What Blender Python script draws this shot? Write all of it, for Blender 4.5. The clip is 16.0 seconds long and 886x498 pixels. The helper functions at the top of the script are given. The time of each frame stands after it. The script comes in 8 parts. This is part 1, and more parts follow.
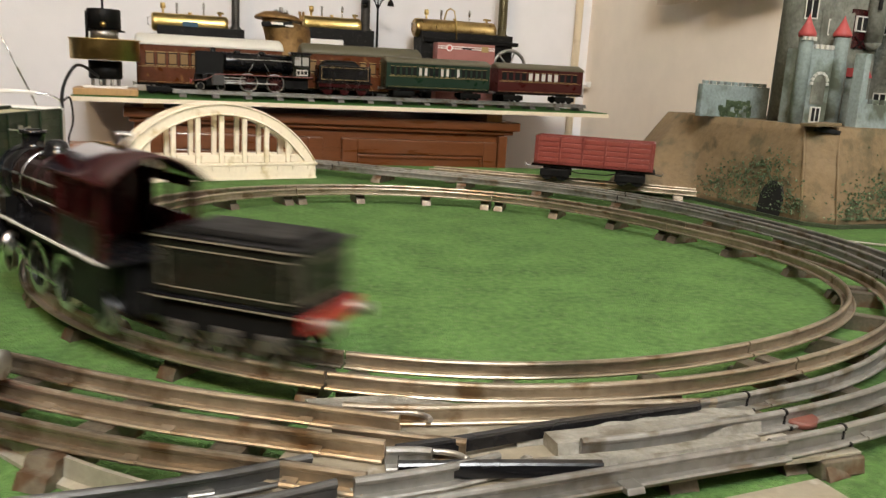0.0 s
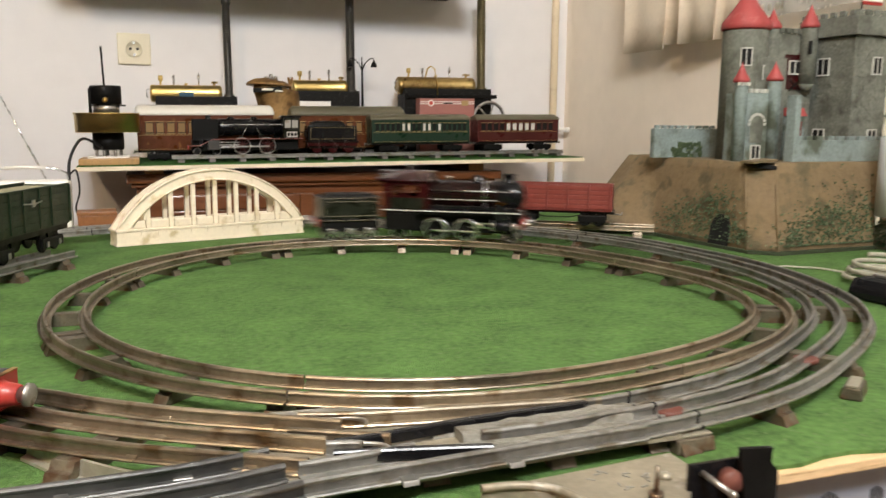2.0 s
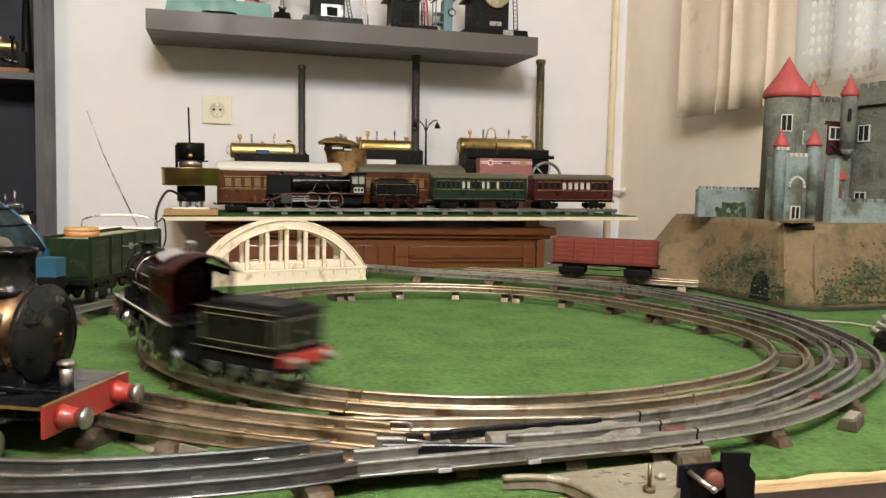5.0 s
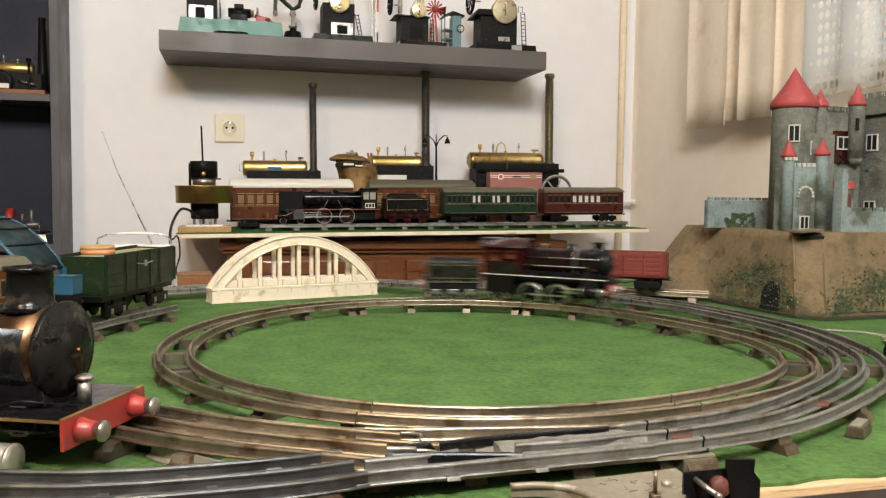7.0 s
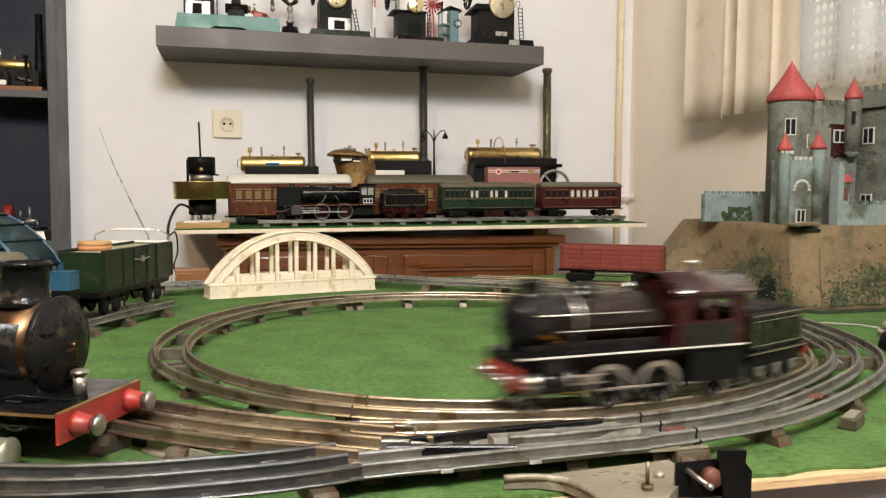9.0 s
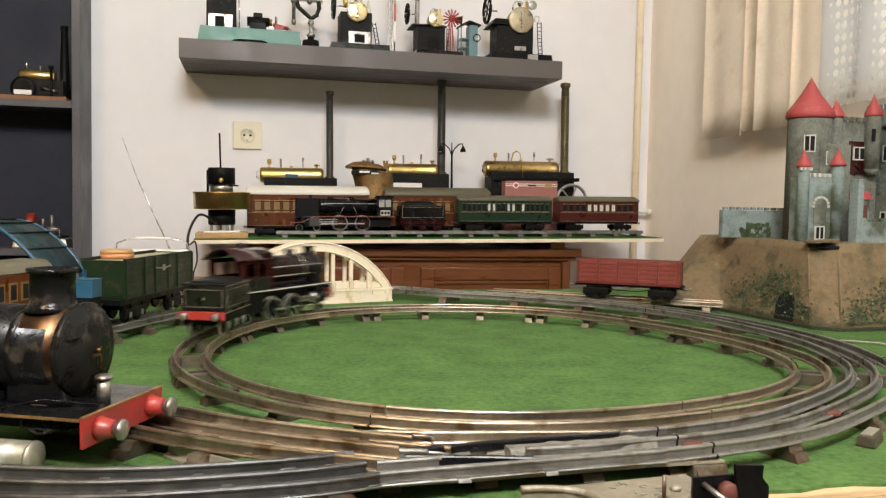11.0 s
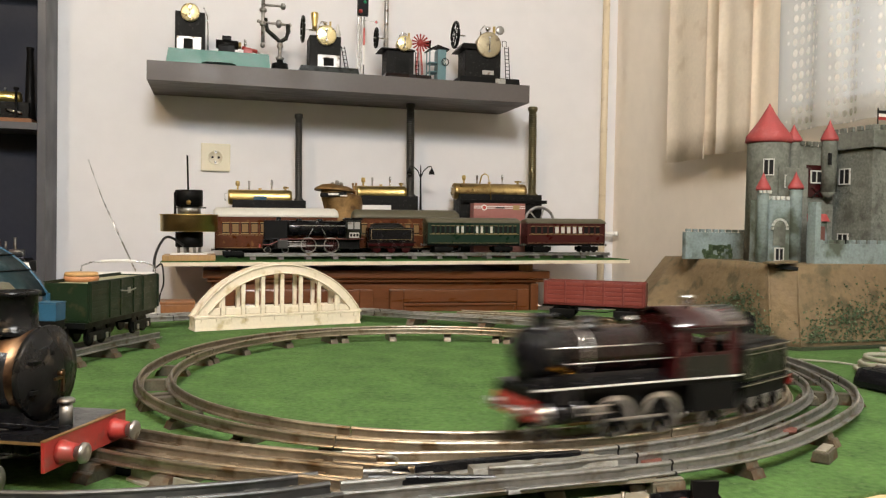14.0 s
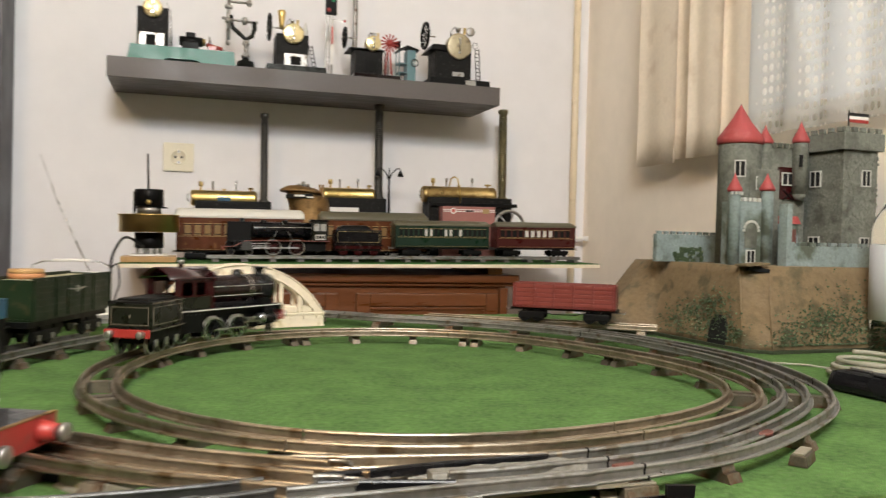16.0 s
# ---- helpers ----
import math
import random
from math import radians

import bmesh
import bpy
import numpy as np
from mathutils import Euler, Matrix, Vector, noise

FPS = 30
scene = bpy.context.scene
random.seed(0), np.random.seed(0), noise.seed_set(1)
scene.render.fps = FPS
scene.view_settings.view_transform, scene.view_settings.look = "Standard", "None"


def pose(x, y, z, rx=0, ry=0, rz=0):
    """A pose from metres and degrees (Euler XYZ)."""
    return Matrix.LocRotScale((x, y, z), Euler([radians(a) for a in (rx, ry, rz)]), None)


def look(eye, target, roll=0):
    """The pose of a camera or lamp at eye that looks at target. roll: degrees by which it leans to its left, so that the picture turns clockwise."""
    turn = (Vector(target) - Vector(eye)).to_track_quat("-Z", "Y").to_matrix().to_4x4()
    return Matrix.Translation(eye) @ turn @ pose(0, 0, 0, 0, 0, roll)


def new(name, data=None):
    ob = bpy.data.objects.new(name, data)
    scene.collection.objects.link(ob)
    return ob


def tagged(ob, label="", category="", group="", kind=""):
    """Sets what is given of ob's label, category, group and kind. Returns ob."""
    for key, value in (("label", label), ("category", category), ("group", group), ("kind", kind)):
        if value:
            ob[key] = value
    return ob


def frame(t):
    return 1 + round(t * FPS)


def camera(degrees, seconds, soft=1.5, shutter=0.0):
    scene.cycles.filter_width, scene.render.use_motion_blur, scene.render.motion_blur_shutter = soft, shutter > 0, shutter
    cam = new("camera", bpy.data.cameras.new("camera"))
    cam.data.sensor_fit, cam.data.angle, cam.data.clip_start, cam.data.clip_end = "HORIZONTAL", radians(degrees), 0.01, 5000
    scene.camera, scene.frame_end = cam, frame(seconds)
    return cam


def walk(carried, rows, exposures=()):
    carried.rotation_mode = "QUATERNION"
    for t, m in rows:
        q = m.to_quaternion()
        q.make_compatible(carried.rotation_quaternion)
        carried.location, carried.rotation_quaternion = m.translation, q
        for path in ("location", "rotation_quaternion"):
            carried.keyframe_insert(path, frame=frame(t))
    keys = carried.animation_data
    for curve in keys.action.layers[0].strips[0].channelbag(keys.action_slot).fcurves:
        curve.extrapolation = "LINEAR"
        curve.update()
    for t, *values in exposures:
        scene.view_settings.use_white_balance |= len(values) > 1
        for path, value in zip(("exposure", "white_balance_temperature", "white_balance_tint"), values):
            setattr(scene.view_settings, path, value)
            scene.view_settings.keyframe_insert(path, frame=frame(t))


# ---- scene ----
cam = camera(56.81, 16.0, soft=1.25, shutter=1.1)
PATH = [
    (0, (0.1047, 0.1209, 0.1614), (0.0162, 2.0763, -0.2493), 3.52),
    (0.5, (0.1111, 0.0963, 0.1685), (-0.0079, 2.0542, -0.2220), 2.81),
    (1, (0.1214, 0.0755, 0.1721), (-0.0122, 2.0379, -0.1902), 1.91),
    (1.5, (0.1365, 0.0484, 0.1784), (0.0067, 2.0163, -0.1540), 1.09),
    (2, (0.1539, 0.0248, 0.1784), (0.0433, 1.9988, -0.1230), 0.56),
    (2.5, (0.1684, 0.0022, 0.1772), (0.0739, 1.9817, -0.0919), 0.27),
    (3, (0.1739, -0.0155, 0.1759), (0.0812, 1.9680, -0.0633), 0.43),
    (3.5, (0.1754, -0.0289, 0.1775), (0.0650, 1.9566, -0.0357), 0.80),
    (4, (0.1739, -0.0381, 0.1737), (0.0309, 1.9479, -0.0140), 1.39),
    (4.5, (0.1753, -0.0535, 0.1757), (-0.0364, 1.9269, -0.0069), 1.55),
    (5, (0.1765, -0.0650, 0.1754), (-0.0900, 1.9105, 0.0133), 1.41),
    (7.5, (0.1837, -0.0757, 0.1753), (-0.1148, 1.8978, 0.0483), 0.66),
    (8, (0.1852, -0.0761, 0.1739), (-0.1088, 1.8980, 0.0444), 0.54),
    (8.5, (0.1852, -0.0771, 0.1750), (-0.1070, 1.8969, 0.0411), 0.47),
    (9, (0.1860, -0.0769, 0.1743), (-0.1111, 1.8961, 0.0360), 0.45),
    (11.5, (0.1842, -0.0852, 0.1736), (-0.1545, 1.8837, 0.0814), 1.18),
    (12, (0.1855, -0.0860, 0.1732), (-0.1399, 1.8858, 0.0956), 1.21),
    (12.5, (0.1875, -0.0859, 0.1728), (-0.1191, 1.8893, 0.1048), 1.13),
    (13, (0.1896, -0.0890, 0.1731), (-0.0982, 1.8892, 0.1132), 1.09),
    (13.5, (0.1903, -0.0910, 0.1741), (-0.0828, 1.8895, 0.1190), 1.07),
    (14, (0.1905, -0.0915, 0.1743), (-0.0755, 1.8900, 0.1221), 1.05),
    (14.5, (0.1905, -0.0910, 0.1734), (-0.0728, 1.8909, 0.1221), 1.17),
    (15, (0.1908, -0.0909, 0.1720), (-0.0643, 1.8922, 0.1242), 1.27),
    (15.5, (0.1913, -0.0901, 0.1709), (-0.0525, 1.8945, 0.1257), 1.37),
    (16, (0.1934, -0.0540, 0.1610), (-0.0030, 1.9361, 0.1302), 1.45),
]
walk(cam, [(t, look(eye, target, roll)) for t, eye, target, roll in PATH],
     exposures=((0, 0.0), (9.0, 0.0), (12.0, -0.05), (14.0, -0.11), (16.0, -0.11)))


# ------------------------------------------------------------ world and light
world = bpy.data.worlds.new("world")
scene.world = world
world.use_nodes = True
_nt = world.node_tree
_sky = _nt.nodes.new("ShaderNodeTexSky")
_sky.sky_type = "NISHITA"
_sky.sun_disc = False
_sky.sun_elevation, _sky.sun_rotation = radians(35), radians(120)
_nt.links.new(_sky.outputs[0], _nt.nodes["Background"].inputs[0])
_nt.nodes["Background"].inputs[1].default_value = 0.1

ANG = 23.0                      # turn of the room against the camera's first view
ROOM = Matrix.Translation((0.40, 2.19, 0)) @ Matrix.Rotation(radians(ANG), 4, "Z")
WALL_V, WALL_U = 0.42, 0.16     # back wall and window wall, in room axes
FLOOR_Z, CEIL_Z = -0.76, 1.75


def area_lamp(name, eye, target, size, power, color):
    data = bpy.data.lights.new(name, "AREA")
    data.shape, data.size, data.energy, data.color = "DISK", size, power, color
    ob = new(name, data)
    ob.matrix_world = look(ROOM @ Vector(eye), ROOM @ Vector(target))
    return ob


# ceiling lamps of the room, behind and above the camera, and the window's daylight
area_lamp("ceiling_lamp_light", (-1.10, -2.65, CEIL_Z - 0.13), (-0.65, 0.42, 0.98), 0.80, 103, (0.97, 0.985, 0.985))
area_lamp("ceiling_lamp_light", (-2.05, -2.50, CEIL_Z - 0.09), (-0.3, -0.9, 0.2), 0.30, 40, (1.0, 0.70, 0.40))
_win = bpy.data.lights.new("window_daylight", "AREA")
_win.shape, _win.size, _win.size_y, _win.energy, _win.color = "RECTANGLE", 1.2, 1.0, 1.6, (0.93, 0.96, 1.0)
_w = new("window_daylight", _win)
_w.matrix_world = look(ROOM @ Vector((WALL_U + 0.10, -0.95, 0.95)), ROOM @ Vector((-1.5, -0.95, 0.5)))


# ------------------------------------------------------------ materials
def mat(name, color, rough=0.5, metal=0.0, vary=0.12, scale=40.0, bump=0.0, bump_scale=300.0, spots=None, coat=0.0,
        rough_vary=0.1, emit=None, per_object=0.0, stretch=(1, 1, 1), spec=None):
    """A painted, metal or cloth surface: colour varied at two scales, uneven gloss, fine relief. spots: (colour, amount, scale)."""
    m = bpy.data.materials.new(name)
    m.use_nodes = True
    nt = m.node_tree
    n, l = nt.nodes, nt.links
    b = n["Principled BSDF"]
    tc = n.new("ShaderNodeTexCoord")
    mp = n.new("ShaderNodeMapping")
    mp.inputs["Scale"].default_value = stretch
    l.new(tc.outputs["Object"], mp.inputs["Vector"])
    n1, n2 = n.new("ShaderNodeTexNoise"), n.new("ShaderNodeTexNoise")
    n1.inputs["Scale"].default_value, n1.inputs["Detail"].default_value = scale, 5
    n2.inputs["Scale"].default_value, n2.inputs["Detail"].default_value = scale * 7.3, 4
    for k in (n1, n2):
        l.new(mp.outputs[0], k.inputs["Vector"])
    mix = n.new("ShaderNodeMath")
    mix.operation = "ADD"
    l.new(n1.outputs["Fac"], mix.inputs[0])
    l.new(n2.outputs["Fac"], mix.inputs[1])
    ramp = n.new("ShaderNodeMapRange")
    ramp.inputs["From Min"].default_value, ramp.inputs["From Max"].default_value = 0.6, 1.4
    ramp.inputs["To Min"].default_value, ramp.inputs["To Max"].default_value = 1 - vary, 1 + vary
    l.new(mix.outputs[0], ramp.inputs["Value"])
    hsv = n.new("ShaderNodeHueSaturation")
    hsv.inputs["Color"].default_value = (*color, 1)
    l.new(ramp.outputs[0], hsv.inputs["Value"])
    out = hsv.outputs[0]
    if per_object:
        info = n.new("ShaderNodeObjectInfo")
        mr = n.new("ShaderNodeMapRange")
        mr.inputs["To Min"].default_value, mr.inputs["To Max"].default_value = 1 - per_object, 1 + per_object
        l.new(info.outputs["Random"], mr.inputs["Value"])
        h2 = n.new("ShaderNodeHueSaturation")
        l.new(out, h2.inputs["Color"])
        l.new(mr.outputs[0], h2.inputs["Value"])
        out = h2.outputs[0]
    if spots:
        sc, amount, sscale = spots
        n3 = n.new("ShaderNodeTexNoise")
        n3.inputs["Scale"].default_value, n3.inputs["Detail"].default_value = sscale, 6
        l.new(mp.outputs[0], n3.inputs["Vector"])
        cr = n.new("ShaderNodeMapRange")
        cr.inputs["From Min"].default_value, cr.inputs["From Max"].default_value = 0.62 - amount * 0.3, 0.72 - amount * 0.2
        l.new(n3.outputs["Fac"], cr.inputs["Value"])
        mx = n.new("ShaderNodeMix")
        mx.data_type = "RGBA"
        l.new(cr.outputs[0], mx.inputs["Factor"])
        l.new(out, mx.inputs["A"])
        mx.inputs["B"].default_value = (*sc, 1)
        out = mx.outputs["Result"]
    l.new(out, b.inputs["Base Color"])
    rr = n.new("ShaderNodeMapRange")
    rr.inputs["From Min"].default_value, rr.inputs["From Max"].default_value = 0.35, 0.65
    rr.inputs["To Min"].default_value, rr.inputs["To Max"].default_value = max(rough - rough_vary, 0.03), min(rough + rough_vary, 1)
    l.new(n1.outputs["Fac"], rr.inputs["Value"])
    l.new(rr.outputs[0], b.inputs["Roughness"])
    b.inputs["Metallic"].default_value = metal
    b.inputs["Coat Weight"].default_value = coat
    if max(color) < 0.08 and not metal:
        b.inputs["Specular IOR Level"].default_value = 0.22
    if spec is not None:
        b.inputs["Specular IOR Level"].default_value = spec
    if bump:
        n4 = n.new("ShaderNodeTexNoise")
        n4.inputs["Scale"].default_value, n4.inputs["Detail"].default_value = bump_scale, 5
        l.new(mp.outputs[0], n4.inputs["Vector"])
        bp = n.new("ShaderNodeBump")
        bp.inputs["Strength"].default_value, bp.inputs["Distance"].default_value = bump, 0.002
        l.new(n4.outputs["Fac"], bp.inputs["Height"])
        l.new(bp.outputs[0], b.inputs["Normal"])
    if emit:
        b.inputs["Emission Color"].default_value, b.inputs["Emission Strength"].default_value = (*emit[0], 1), emit[1]
    return m


def glass(name, color=(0.95, 0.97, 0.97), rough=0.03):
    m = bpy.data.materials.new(name)
    m.use_nodes = True
    b = m.node_tree.nodes["Principled BSDF"]
    b.inputs["Base Color"].default_value, b.inputs["Roughness"].default_value = (*color, 1), rough
    b.inputs["Transmission Weight"].default_value, b.inputs["IOR"].default_value = 1, 1.35
    return m


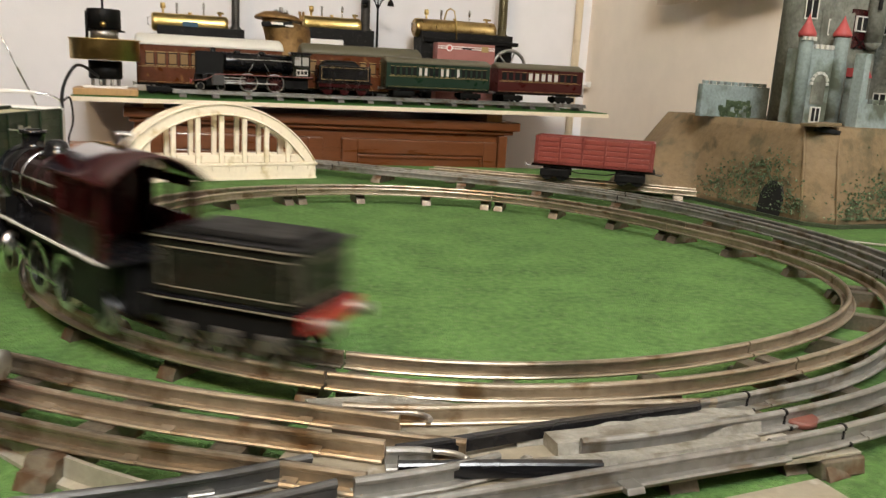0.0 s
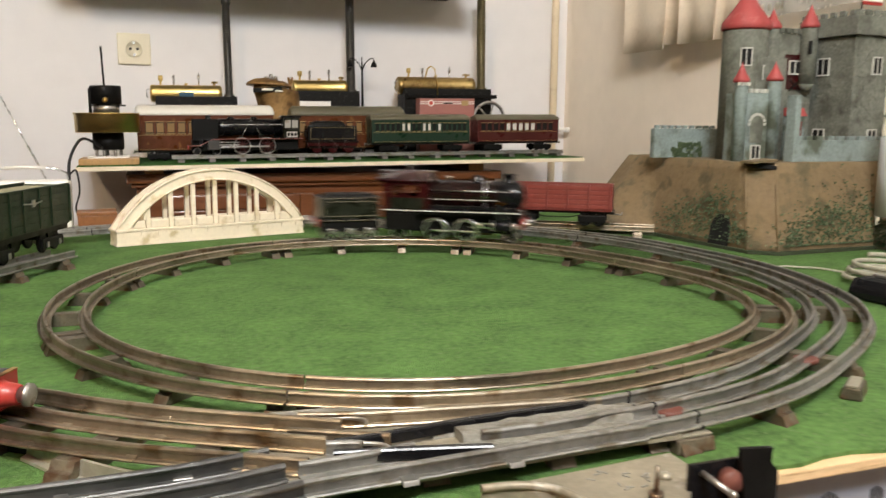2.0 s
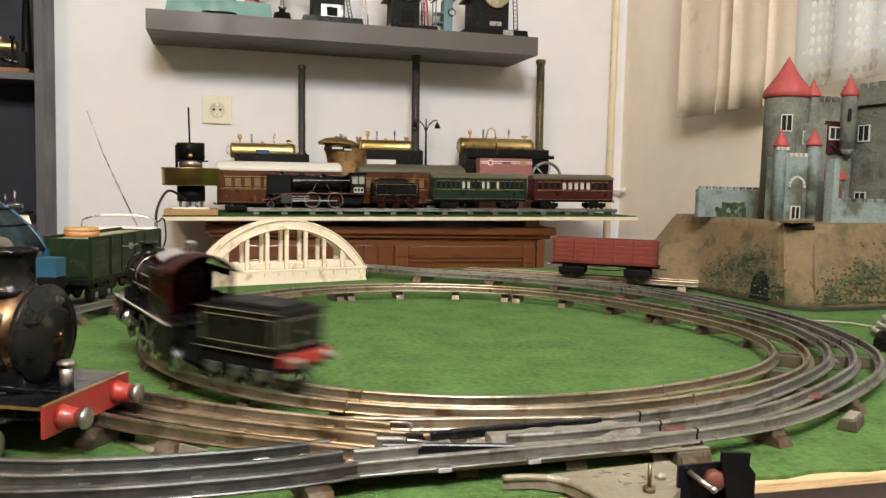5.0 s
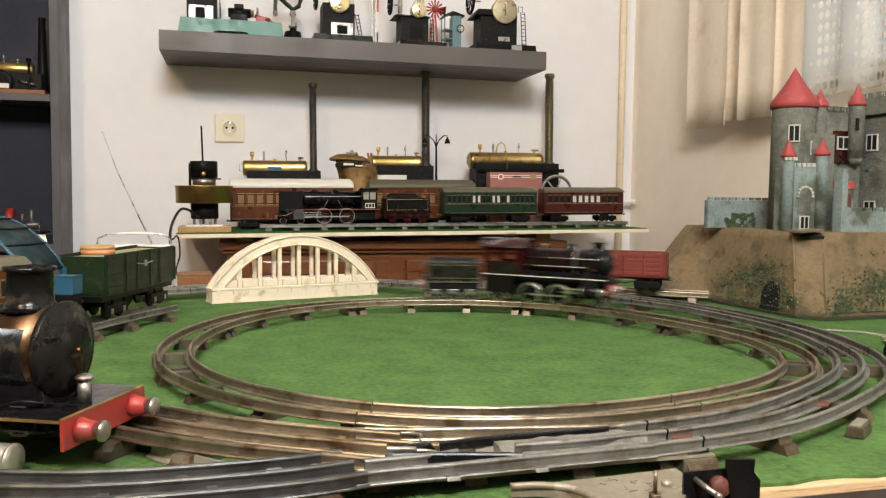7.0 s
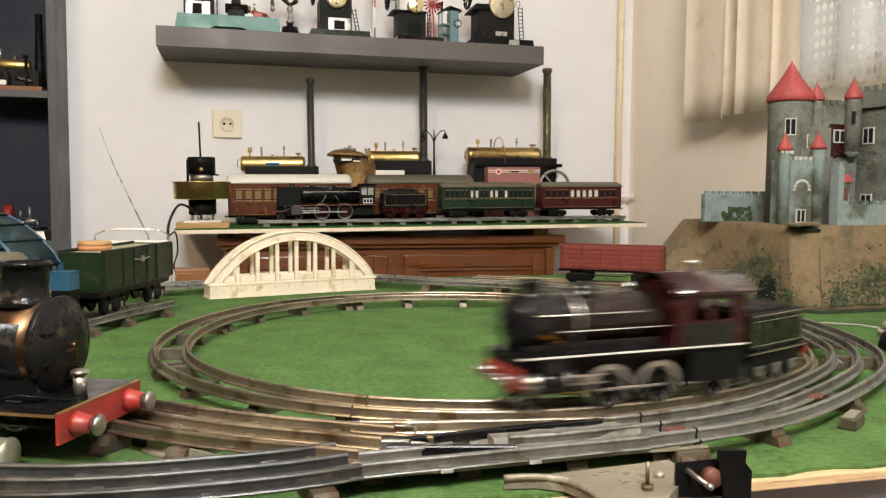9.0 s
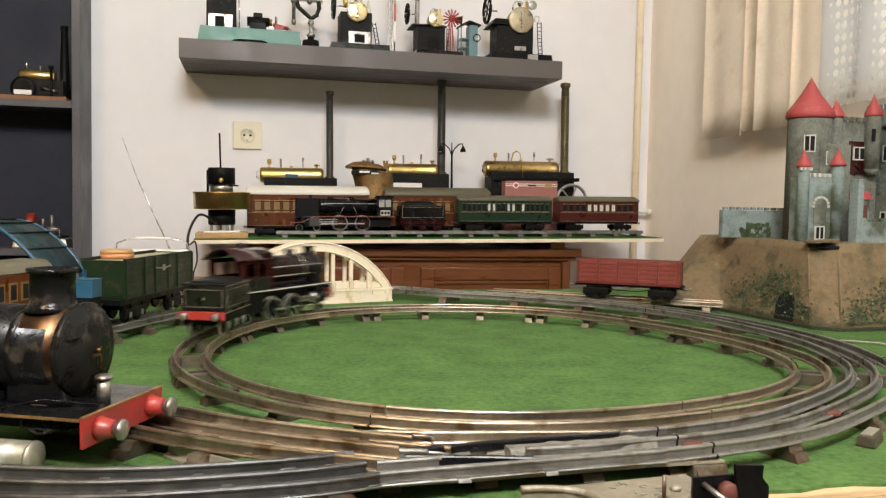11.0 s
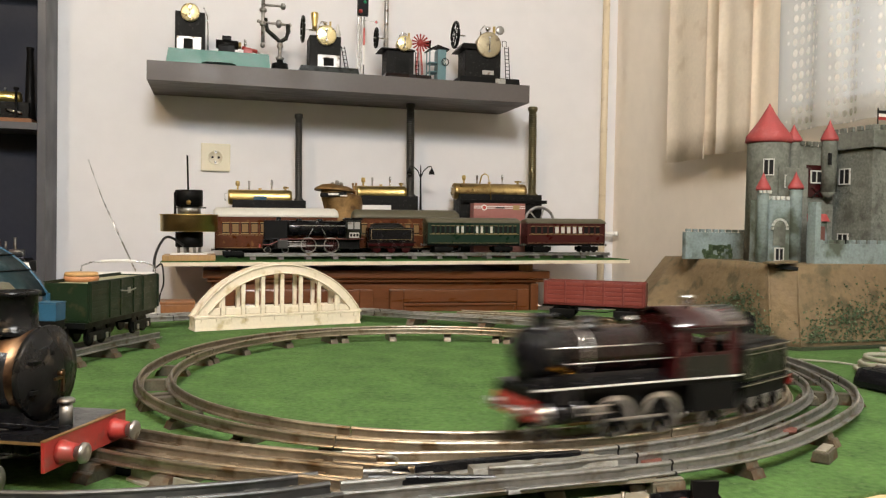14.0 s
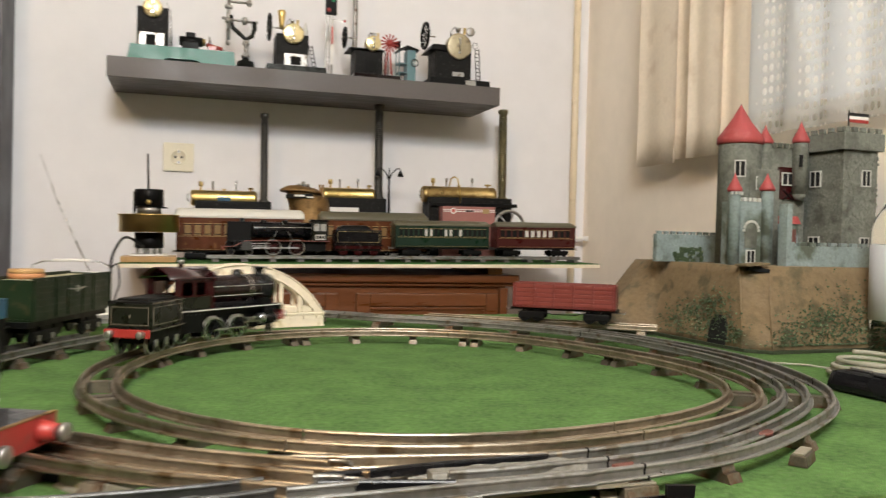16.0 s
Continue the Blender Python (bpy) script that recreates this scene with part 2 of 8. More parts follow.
M = dict(
    # two wall whites: cool fill tinted into the first, warm lamplight into the second
    wall=mat("wall_paint", (0.79, 0.775, 0.785), 0.75, vary=0.035, scale=2.5, bump=0.12, bump_scale=160),
    wall_lamplit=mat("wall_paint_lamplit", (0.88, 0.795, 0.685), 0.75, vary=0.05, scale=3, bump=0.12, bump_scale=160),
    # for the unseen walls: dark, to cut fill light and darken reflections
    wall_dark=mat("unseen_dark_wall", (0.20, 0.165, 0.13), 0.85, vary=0.12, scale=4),
    ceiling=mat("ceiling_paint", (0.85, 0.83, 0.80), 0.8, vary=0.03, scale=3),
    floor=mat("floor_wood", (0.15, 0.09, 0.05), 0.45, vary=0.2, scale=6, stretch=(1, 8, 1)),
    felt=mat("green_felt", (0.083, 0.163, 0.048), 0.97, vary=0.48, scale=22, bump=1.0, bump_scale=620, spots=((0.115, 0.180, 0.075), 0.14, 200), spec=0.10),
    felt_dark=mat("green_felt_board", (0.05, 0.13, 0.035), 0.95, vary=0.25, scale=18, bump=0.6, bump_scale=800, spec=0.08),
    plywood=mat("plywood_edge", (0.62, 0.44, 0.25), 0.6, vary=0.2, scale=12, stretch=(1, 1, 9), spots=((0.35, 0.22, 0.1), 0.1, 40)),
    white_edge=mat("pale_board_edge", (0.74, 0.66, 0.50), 0.55, vary=0.08, scale=20),
    mahogany=mat("mahogany_veneer", (0.140, 0.046, 0.012), 0.36, vary=0.25, scale=8, stretch=(1, 1, 9), coat=0.3),
    rail=mat("tin_rail", (0.33, 0.28, 0.215), 0.40, 0.92, vary=0.30, scale=22, bump=0.05, bump_scale=500, spots=((0.17, 0.115, 0.065), 0.22, 48), rough_vary=0.12),
    rail_dark=mat("dark_grey_rail", (0.12, 0.12, 0.118), 0.42, 0.9, vary=0.35, scale=18, rough_vary=0.12, spots=((0.20, 0.195, 0.18), 0.2, 40)),
    rail_bright=mat("bright_tin_rail", (0.275, 0.27, 0.255), 0.5, 0.92, vary=0.30, scale=22, rough_vary=0.08, spots=((0.17, 0.14, 0.105), 0.24, 48)),
    sleeper=mat("steel_sleeper", (0.155, 0.132, 0.10), 0.5, 0.75, vary=0.3, scale=60, bump=0.2, spots=((0.12, 0.07, 0.04), 0.35, 70), per_object=0.2),
    tinplate=mat("worn_tinplate", (0.34, 0.315, 0.25), 0.5, 0.55, vary=0.2, scale=40, bump=0.15, spots=((0.40, 0.39, 0.35), 0.16, 45)),
    fibre=mat("red_fibre", (0.13, 0.042, 0.030), 0.6, vary=0.15),
    black=mat("black_enamel", (0.006, 0.006, 0.007), 0.22, vary=0.2, scale=60, coat=0.12, rough_vary=0.1, bump=0.03),
    soot=mat("matt_black_paint", (0.0055, 0.0054, 0.0052), 0.45, vary=0.3, scale=60, bump=0.1, spec=0.12),
    maroon=mat("maroon_enamel", (0.028, 0.0035, 0.0042), 0.22, vary=0.15, scale=50, coat=0.12),
    maroon_dark=mat("dark_maroon_enamel", (0.0085, 0.0034, 0.0030), 0.22, vary=0.15, scale=50, coat=0.12),
    green_dark=mat("dark_green_enamel", (0.0085, 0.0095, 0.006), 0.3, vary=0.15, scale=50, coat=0.08),
    red=mat("signal_red_paint", (0.30, 0.026, 0.020), 0.42, vary=0.14, scale=50, coat=0.2, spots=((0.22, 0.04, 0.03), 0.14, 70)),
    pale_red=mat("faded_red_paint", (0.50, 0.075, 0.06), 0.5, vary=0.12, scale=40, spots=((0.35, 0.06, 0.05), 0.2, 60)),
    steel=mat("polished_steel", (0.60, 0.60, 0.60), 0.27, 1.0, vary=0.08, scale=80),
    steel_dull=mat("dull_steel", (0.40, 0.39, 0.37), 0.42, 0.95, vary=0.15, scale=80, spots=((0.16, 0.12, 0.09), 0.2, 80)),
    brass=mat("polished_brass", (0.70, 0.52, 0.20), 0.36, 1.0, vary=0.12, scale=40, rough_vary=0.08),
    brass_old=mat("tarnished_brass", (0.45, 0.32, 0.13), 0.36, 0.95, vary=0.25, scale=30, spots=((0.20, 0.12, 0.05), 0.3, 40)),
    copper=mat("copper", (0.15, 0.085, 0.045), 0.34, 0.95, vary=0.35, scale=30, spots=((0.05, 0.03, 0.02), 0.25, 40)),
    white=mat("white_enamel", (0.78, 0.76, 0.72), 0.4, vary=0.05),
    thin_line=mat("dull_cream_lining", (0.16, 0.14, 0.10), 0.45, vary=0.15),
    chimney_iron=mat("ribbed_grey_iron", (0.055, 0.052, 0.046), 0.42, 0.55, vary=0.3, scale=50),
    chimney_brass=mat("browned_brass_chimney", (0.13, 0.11, 0.055), 0.42, 0.6, vary=0.35, scale=14),
    worn_lead=mat("worn_grey_casting", (0.26, 0.252, 0.222), 0.5, 0.45, vary=0.3, scale=60, bump=0.5, bump_scale=260, spots=((0.16, 0.14, 0.11), 0.25, 70)),
    pale_tin=mat("pale_worn_tinplate", (0.25, 0.220, 0.165), 0.55, 0.35, vary=0.22, scale=30, bump=0.25, bump_scale=160, spots=((0.46, 0.44, 0.39), 0.12, 55)),
    line=mat("silver_lining", (0.60, 0.58, 0.54), 0.35, vary=0.05),
    gold=mat("gold_lining", (0.40, 0.29, 0.12), 0.4, 0.3, vary=0.1),
    cream=mat("cream_casting", (0.74, 0.65, 0.51), 0.6, vary=0.08, scale=30, bump=0.12, bump_scale=400, spots=((0.52, 0.42, 0.25), 0.16, 40)),
    wagon_ridge=mat("lighter_red_wagon_ridge", (0.185, 0.034, 0.024), 0.42, vary=0.2, scale=60),
    wagon_red=mat("red_wagon_tin", (0.135, 0.022, 0.016), 0.42, vary=0.14, scale=50),
    wagon_green=mat("green_wagon_tin", (0.010, 0.021, 0.009), 0.42, vary=0.18, scale=40, spots=((0.035, 0.034, 0.016), 0.12, 70)),
    wood_load=mat("dusty_load", (0.30, 0.28, 0.18), 0.9, vary=0.3, scale=120, bump=0.6),
    terracotta=mat("turned_wood", (0.46, 0.21, 0.09), 0.5, vary=0.15, scale=60),
    stone=mat("grey_castle_stone", (0.145, 0.152, 0.128), 0.85, vary=0.4, scale=30, bump=1.0, bump_scale=110, spots=((0.075, 0.080, 0.062), 0.30, 26)),
    stone_blue=mat("blue_grey_castle_stone", (0.20, 0.245, 0.24), 0.85, vary=0.3, scale=34, bump=0.6, bump_scale=130, spots=((0.075, 0.09, 0.065), 0.42, 24)),
    stone_white=mat("white_castle_paint", (0.46, 0.46, 0.42), 0.8, vary=0.12, scale=90),
    rock=mat("painted_rock_base", (0.165, 0.115, 0.060), 0.85, vary=0.22, scale=16, bump=1.0, bump_scale=90, spots=((0.085, 0.070, 0.036), 0.34, 34)),
    rock_green=mat("green_painted_plaster", (0.034, 0.045, 0.024), 0.9, vary=0.35, scale=40, bump=0.8, bump_scale=160),
    roof_red=mat("red_castle_roof", (0.30, 0.043, 0.042), 0.6, vary=0.16, scale=40, bump=0.2, spots=((0.37, 0.10, 0.09), 0.15, 50)),
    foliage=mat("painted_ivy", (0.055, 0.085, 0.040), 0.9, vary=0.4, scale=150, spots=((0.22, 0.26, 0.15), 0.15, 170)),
    void=mat("dark_opening", (0.010, 0.010, 0.010), 0.9, vary=0.1),
    curtain=mat("beige_curtain", (0.80, 0.695, 0.56), 0.9, vary=0.07, scale=14, bump=0.3, bump_scale=600, spots=((0.70, 0.585, 0.45), 0.16, 16)),
    bookcase=mat("grey_bookcase", (0.075, 0.075, 0.084), 0.55, vary=0.08, scale=10),
    bookcase_in=mat("dark_blue_back_panel", (0.022, 0.025, 0.038), 0.6, vary=0.1, scale=10),
    shelf=mat("grey_brown_shelf", (0.095, 0.081, 0.076), 0.5, vary=0.08, scale=14, stretch=(1, 6, 1)),
    ivory=mat("ivory_plastic", (0.74, 0.68, 0.52), 0.4, vary=0.03),
    engine_green=mat("green_engine_base", (0.030, 0.165, 0.120), 0.4, vary=0.12, scale=40),
    engine_blue=mat("blue_grey_paint", (0.10, 0.20, 0.22), 0.45, vary=0.12, scale=40),
    brick_dark=mat("dark_brick_pattern_tin", (0.0085, 0.0080, 0.0075), 0.55, vary=0.4, scale=120, bump=0.5, bump_scale=300, spots=((0.035, 0.033, 0.030), 0.10, 140), spec=0.14),
    wood_brown=mat("brown_varnished_wood", (0.22, 0.085, 0.028), 0.4, vary=0.25, scale=20, stretch=(1, 8, 1)),
    wood_pale=mat("pale_wood_block", (0.42, 0.25, 0.10), 0.55, vary=0.2, scale=20, stretch=(8, 1, 1)),
    coach_brown=mat("lithographed_brown_tin", (0.090, 0.024, 0.006), 0.36, vary=0.28, scale=50, spec=0.25, spots=((0.17, 0.075, 0.020), 0.10, 70)),
    coach_red=mat("lithographed_maroon_tin", (0.052, 0.0085, 0.0075), 0.36, vary=0.15, scale=60, spec=0.25),
    coach_green=mat("lithographed_green_tin", (0.009, 0.026, 0.015), 0.36, vary=0.15, scale=60, spec=0.25),
    roof_grey=mat("grey_tin_roof", (0.11, 0.10, 0.065), 0.5, vary=0.12, scale=60),
    roof_white=mat("white_tin_roof", (0.72, 0.70, 0.63), 0.5, vary=0.06, scale=40),
    yellow=mat("yellow_window_print", (0.20, 0.115, 0.034), 0.5, vary=0.15, scale=60),
    blue=mat("blue_tin", (0.022, 0.085, 0.15), 0.4, vary=0.15, scale=50),
    teal_glass=mat("teal_painted_tin", (0.009, 0.024, 0.028), 0.5, 0.0, vary=0.4, scale=60, spots=((0.035, 0.052, 0.056), 0.2, 60), spec=0.2),
    rubber=mat("black_rubber", (0.015, 0.015, 0.016), 0.5, vary=0.2),
    rope=mat("grey_cord", (0.30, 0.29, 0.23), 0.8, vary=0.2, scale=90),
    cap_green=mat("green_plastic_cap", (0.02, 0.30, 0.13), 0.35, vary=0.06),
    label=mat("white_paper_label", (0.47, 0.48, 0.50), 0.6, vary=0.04),
    pink=mat("pink_printed_box", (0.34, 0.135, 0.115), 0.55, vary=0.1, scale=40),
    print_grey=mat("grey_printed_carton", (0.27, 0.28, 0.33), 0.6, vary=0.08, scale=20),
    roof_gloss=mat("glossy_maroon_roof", (0.022, 0.004, 0.005), 0.14, vary=0.15, scale=50, coat=1.0, rough_vary=0.04),
    worn_black=mat("worn_black_enamel", (0.007, 0.007, 0.007), 0.3, vary=0.3, scale=60, bump=0.15, bump_scale=200, rough_vary=0.15, spots=((0.042, 0.033, 0.024), 0.12, 75)),
    hood=mat("dull_brown_brass", (0.27, 0.16, 0.06), 0.5, 0.6, vary=0.3, scale=30, bump=0.2, bump_scale=200, spots=((0.14, 0.08, 0.03), 0.3, 40)),
    dial=mat("pale_brass_dial", (0.74, 0.62, 0.34), 0.32, 0.75, vary=0.12, scale=60),
    dull_dial=mat("dull_pale_brass", (0.42, 0.36, 0.24), 0.42, 0.6, vary=0.25, scale=50, spots=((0.22, 0.18, 0.12), 0.2, 70)),
    iron_grey=mat("dark_grey_tin", (0.035, 0.034, 0.032), 0.5, 0.1, vary=0.3, scale=60),
    flame=mat("spirit_flame", (1.0, 0.45, 0.05), 0.5, vary=0.1, emit=((1.0, 0.42, 0.03), 3.0)),
    pipe=mat("cream_pipe_paint", (0.74, 0.62, 0.44), 0.35, vary=0.05),
    lamp_glow=mat("lamp_diffuser", (0.9, 0.88, 0.82), 0.5, vary=0.02, emit=((1.0, 0.93, 0.82), 6.0)),
)
PANE, BOTTLE = glass("window_glass"), glass("bottle_plastic", (0.93, 0.96, 0.95), 0.06)


def lace_material():
    """Net curtain: half see-through cloth with rows of dense dots."""
    m = bpy.data.materials.new("lace_net")
    m.use_nodes = True
    nt = m.node_tree
    n, l = nt.nodes, nt.links
    n.remove(n["Principled BSDF"])
    out = n["Material Output"]
    tc, vo = n.new("ShaderNodeTexCoord"), n.new("ShaderNodeTexVoronoi")
    mp = n.new("ShaderNodeMapping")
    mp.inputs["Scale"].default_value = (1, 1, 0.75)
    l.new(tc.outputs["Object"], mp.inputs[0])
    vo.inputs["Scale"].default_value, vo.inputs["Randomness"].default_value = 54, 0.10
    l.new(mp.outputs[0], vo.inputs["Vector"])
    mr = n.new("ShaderNodeMapRange")
    mr.inputs["From Min"].default_value, mr.inputs["From Max"].default_value = 0.30, 0.40
    mr.inputs["To Min"].default_value, mr.inputs["To Max"].default_value = 0.99, 0.44
    l.new(vo.outputs["Distance"], mr.inputs["Value"])
    tr, df, tl, ad, mx = (n.new("ShaderNodeBsdf" + k) for k in ("Transparent", "Diffuse", "Translucent")), None, None, None, None
    tr, df, tl = tr
    df.inputs["Color"].default_value = tl.inputs["Color"].default_value = (0.93, 0.91, 0.86, 1)
    ad, mx = n.new("ShaderNodeMixShader"), n.new("ShaderNodeMixShader")
    ad.inputs[0].default_value = 0.22
    l.new(df.outputs[0], ad.inputs[1])
    l.new(tl.outputs[0], ad.inputs[2])
    l.new(mr.outputs[0], mx.inputs[0])
    l.new(tr.outputs[0], mx.inputs[1])
    l.new(ad.outputs[0], mx.inputs[2])
    l.new(mx.outputs[0], out.inputs["Surface"])
    return m


M["lace"] = lace_material()


# ------------------------------------------------------------ mesh helpers
def bx(bm, x0, x1, y0, y1, z0, z1, bev=0.0, taper=(1, 1), turn=None):
    """A box, its top scaled by taper, its edges rounded by bev."""
    cx, cy = (x0 + x1) / 2, (y0 + y1) / 2
    vs = []
    for z, sx, sy in ((z0, 1, 1), (z1, *taper)):
        for x, y in ((x0, y0), (x1, y0), (x1, y1), (x0, y1)):
            p = Vector((cx + (x - cx) * sx, cy + (y - cy) * sy, z))
            vs.append(bm.verts.new(turn @ p if turn else p))
    fs = [bm.faces.new([vs[i] for i in f]) for f in ((3, 2, 1, 0), (4, 5, 6, 7), (0, 1, 5, 4), (1, 2, 6, 5), (2, 3, 7, 6), (3, 0, 4, 7))]
    if bev:
        bmesh.ops.bevel(bm, geom=list({e for f in fs for e in f.edges}), offset=bev, segments=2, affect="EDGES", profile=0.6)


def frame_of(d):
    d = d.normalized()
    a = d.orthogonal().normalized()
    return a, d.cross(a)


def cy(bm, p0, p1, r0, r1=None, seg=16, caps=True):
    p0, p1 = Vector(p0), Vector(p1)
    r1 = r0 if r1 is None else r1
    a, b = frame_of(p1 - p0)
    rings = []
    for p, r in ((p0, r0), (p1, r1)):
        rings.append([bm.verts.new(p + (a * math.cos(t) + b * math.sin(t)) * r) for t in (2 * math.pi * i / seg for i in range(seg))])
    for i in range(seg):
        bm.faces.new((rings[0][i], rings[0][(i + 1) % seg], rings[1][(i + 1) % seg], rings[1][i])).smooth = True
    if caps:
        bm.faces.new(rings[0][::-1])
        bm.faces.new(rings[1])


def lathe(bm, p0, axis, prof, seg=20, smooth=True):
    """A turned body: prof holds (distance along the axis, radius)."""
    p0, axis = Vector(p0), Vector(axis).normalized()
    a, b = frame_of(axis)
    rings = []
    for h, r in prof:
        rings.append([bm.verts.new(p0 + axis * h + (a * math.cos(t) + b * math.sin(t)) * max(r, 1e-5)) for t in (2 * math.pi * i / seg for i in range(seg))])
    for k in range(len(rings) - 1):
        for i in range(seg):
            bm.faces.new((rings[k][i], rings[k][(i + 1) % seg], rings[k + 1][(i + 1) % seg], rings[k + 1][i])).smooth = smooth
    bm.faces.new(rings[0][::-1])
    bm.faces.new(rings[-1])


def tube(bm, pts, r, seg=8, closed=False):
    prof = [(r * math.cos(2 * math.pi * i / seg), r * math.sin(2 * math.pi * i / seg)) for i in range(seg)]
    sweep(bm, pts, prof, closed, True)


def sweep(bm, pts, prof, closed=False, smooth=False):
    """Draws a profile of (side, up) along points; up is world up unless the way is steep."""
    pts = [Vector(p) for p in pts]
    n, rings = len(pts), []
    for i, p in enumerate(pts):
        q0 = pts[(i - 1) % n] if closed or i else p
        q1 = pts[(i + 1) % n] if closed or i < n - 1 else p
        d = (q1 - q0).normalized()
        up = Vector((0, 0, 1)) if abs(d.z) < 0.95 else Vector((0, 1, 0))
        s = d.cross(up).normalized()
        u = s.cross(d)
        rings.append([bm.verts.new(p + s * a + u * b) for a, b in prof])
    m = len(prof)
    for k in range(n if closed else n - 1):
        r0, r1 = rings[k], rings[(k + 1) % n]
        for i in range(m):
            bm.faces.new((r0[i], r0[(i + 1) % m], r1[(i + 1) % m], r1[i])).smooth = smooth
    if not closed:
        bm.faces.new(rings[0])
        bm.faces.new(rings[-1][::-1])


def extrude(bm, outline, depth, at=Matrix()):
    """A flat outline of (x, z) given thickness along y."""
    f = [bm.verts.new(at @ Vector((x, 0, z))) for x, z in outline]
    g = [bm.verts.new(at @ Vector((x, depth, z))) for x, z in outline]
    n = len(f)
    bm.faces.new(f)
    bm.faces.new(g[::-1])
    for i in range(n):
        bm.faces.new((f[i], g[i], g[(i + 1) % n], f[(i + 1) % n]))


def part(name, bm, material, parent=None, label="", m=None):
    """One mesh object from a bmesh, under a thing or a part."""
    bmesh.ops.recalc_face_normals(bm, faces=bm.faces)
    me = bpy.data.meshes.new(name)
    bm.to_mesh(me)
    bm.free()
    me.materials.append(material)
    ob = new(name, me)
    if parent:
        ob.parent = parent
    if m is not None:
        ob.matrix_basis = m
    if label:
        tagged(ob, label)
    return ob


def share(name, src, parent, m):
    """Another object on the mesh of src."""
    ob = new(name, src.data)
    ob.parent = parent
    ob.matrix_basis = m
    return ob


def thing(name, m, label, category, group="", kind=""):
    ob = new(name)
    ob.matrix_basis = m
    ob.empty_display_size = 0.02
    return tagged(ob, label, category, group, kind)


def P(name, material, parent, fn, label="", m=None):
    """part() with its mesh made by fn(bm)."""
    bm = bmesh.new()
    fn(bm)
    return part(name, bm, material, parent, label, m)


def solid(name, material, m, fn, label, category, kind="", group=""):
    ob = P(name, material, None, fn, m=m)
    return tagged(ob, label, category, group, kind)


def rm(u, v, z, turn=0.0):
    return ROOM @ pose(u, v, z, 0, 0, turn)


# ------------------------------------------------------------ the room
def room():
    U0, V0, T = -3.2, -3.4, 0.12
    solid("floor", M["floor"], ROOM, lambda b: bx(b, U0 - T, WALL_U + T, V0 - T, WALL_V + T, FLOOR_Z - 0.1, FLOOR_Z), "brown wooden floor under the table", "floor", "structure")
    solid("ceiling", M["ceiling"], ROOM, lambda b: bx(b, U0 - T, WALL_U + T, V0 - T, WALL_V + T, CEIL_Z, CEIL_Z + 0.1), "plain white painted ceiling", "ceiling", "structure")
    solid("wall_north", M["wall"], ROOM, lambda b: bx(b, U0, WALL_U + T, WALL_V, WALL_V + T, FLOOR_Z, CEIL_Z), "white painted wall behind the shelf and sideboard", "wall", "structure")
    # west and south walls are never in view; dark to shape the light
    solid("wall_west", M["wall_dark"], ROOM, lambda b: bx(b, U0 - T, U0, V0, WALL_V + T, FLOOR_Z, CEIL_Z), "unseen side wall, made dark to cut bounced light", "wall", "structure")
    solid("wall_south", M["wall_dark"], ROOM, lambda b: bx(b, U0 - T, WALL_U + T, V0 - T, V0, FLOOR_Z, CEIL_Z), "unseen wall behind the camera, made dark to cut bounced light", "wall", "structure")

    # window wall with its opening
    wv0, wv1, wz0, wz1 = -1.55, -0.20, 0.42, 1.55

    def east(b):
        bx(b, WALL_U, WALL_U + T, wv1, WALL_V, FLOOR_Z, CEIL_Z)
        bx(b, WALL_U, WALL_U + T, V0, wv0, FLOOR_Z, CEIL_Z)
        bx(b, WALL_U, WALL_U + T, wv0, wv1, FLOOR_Z, wz0)
        bx(b, WALL_U, WALL_U + T, wv0, wv1, wz1, CEIL_Z)
    solid("wall_east", M["wall_lamplit"], ROOM, east, "white painted wall round the window, warm lamplight tinted into its colour", "wall", "structure")
    win = thing("window_1", ROOM, "white framed window behind lace curtains", "window", kind="structure")

    def fr(b):
        for v0, v1, z0, z1 in ((wv0, wv0 + 0.05, wz0, wz1), (wv1 - 0.05, wv1, wz0, wz1), (wv0 + 0.05, wv1 - 0.05, wz0, wz0 + 0.05), (wv0 + 0.05, wv1 - 0.05, wz1 - 0.05, wz1), (-0.90, -0.85, wz0 + 0.05, wz1 - 0.05)):
            bx(b, WALL_U + 0.06, WALL_U + 0.10, v0, v1, z0, z1, 0.004)
    P("window_frame", M["white"], win, fr)
    for a, c in ((wv0 + 0.05, -0.90), (-0.85, wv1 - 0.05)):
        pane = P("pane", PANE, win, lambda b: bx(b, WALL_U + 0.078, WALL_U + 0.082, a, c, wz0 + 0.05, wz1 - 0.05))
        pane.visible_shadow = False
    P("window_sill", M["white"], win, lambda b: bx(b, WALL_U - 0.0, WALL_U + 0.055, wv0 + 0.002, wv1 - 0.002, wz0 + 0.001, wz0 + 0.022, 0.004))
    sky = mat("bright_sky", (0.55, 0.55, 0.55), 0.9, vary=0.05, scale=1, emit=((0.80, 0.78, 0.74), 0.16))
    solid("backdrop", sky, ROOM, lambda b: bx(b, 2.2, 2.22, -4.5, 2.5, -1.5, 3.5), "pale daylight sky outside the window", "sky", "structure")

    # pipe in the corner with a bracket
    pipe = thing("wall_pipe", ROOM, "cream painted heating pipe running down the wall corner", "pipe")
    P("tube", M["pipe"], pipe, lambda b: cy(b, (0.107, 0.395, FLOOR_Z), (0.107, 0.395, CEIL_Z), 0.011, seg=20))
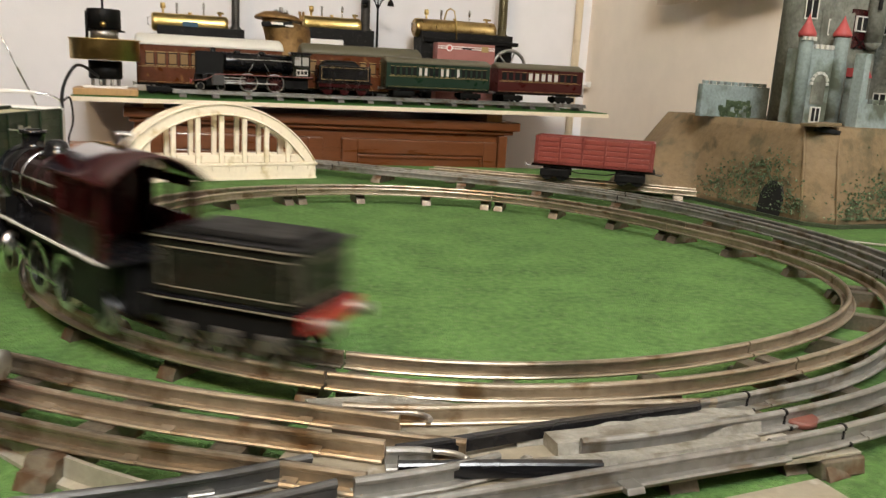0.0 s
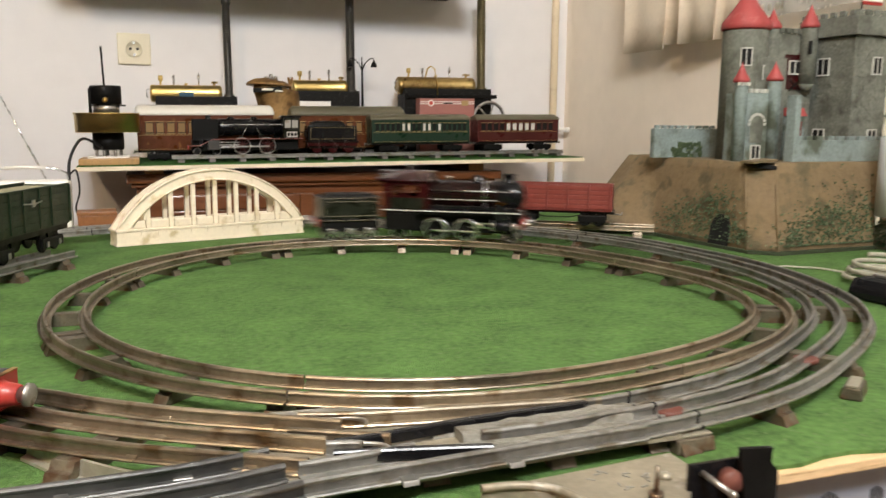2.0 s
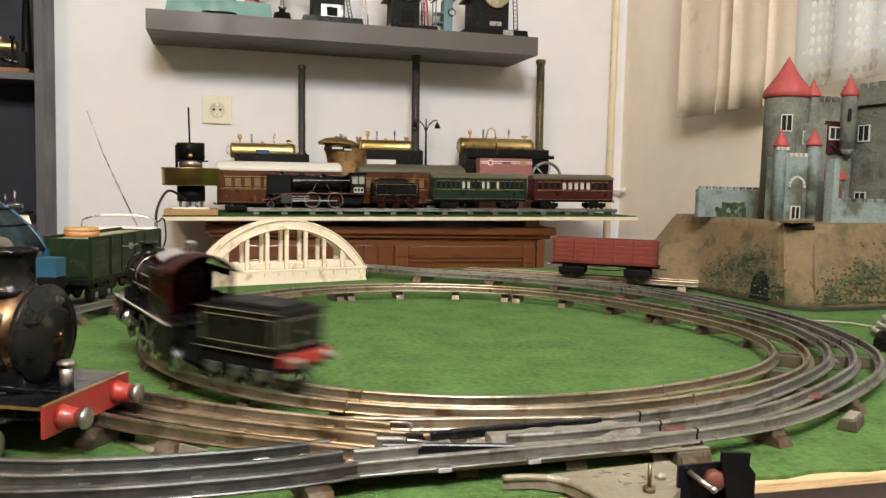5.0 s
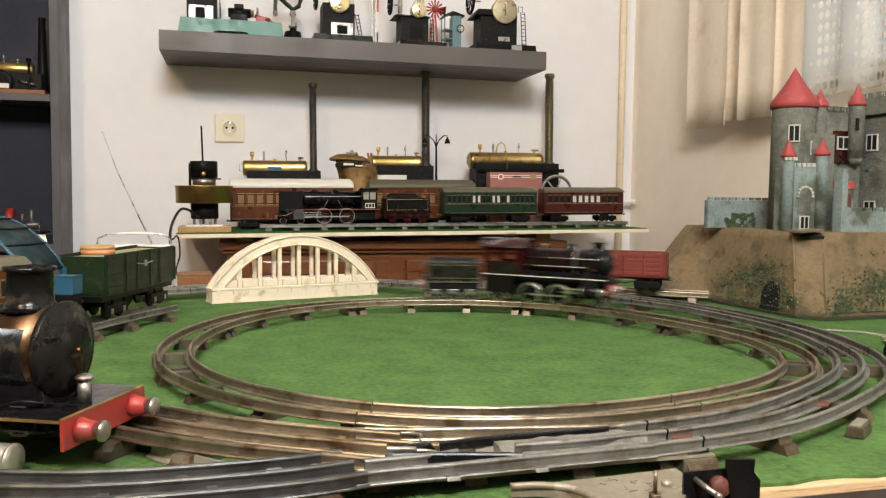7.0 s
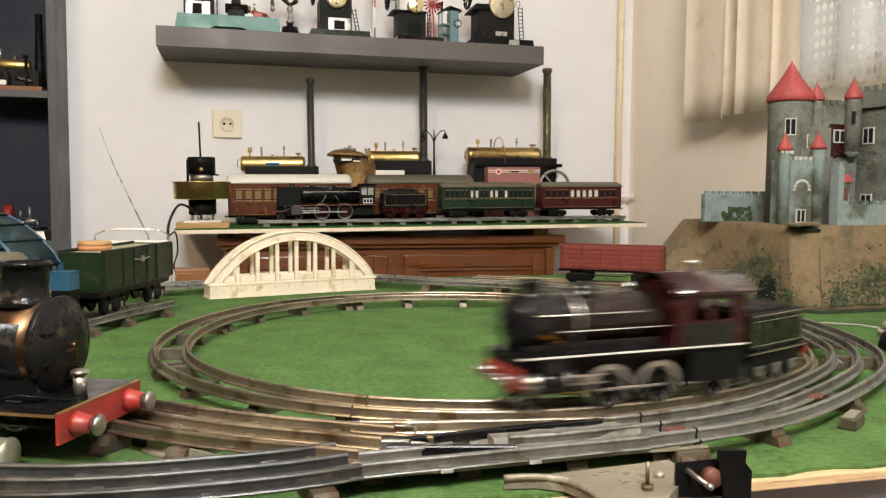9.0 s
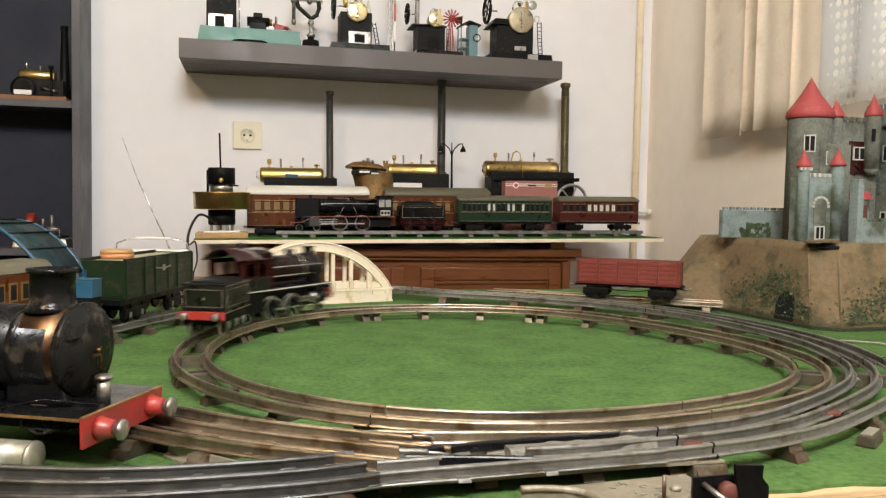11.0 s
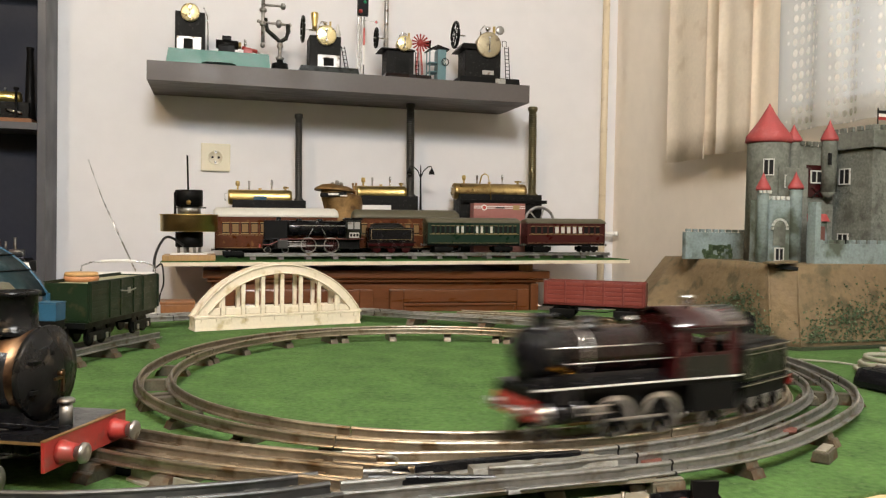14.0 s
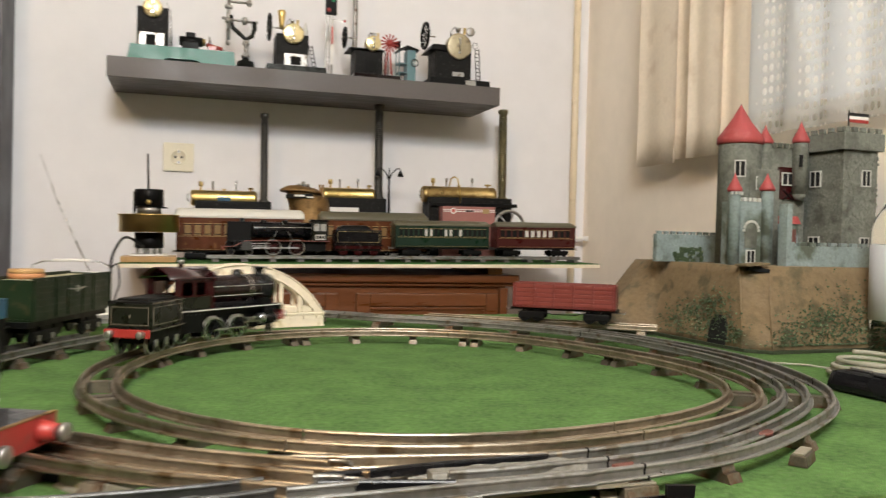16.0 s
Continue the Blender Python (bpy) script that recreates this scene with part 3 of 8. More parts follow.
    P("bracket", M["pipe"], pipe, lambda b: (bx(b, 0.092, 0.122, 0.405, 0.4195, 0.16, 0.18, 0.002), cy(b, (0.107, 0.395, 0.165), (0.107, 0.395, 0.175), 0.0145)))
    P("branch", M["white"], pipe, lambda b: (cy(b, (0.102, 0.39, 0.165), (0.148, 0.372, 0.165), 0.006), cy(b, (0.146, 0.374, 0.157), (0.146, 0.374, 0.173), 0.009)))

    # socket
    so = thing("wall_socket", rm(-1.094, WALL_V, 0.3625), "ivory plastic wall socket with two holes", "socket")
    P("plate", M["ivory"], so, lambda b: bx(b, -0.0405, 0.0405, -0.009, 0, -0.0395, 0.0395, 0.003))

    def cup(b):
        lathe(b, (0, -0.0095, 0), (0, -1, 0), ((0, 0.0215), (0.003, 0.021), (0.003, 0.018), (-0.0, 0.0175), (0.0005, 0.0)), 28)
    P("cup", M["ivory"], so, cup)
    P("contact_hole", M["void"], so, lambda b: cy(b, (-0.0085, -0.0105, 0), (-0.0085, -0.0112, 0), 0.0034, seg=12))
    P("contact_hole", M["void"], so, lambda b: cy(b, (0.0085, -0.0105, 0), (0.0085, -0.0112, 0), 0.0034, seg=12))
    P("earth_clip", M["steel"], so, lambda b: bx(b, -0.003, 0.003, -0.0125, -0.0105, 0.012, 0.019))
    P("earth_clip", M["steel"], so, lambda b: bx(b, -0.003, 0.003, -0.0125, -0.0105, -0.019, -0.012))

    # ceiling lamps
    for u, v, r, drop in ((-1.10, -2.65, 0.41, 0.03), (-2.05, -2.50, 0.16, 0.0)):
        la = thing("ceiling_lamp", rm(u, v, CEIL_Z), "round ceiling lamp with a pale diffuser", "lamp", "ceiling lamps")
        P("mount", M["white"], la, lambda b: lathe(b, (0, 0, -drop), (0, 0, -1), ((-drop, 0.03), (-drop * 0.9, 0.012), (0, 0.012), (0, r * 0.9), (0.03, r * 0.95), (0.03, r)), 28))
        P("diffuser", M["lamp_glow"], la, lambda b: lathe(b, (0, 0, -0.031 - drop), (0, 0, -1), ((0, r), (0.02, r * 0.97), (0.035, r * 0.8), (0.04, 0.0)), 28))


def drape(bm, v0, v1, z0, z1, u, folds, depth, thick=0.0015, hem=0.0):
    """A hanging cloth in the window wall's plane, in soft folds."""
    n, k = 90, 14
    grid = []
    for side in (0, 1):
        rows = []
        for j in range(k + 1):
            row = []
            for i in range(n + 1):
                s = i / n
                wave = math.sin(2 * math.pi * folds * s + 0.6 * math.sin(5 * s)) + 0.2 * math.sin(2 * math.pi * folds * 2.3 * s + 1)
                zz = z0 + (z1 - z0) * j / k
                d = depth * (0.75 + 0.25 * math.cos(1.5 * j / k)) * wave
                row.append(bm.verts.new((u + d + side * thick, v0 + (v1 - v0) * s, zz + (hem * math.sin(9 * s) if j == 0 else 0))))
            rows.append(row)
        grid.append(rows)
    for side in (0, 1):
        for j in range(k):
            for i in range(n):
                g = grid[side]
                bm.faces.new((g[j][i], g[j][i + 1], g[j + 1][i + 1], g[j + 1][i])).smooth = True
    for i in range(n):
        bm.faces.new((grid[0][0][i], grid[1][0][i], grid[1][0][i + 1], grid[0][0][i + 1]))


def curtains():
    cu = thing("curtain", ROOM, "beige patterned curtain hanging short in stiff folds", "curtain")
    P("panel", M["curtain"], cu, lambda b: drape(b, -0.020, -0.178, 0.362, 1.5, 0.088, 0.42, 0.012, 0.004))
    P("panel", M["curtain"], cu, lambda b: drape(b, -0.168, -0.268, 0.372, 1.5, 0.108, 0.40, 0.008, 0.004))
    P("panel", M["curtain"], cu, lambda b: drape(b, -0.256, -0.372, 0.366, 1.5, 0.084, 0.45, 0.011, 0.004))
    P("panel", M["curtain"], cu, lambda b: drape(b, -0.362, -0.445, 0.368, 1.5, 0.104, 0.40, 0.008, 0.004))
    P("rod", M["pipe"], cu, lambda b: cy(b, (0.085, 0.12, 1.51), (0.085, -1.9, 1.51), 0.012))
    la = thing("lace_curtain", ROOM, "white lace net curtain with woven dots", "curtain")
    P("net", M["lace"], la, lambda b: drape(b, -0.36, -1.75, 0.40, 1.5, 0.128, 11, 0.006, 0.0006))


def table():
    """The layout's table: felt over a plywood top."""
    ta = thing("layout_table", ROOM, "large table top covered in green felt with a bare plywood edge", "table")
    P("plywood_top", M["plywood"], ta, lambda b: bx(b, -2.3, 0.12, -1.572, -0.37, -0.0090, -0.0025, 0.001))

    def felt(b):
        nx, ny = 120, 60
        vs = [[b.verts.new((-2.298 + 2.416 * i / nx, -1.566 + 0.003 * math.sin(i * 1.7) + (1.193 * j / ny if j else 0), 0.0)) for i in range(nx + 1)] for j in range(ny + 1)]
        for j in range(ny):
            for i in range(nx):
                b.faces.new((vs[j][i], vs[j][i + 1], vs[j + 1][i + 1], vs[j + 1][i]))
        low = [b.verts.new((v.co.x, v.co.y, -0.0025)) for v in vs[0]]
        for i in range(nx):
            b.faces.new((low[i], low[i + 1], vs[0][i + 1], vs[0][i]))
    P("felt", M["felt"], ta, felt, "worn green felt")
    for u in (-2.2, 0.04):
        for v in (-1.35, -0.46):
            P("leg", M["plywood"], ta, lambda b: bx(b, u - 0.03, u + 0.03, v - 0.03, v + 0.03, FLOOR_Z, -0.0092, 0.003))
    P("apron", M["plywood"], ta, lambda b: bx(b, -2.17, 0.01, -1.36, -1.34, -0.10, -0.0092))


# ------------------------------------------------------------ tracks
CEN, RAD, GAUGE = (0.0777, 0.8334), 0.3102, 0.0309
BENDS = ((2, -0.0018, -0.0073), (3, 0.0078, -0.0021), (4, 0.0036, -0.0019), (5, 0.0021, -0.0006))
RAIL_TOP = 0.020
RAIL = ((-0.0042, 0.0030), (0.0042, 0.0030), (0.0050, 0.0034), (0.0053, 0.0042), (0.0048, 0.0050), (0.0040, 0.0052), (0.0032, 0.0045), (0.0009, 0.0047), (0.0009, 0.0084), (0.0015, 0.0090), (0.0017, 0.0102), (0.0012, 0.0112), (0.0005, 0.01155),
        (-0.0005, 0.01155), (-0.0012, 0.0112), (-0.0017, 0.0102), (-0.0015, 0.0090), (-0.0009, 0.0084), (-0.0009, 0.0047), (-0.0032, 0.0045), (-0.0040, 0.0052), (-0.0048, 0.0050), (-0.0053, 0.0042), (-0.0050, 0.0034))
FOOT = tuple((x * 1.10, z * 1.04 + 0.0001) for x, z in RAIL[:7]) + ((0.0011, 0.0058), (-0.0011, 0.0058)) + tuple((x * 1.10, z * 1.04 + 0.0001) for x, z in RAIL[19:])
SLEEVE = tuple((x * 1.10 + (0.0004 if x > 0 else -0.0004), z + 0.0003 if z > 0.006 else z - 0.0001) for x, z in RAIL)


def ring(a, off=0.0):
    """A place on the round track, a radians about its middle, off metres outwards from the inner rail."""
    r = RAD + off + sum(c * math.cos(k * a) + s * math.sin(k * a) for k, c, s in BENDS)
    return Vector((CEN[0] + r * math.cos(a), CEN[1] + r * math.sin(a), 0))


def sleeper_mesh(b, half, width=0.007, h=0.0110):
    """A pressed steel sleeper, an upturned trough with flared ends."""
    prof = ((-half, 0), (-half + 0.003, h * 0.55), (-half + 0.006, h * 0.6), (-half + 0.008, h), (half - 0.008, h), (half - 0.006, h * 0.6), (half - 0.003, h * 0.55), (half, 0))
    lo = [b.verts.new((x, -width, z)) for x, z in prof]
    hi = [b.verts.new((x, width, z)) for x, z in prof]
    top0 = [b.verts.new((x, -width * 0.7, z + 0.0004)) for x, z in prof]
    top1 = [b.verts.new((x, width * 0.7, z + 0.0004)) for x, z in prof]
    base0 = [b.verts.new((x, -width, 0.0002)) for x, z in prof[1:-1]]
    base1 = [b.verts.new((x, width, 0.0002)) for x, z in prof[1:-1]]
    for i in range(len(prof) - 1):
        b.faces.new((lo[i], lo[i + 1], top0[i + 1], top0[i]))
        b.faces.new((top0[i], top0[i + 1], top1[i + 1], top1[i]))
        b.faces.new((top1[i], top1[i + 1], hi[i + 1], hi[i]))
    b.faces.new([lo[0], *base0, lo[-1], *lo[-2:0:-1]])
    b.faces.new([hi[0], *base1, hi[-1], *hi[-2:0:-1]])


def round_track():
    tr = thing("round_track", Matrix(), "circle of old two-rail tinplate track on the green felt", "toy track")
    n = 8
    for k in range(n):
        a0, a1 = radians(-97 + 360 / n * k + 0.12), radians(-97 + 360 / n * (k + 1) - 0.12)
        for off in (0.0, GAUGE):
            P("rail", M["rail"], tr, lambda b: sweep(b, [ring(a0 + (a1 - a0) * i / 26, off) + Vector((0, 0, RAIL_TOP - 0.0115)) for i in range(27)], RAIL))
    first = None
    for k in range(n):
        for d in (1.6, 15, 30, 43.4):
            a = radians(-97 + 45 * k + d)
            p = ring(a, GAUGE / 2)
            m = Matrix.Translation(p) @ Matrix.Rotation(a, 4, "Z")
            if first is None:
                first = P("sleeper", M["sleeper"], tr, lambda b: sleeper_mesh(b, 0.0194, 0.0055), m=m)
            else:
                share("sleeper", first, tr, m)
    return tr


def smooth_line(pts, step=0.012):
    """Points along a soft curve through pts."""
    pts = [Vector((*p, 0)) for p in pts]
    ext = [2 * pts[0] - pts[1], *pts, 2 * pts[-1] - pts[-2]]
    out = []
    for i in range(1, len(ext) - 2):
        p0, p1, p2, p3 = ext[i - 1:i + 3]
        n = max(2, int((p2 - p1).length / step))
        for j in range(n):
            t = j / n
            out.append(0.5 * (2 * p1 + (p2 - p0) * t + (2 * p0 - 5 * p1 + 4 * p2 - p3) * t * t + (3 * p1 - p0 - 3 * p2 + p3) * t ** 3))
    return out + [pts[-1]]


def smooth_way(pts, n=8):
    """A soft curve in space through pts."""
    ext = [2 * pts[0] - pts[1], *pts, 2 * pts[-1] - pts[-2]]
    out = []
    for i in range(1, len(ext) - 2):
        p0, p1, p2, p3 = ext[i - 1:i + 3]
        for t in (j / n for j in range(n)):
            out.append(0.5 * (2 * p1 + (p2 - p0) * t + (2 * p0 - 5 * p1 + 4 * p2 - p3) * t * t + (3 * p1 - p0 - 3 * p2 + p3) * t ** 3))
    return out + [pts[-1]]


def shifted(line, d):
    res = []
    for i, p in enumerate(line):
        t = (line[min(i + 1, len(line) - 1)] - line[max(i - 1, 0)]).normalized()
        res.append(p + Vector((t.y, -t.x, 0)) * d)
    return res


def line_track(name, pts, offs, sleepers, half, label, top=RAIL_TOP, material="rail", fibres=(), group="", joints=(), gaps=True):
    """Track along a curve: rails at the given offsets, sleepers at the given shares of its length."""
    tr = thing(name, Matrix(), label, "toy track", group)
    line = smooth_line(pts)
    for off in offs:
        pl = [p + Vector((0, 0, top - 0.0115)) for p in shifted(line, off)]
        P("rail", M[material], tr, lambda b: sweep(b, pl, RAIL))
        for s in joints:
            k = min(int(s * (len(pl) - 1)) + (1 if off > 0 else 0), len(pl) - 2)
            d = (pl[k + 1] - pl[k]).normalized()
            if gaps:
                P("joint", M["soot"], tr, lambda b: sweep(b, [pl[k] - d * 0.0006, pl[k] + d * 0.0006], SLEEVE), "dark gap between two rail lengths")
            P("joint_clip", M[material], tr, lambda b: sweep(b, [pl[k] + d * 0.013, pl[k] + d * 0.019], FOOT))
    first = None
    for s in sleepers:
        i = min(int(s * (len(line) - 1)), len(line) - 2)
        t = line[i + 1] - line[i]
        m = Matrix.Translation(line[i]) @ Matrix.Rotation(math.atan2(t.y, t.x) + math.pi / 2, 4, "Z")
        if first is None:
            first = P("sleeper", M["sleeper"], tr, lambda b: sleeper_mesh(b, half, 0.007), m=m)
        else:
            share("sleeper", first, tr, m)
    for s in fibres:
        i = int(s * (len(line) - 1))
        P("insulator", M["fibre"], tr, lambda b: cy(b, (0, 0, 0.0116), (0, 0, 0.0150), 0.0085, seg=18), m=Matrix.Translation(line[i]))
    return tr


G1 = 0.0222     # half the wide gauge


def wide_tracks():
    loop = [(0.223, 0.4715), (0.251, 0.487), (0.309, 0.527), (0.362, 0.581), (0.434, 0.685), (0.468, 0.760), (0.482, 0.840), (0.472, 0.955),
            (0.428, 1.07), (0.345, 1.195), (0.225, 1.287), (0.09, 1.337), (-0.05, 1.364), (-0.17, 1.396), (-0.30, 1.345), (-0.42, 1.235), (-0.54, 1.12), (-0.68, 0.99)]
    line_track("wide_track", loop, (-G1, 0.0, G1), (0.015, 0.05, 0.115, 0.20, 0.25, 0.31, 0.37, 0.44, 0.5, 0.56, 0.62, 0.68, 0.74, 0.82, 0.88, 0.94), 0.033,
               "wide three-rail tinplate track curving round the circle", material="rail_bright", fibres=(0.021, 0.10), joints=(0.013, 0.22, 0.44, 0.66, 0.85))
    line_track("wide_track", [(0.073, 0.4205), (0.035, 0.425), (-0.013, 0.4305), (-0.047, 0.437), (-0.084, 0.446), (-0.127, 0.459), (-0.25, 0.48), (-0.42, 0.49)],
               (-G1 * 1.25, 0.0, G1 * 1.15), (0.14, 0.24, 0.36), 0.046, "wide three-rail tinplate track running off under the black engine", fibres=(), joints=(0.05, 0.16, 0.27, 0.36), gaps=False)
    line_track("wide_track", [(0.060, 0.386), (0.030, 0.3655), (-0.01, 0.345), (-0.06, 0.3245), (-0.12, 0.312), (-0.3, 0.295), (-0.5, 0.30)],
               (-G1, 0.0, G1), (0.05, 0.3, 0.55, 0.8), 0.044, "dark grey three-rail tinplate track along the table edge", material="rail_dark", joints=(0.12, 0.2), gaps=False)
    line_track("siding_track", [(0.02, 1.425), (0.20, 1.395), (0.42, 1.352)], (-0.0165, 0.0165), (0.1, 0.4, 0.7, 0.95), 0.027, "short straight siding track under the red wagon")
    line_track("siding_track", [(-0.392, 0.62), (-0.391, 0.75), (-0.388, 0.88), (-0.374, 1.0)], (-0.0165, 0.0165), (0.08, 0.3, 0.5, 0.72, 0.95), 0.030,
               "curved siding track under the green wagon", material="rail_bright")


def turnout():
    """The wide-gauge points with their black tongues and tinplate lever base."""
    tn = thing("track_points", Matrix(), "old tinplate track points with black tongues and a lever base", "toy track")
    z = RAIL_TOP - 0.0115

    def stroke(b, pts, prof=RAIL, zz=z):
        sweep(b, [p + Vector((0, 0, zz)) for p in smooth_line(pts)], prof)
    FLAT = ((-0.0022, 0.0055), (0.0022, 0.0055), (0.0022, 0.0105), (0.0015, 0.0114), (-0.0015, 0.0114), (-0.0022, 0.0105))
    P("outer_rail", M["rail_bright"], tn, lambda b: stroke(b, [(0.240, 0.453), (0.195, 0.431), (0.138, 0.402), (0.088, 0.377), (0.0665, 0.366)]))
    P("inner_rail", M["rail"], tn, lambda b: stroke(b, [(0.222, 0.495), (0.17, 0.481), (0.12, 0.468), (0.08, 0.458), (0.05, 0.4545)]))
    P("centre_rail", M["rail_bright"], tn, lambda b: stroke(b, [(0.232, 0.4765), (0.182, 0.449), (0.152, 0.437)]))
    P("tongue", M["black"], tn, lambda b: stroke(b, [(0.212, 0.488), (0.145, 0.454), (0.107, 0.432), (0.078, 0.4165)], FLAT), "black painted tongue")
    P("tongue", M["black"], tn, lambda b: stroke(b, [(0.158, 0.4175), (0.115, 0.410), (0.080, 0.403)], FLAT), "black painted tongue")
    P("branch_rail", M["rail_bright"], tn, lambda b: stroke(b, [(0.118, 0.418), (0.098, 0.404), (0.066, 0.388)]))
    P("branch_rail", M["rail"], tn, lambda b: stroke(b, [(0.105, 0.4275), (0.085, 0.429), (0.05, 0.4315)]))
    P("wing_rail", M["rail_bright"], tn, lambda b: stroke(b, [(0.092, 0.4165), (0.087, 0.417), (0.074, 0.4145)]))

    def bed(b):
        out = [(0.262, 0.462), (0.258, 0.458), (0.232, 0.447), (0.13, 0.397), (0.055, 0.364), (0.035, 0.378), (0.03, 0.40), (0.04, 0.468), (0.12, 0.484), (0.225, 0.512), (0.245, 0.503)]
        lo = [b.verts.new((x, y, 0.0090)) for x, y in out]
        hi = [b.verts.new((x, y, 0.0113)) for x, y in out]
        b.faces.new(hi)
        b.faces.new(lo[::-1])
        for i in range(len(out)):
            b.faces.new((lo[i], lo[(i + 1) % len(out)], hi[(i + 1) % len(out)], hi[i]))
    P("bed_plate", M["pale_tin"], tn, bed, "worn pale tinplate bed")
    for x, y, half in ((0.245, 0.478, 0.018), (0.188, 0.456, 0.022), (0.122, 0.432, 0.024), (0.065, 0.412, 0.026)):
        P("sleeper", M["sleeper"], tn, lambda b: sleeper_mesh(b, half, 0.007, 0.0086), m=pose(x, y, 0, 0, 0, 112))
    P("frog_plate", M["worn_lead"], tn, lambda b: stroke(b, [(0.235, 0.482), (0.185, 0.460), (0.14, 0.441)], ((-0.008, 0), (0.008, 0), (0.006, 0.006), (-0.006, 0.006)), 0.0114))
    P("frog_plate", M["worn_lead"], tn, lambda b: stroke(b, [(0.232, 0.466), (0.18, 0.440), (0.13, 0.421)], ((-0.004, 0), (0.004, 0), (0.003, 0.004), (-0.003, 0.004)), 0.0114))
    for x, y in ((0.105, 0.412), (0.13, 0.43), (0.165, 0.43), (0.2, 0.45), (0.085, 0.40), (0.215, 0.47), (0.07, 0.44)):
        P("rivet", M["steel_dull"], tn, lambda b: lathe(b, (x, y, 0.0114), (0, 0, 1), ((0, 0.003), (0.001, 0.0028), (0.002, 0.0014), (0.0022, 0)), 10))

    def casting(b):
        """A lumpy worn casting along the frog."""
        line = smooth_line([(0.238, 0.4945), (0.19, 0.4745), (0.15, 0.4585), (0.124, 0.4475)], 0.004)
        rows = []
        for off, h in ((-0.0062, 0.0), (-0.0050, 0.0052), (-0.0018, 0.0068), (0.0018, 0.0064), (0.0050, 0.0050), (0.0062, 0.0)):
            rows.append([b.verts.new((p.x, p.y, 0.0114 + h * 0.8 * (1 + 0.35 * noise.noise(Vector((p.x * 90, p.y * 90, off * 400)))))) for p in shifted(line, off)])
        for j in range(5):
            for i in range(len(line) - 1):
                b.faces.new((rows[j][i], rows[j][i + 1], rows[j + 1][i + 1], rows[j + 1][i]))
        for i in (0, -1):
            b.faces.new([r[i] for r in rows])
        b.faces.new(rows[0] + rows[-1][::-1])
    P("frog_casting", M["worn_lead"], tn, casting, "pale lumpy worn metal frog")
    for pts in ([(0.030, 0.452), (0.060, 0.4555), (0.080, 0.4570), (0.087, 0.4545), (0.089, 0.4510)], [(0.078, 0.4195), (0.096, 0.4215), (0.103, 0.4195), (0.106, 0.4160)]):
        P("rail_pin", M["steel_dull"], tn, lambda b: tube(b, [p + Vector((0, 0, 0.0165)) for p in smooth_line(pts, 0.004)], 0.0013, 8), "bent bright steel joint pin")
    P("tie_plate", M["worn_lead"], tn, lambda b: extrude_flat(b, [(0.030, 0.470), (0.068, 0.483), (0.104, 0.478), (0.098, 0.467), (0.060, 0.463), (0.036, 0.460)], 0.0115, 0.0136), "flat grey tie plate")
    for x, y, r, w in ((0.012, 0.3830, 24, 0.008), (0.030, 0.3745, 24, 0.010), (0.051, 0.3640, 24, 0.007), (0.070, 0.3755, 24, 0.006), (0.118, 0.3890, 26, 0.007), (0.168, 0.4140, 27, 0.007)):
        P("rail_clip", M["rail_bright"], tn, lambda b: bx(b, -w * 0.6, w * 0.6, -0.0060, 0.0060, 0.0114, 0.0140, 0.0006, (0.95, 0.8)), m=pose(x, y, 0, 0, 0, r))
    for x, y in ((0.230, 0.4800), (0.226, 0.4765), (0.208, 0.4590), (0.180, 0.4470)):
        P("bright_strip", M["worn_lead"], tn, lambda b: bx(b, -0.010, 0.010, -0.0012, 0.0012, 0.0160, 0.0175, 0.0004), m=pose(x - 0.012, y, 0, 0, 0, 25))

    # lever base: a dished tin plate that widens towards the table edge
    def base(b):
        out = [(0.1525, 0.392), (0.170, 0.397), (0.188, 0.394), (0.202, 0.379), (0.209, 0.362), (0.244, 0.378), (0.262, 0.4225), (0.252, 0.445)]
        lo = [b.verts.new((x, y, 0.001)) for x, y in out]
        hi = [b.verts.new((x, y, 0.007)) for x, y in out]
        b.faces.new(hi)
        b.faces.new(lo[::-1])
        for i in range(len(out)):
            b.faces.new((lo[i], lo[(i + 1) % len(out)], hi[(i + 1) % len(out)], hi[i]))
    P("lever_plate", M["pale_tin"], tn, base, "embossed tinplate lever base")
    P("plate_rim", M["pale_tin"], tn, lambda b: tube(b, [p + Vector((0, 0, 0.0078)) for p in smooth_line([(0.1525, 0.392), (0.170, 0.397), (0.188, 0.394), (0.202, 0.379), (0.209, 0.362)], 0.004)], 0.0022, 8), "rolled rim of the lever base")
    rnd = random.Random(5)
    for _ in range(14):
        x, y = 0.205 + rnd.random() * 0.030, 0.398 + rnd.random() * 0.020
        P("embossing", M["worn_lead"], tn, lambda b: bx(b, -0.002, 0.002, -0.0004, 0.0004, 0.0070, 0.0076), m=pose(x, y, 0, 0, 0, rnd.random() * 180))
    P("bolt_head", M["tinplate"], tn, lambda b: lathe(b, (0.243, 0.413, 0.007), (0, 0, 1), ((0, 0.0034), (0.002, 0.0032), (0.003, 0.0015), (0.0032, 0)), 14))
    P("pin", M["sleeper"], tn, lambda b: (cy(b, (0.234, 0.390, 0.007), (0.234, 0.390, 0.023), 0.0012, seg=8), cy(b, (0.234, 0.390, 0.007), (0.234, 0.390, 0.010), 0.0035, seg=12)))
    lv = thing("points_lever", pose(0.2660, 0.4025, 0.0, 0, 0, 16), "black iron points lever with a red-brown disc and steel knob", "lever")
    P("side_plate", M["black"], lv, lambda b: extrude(b, ((-0.016, 0), (0.014, 0), (0.014, 0.022), (-0.016, 0.020)), 0.002))
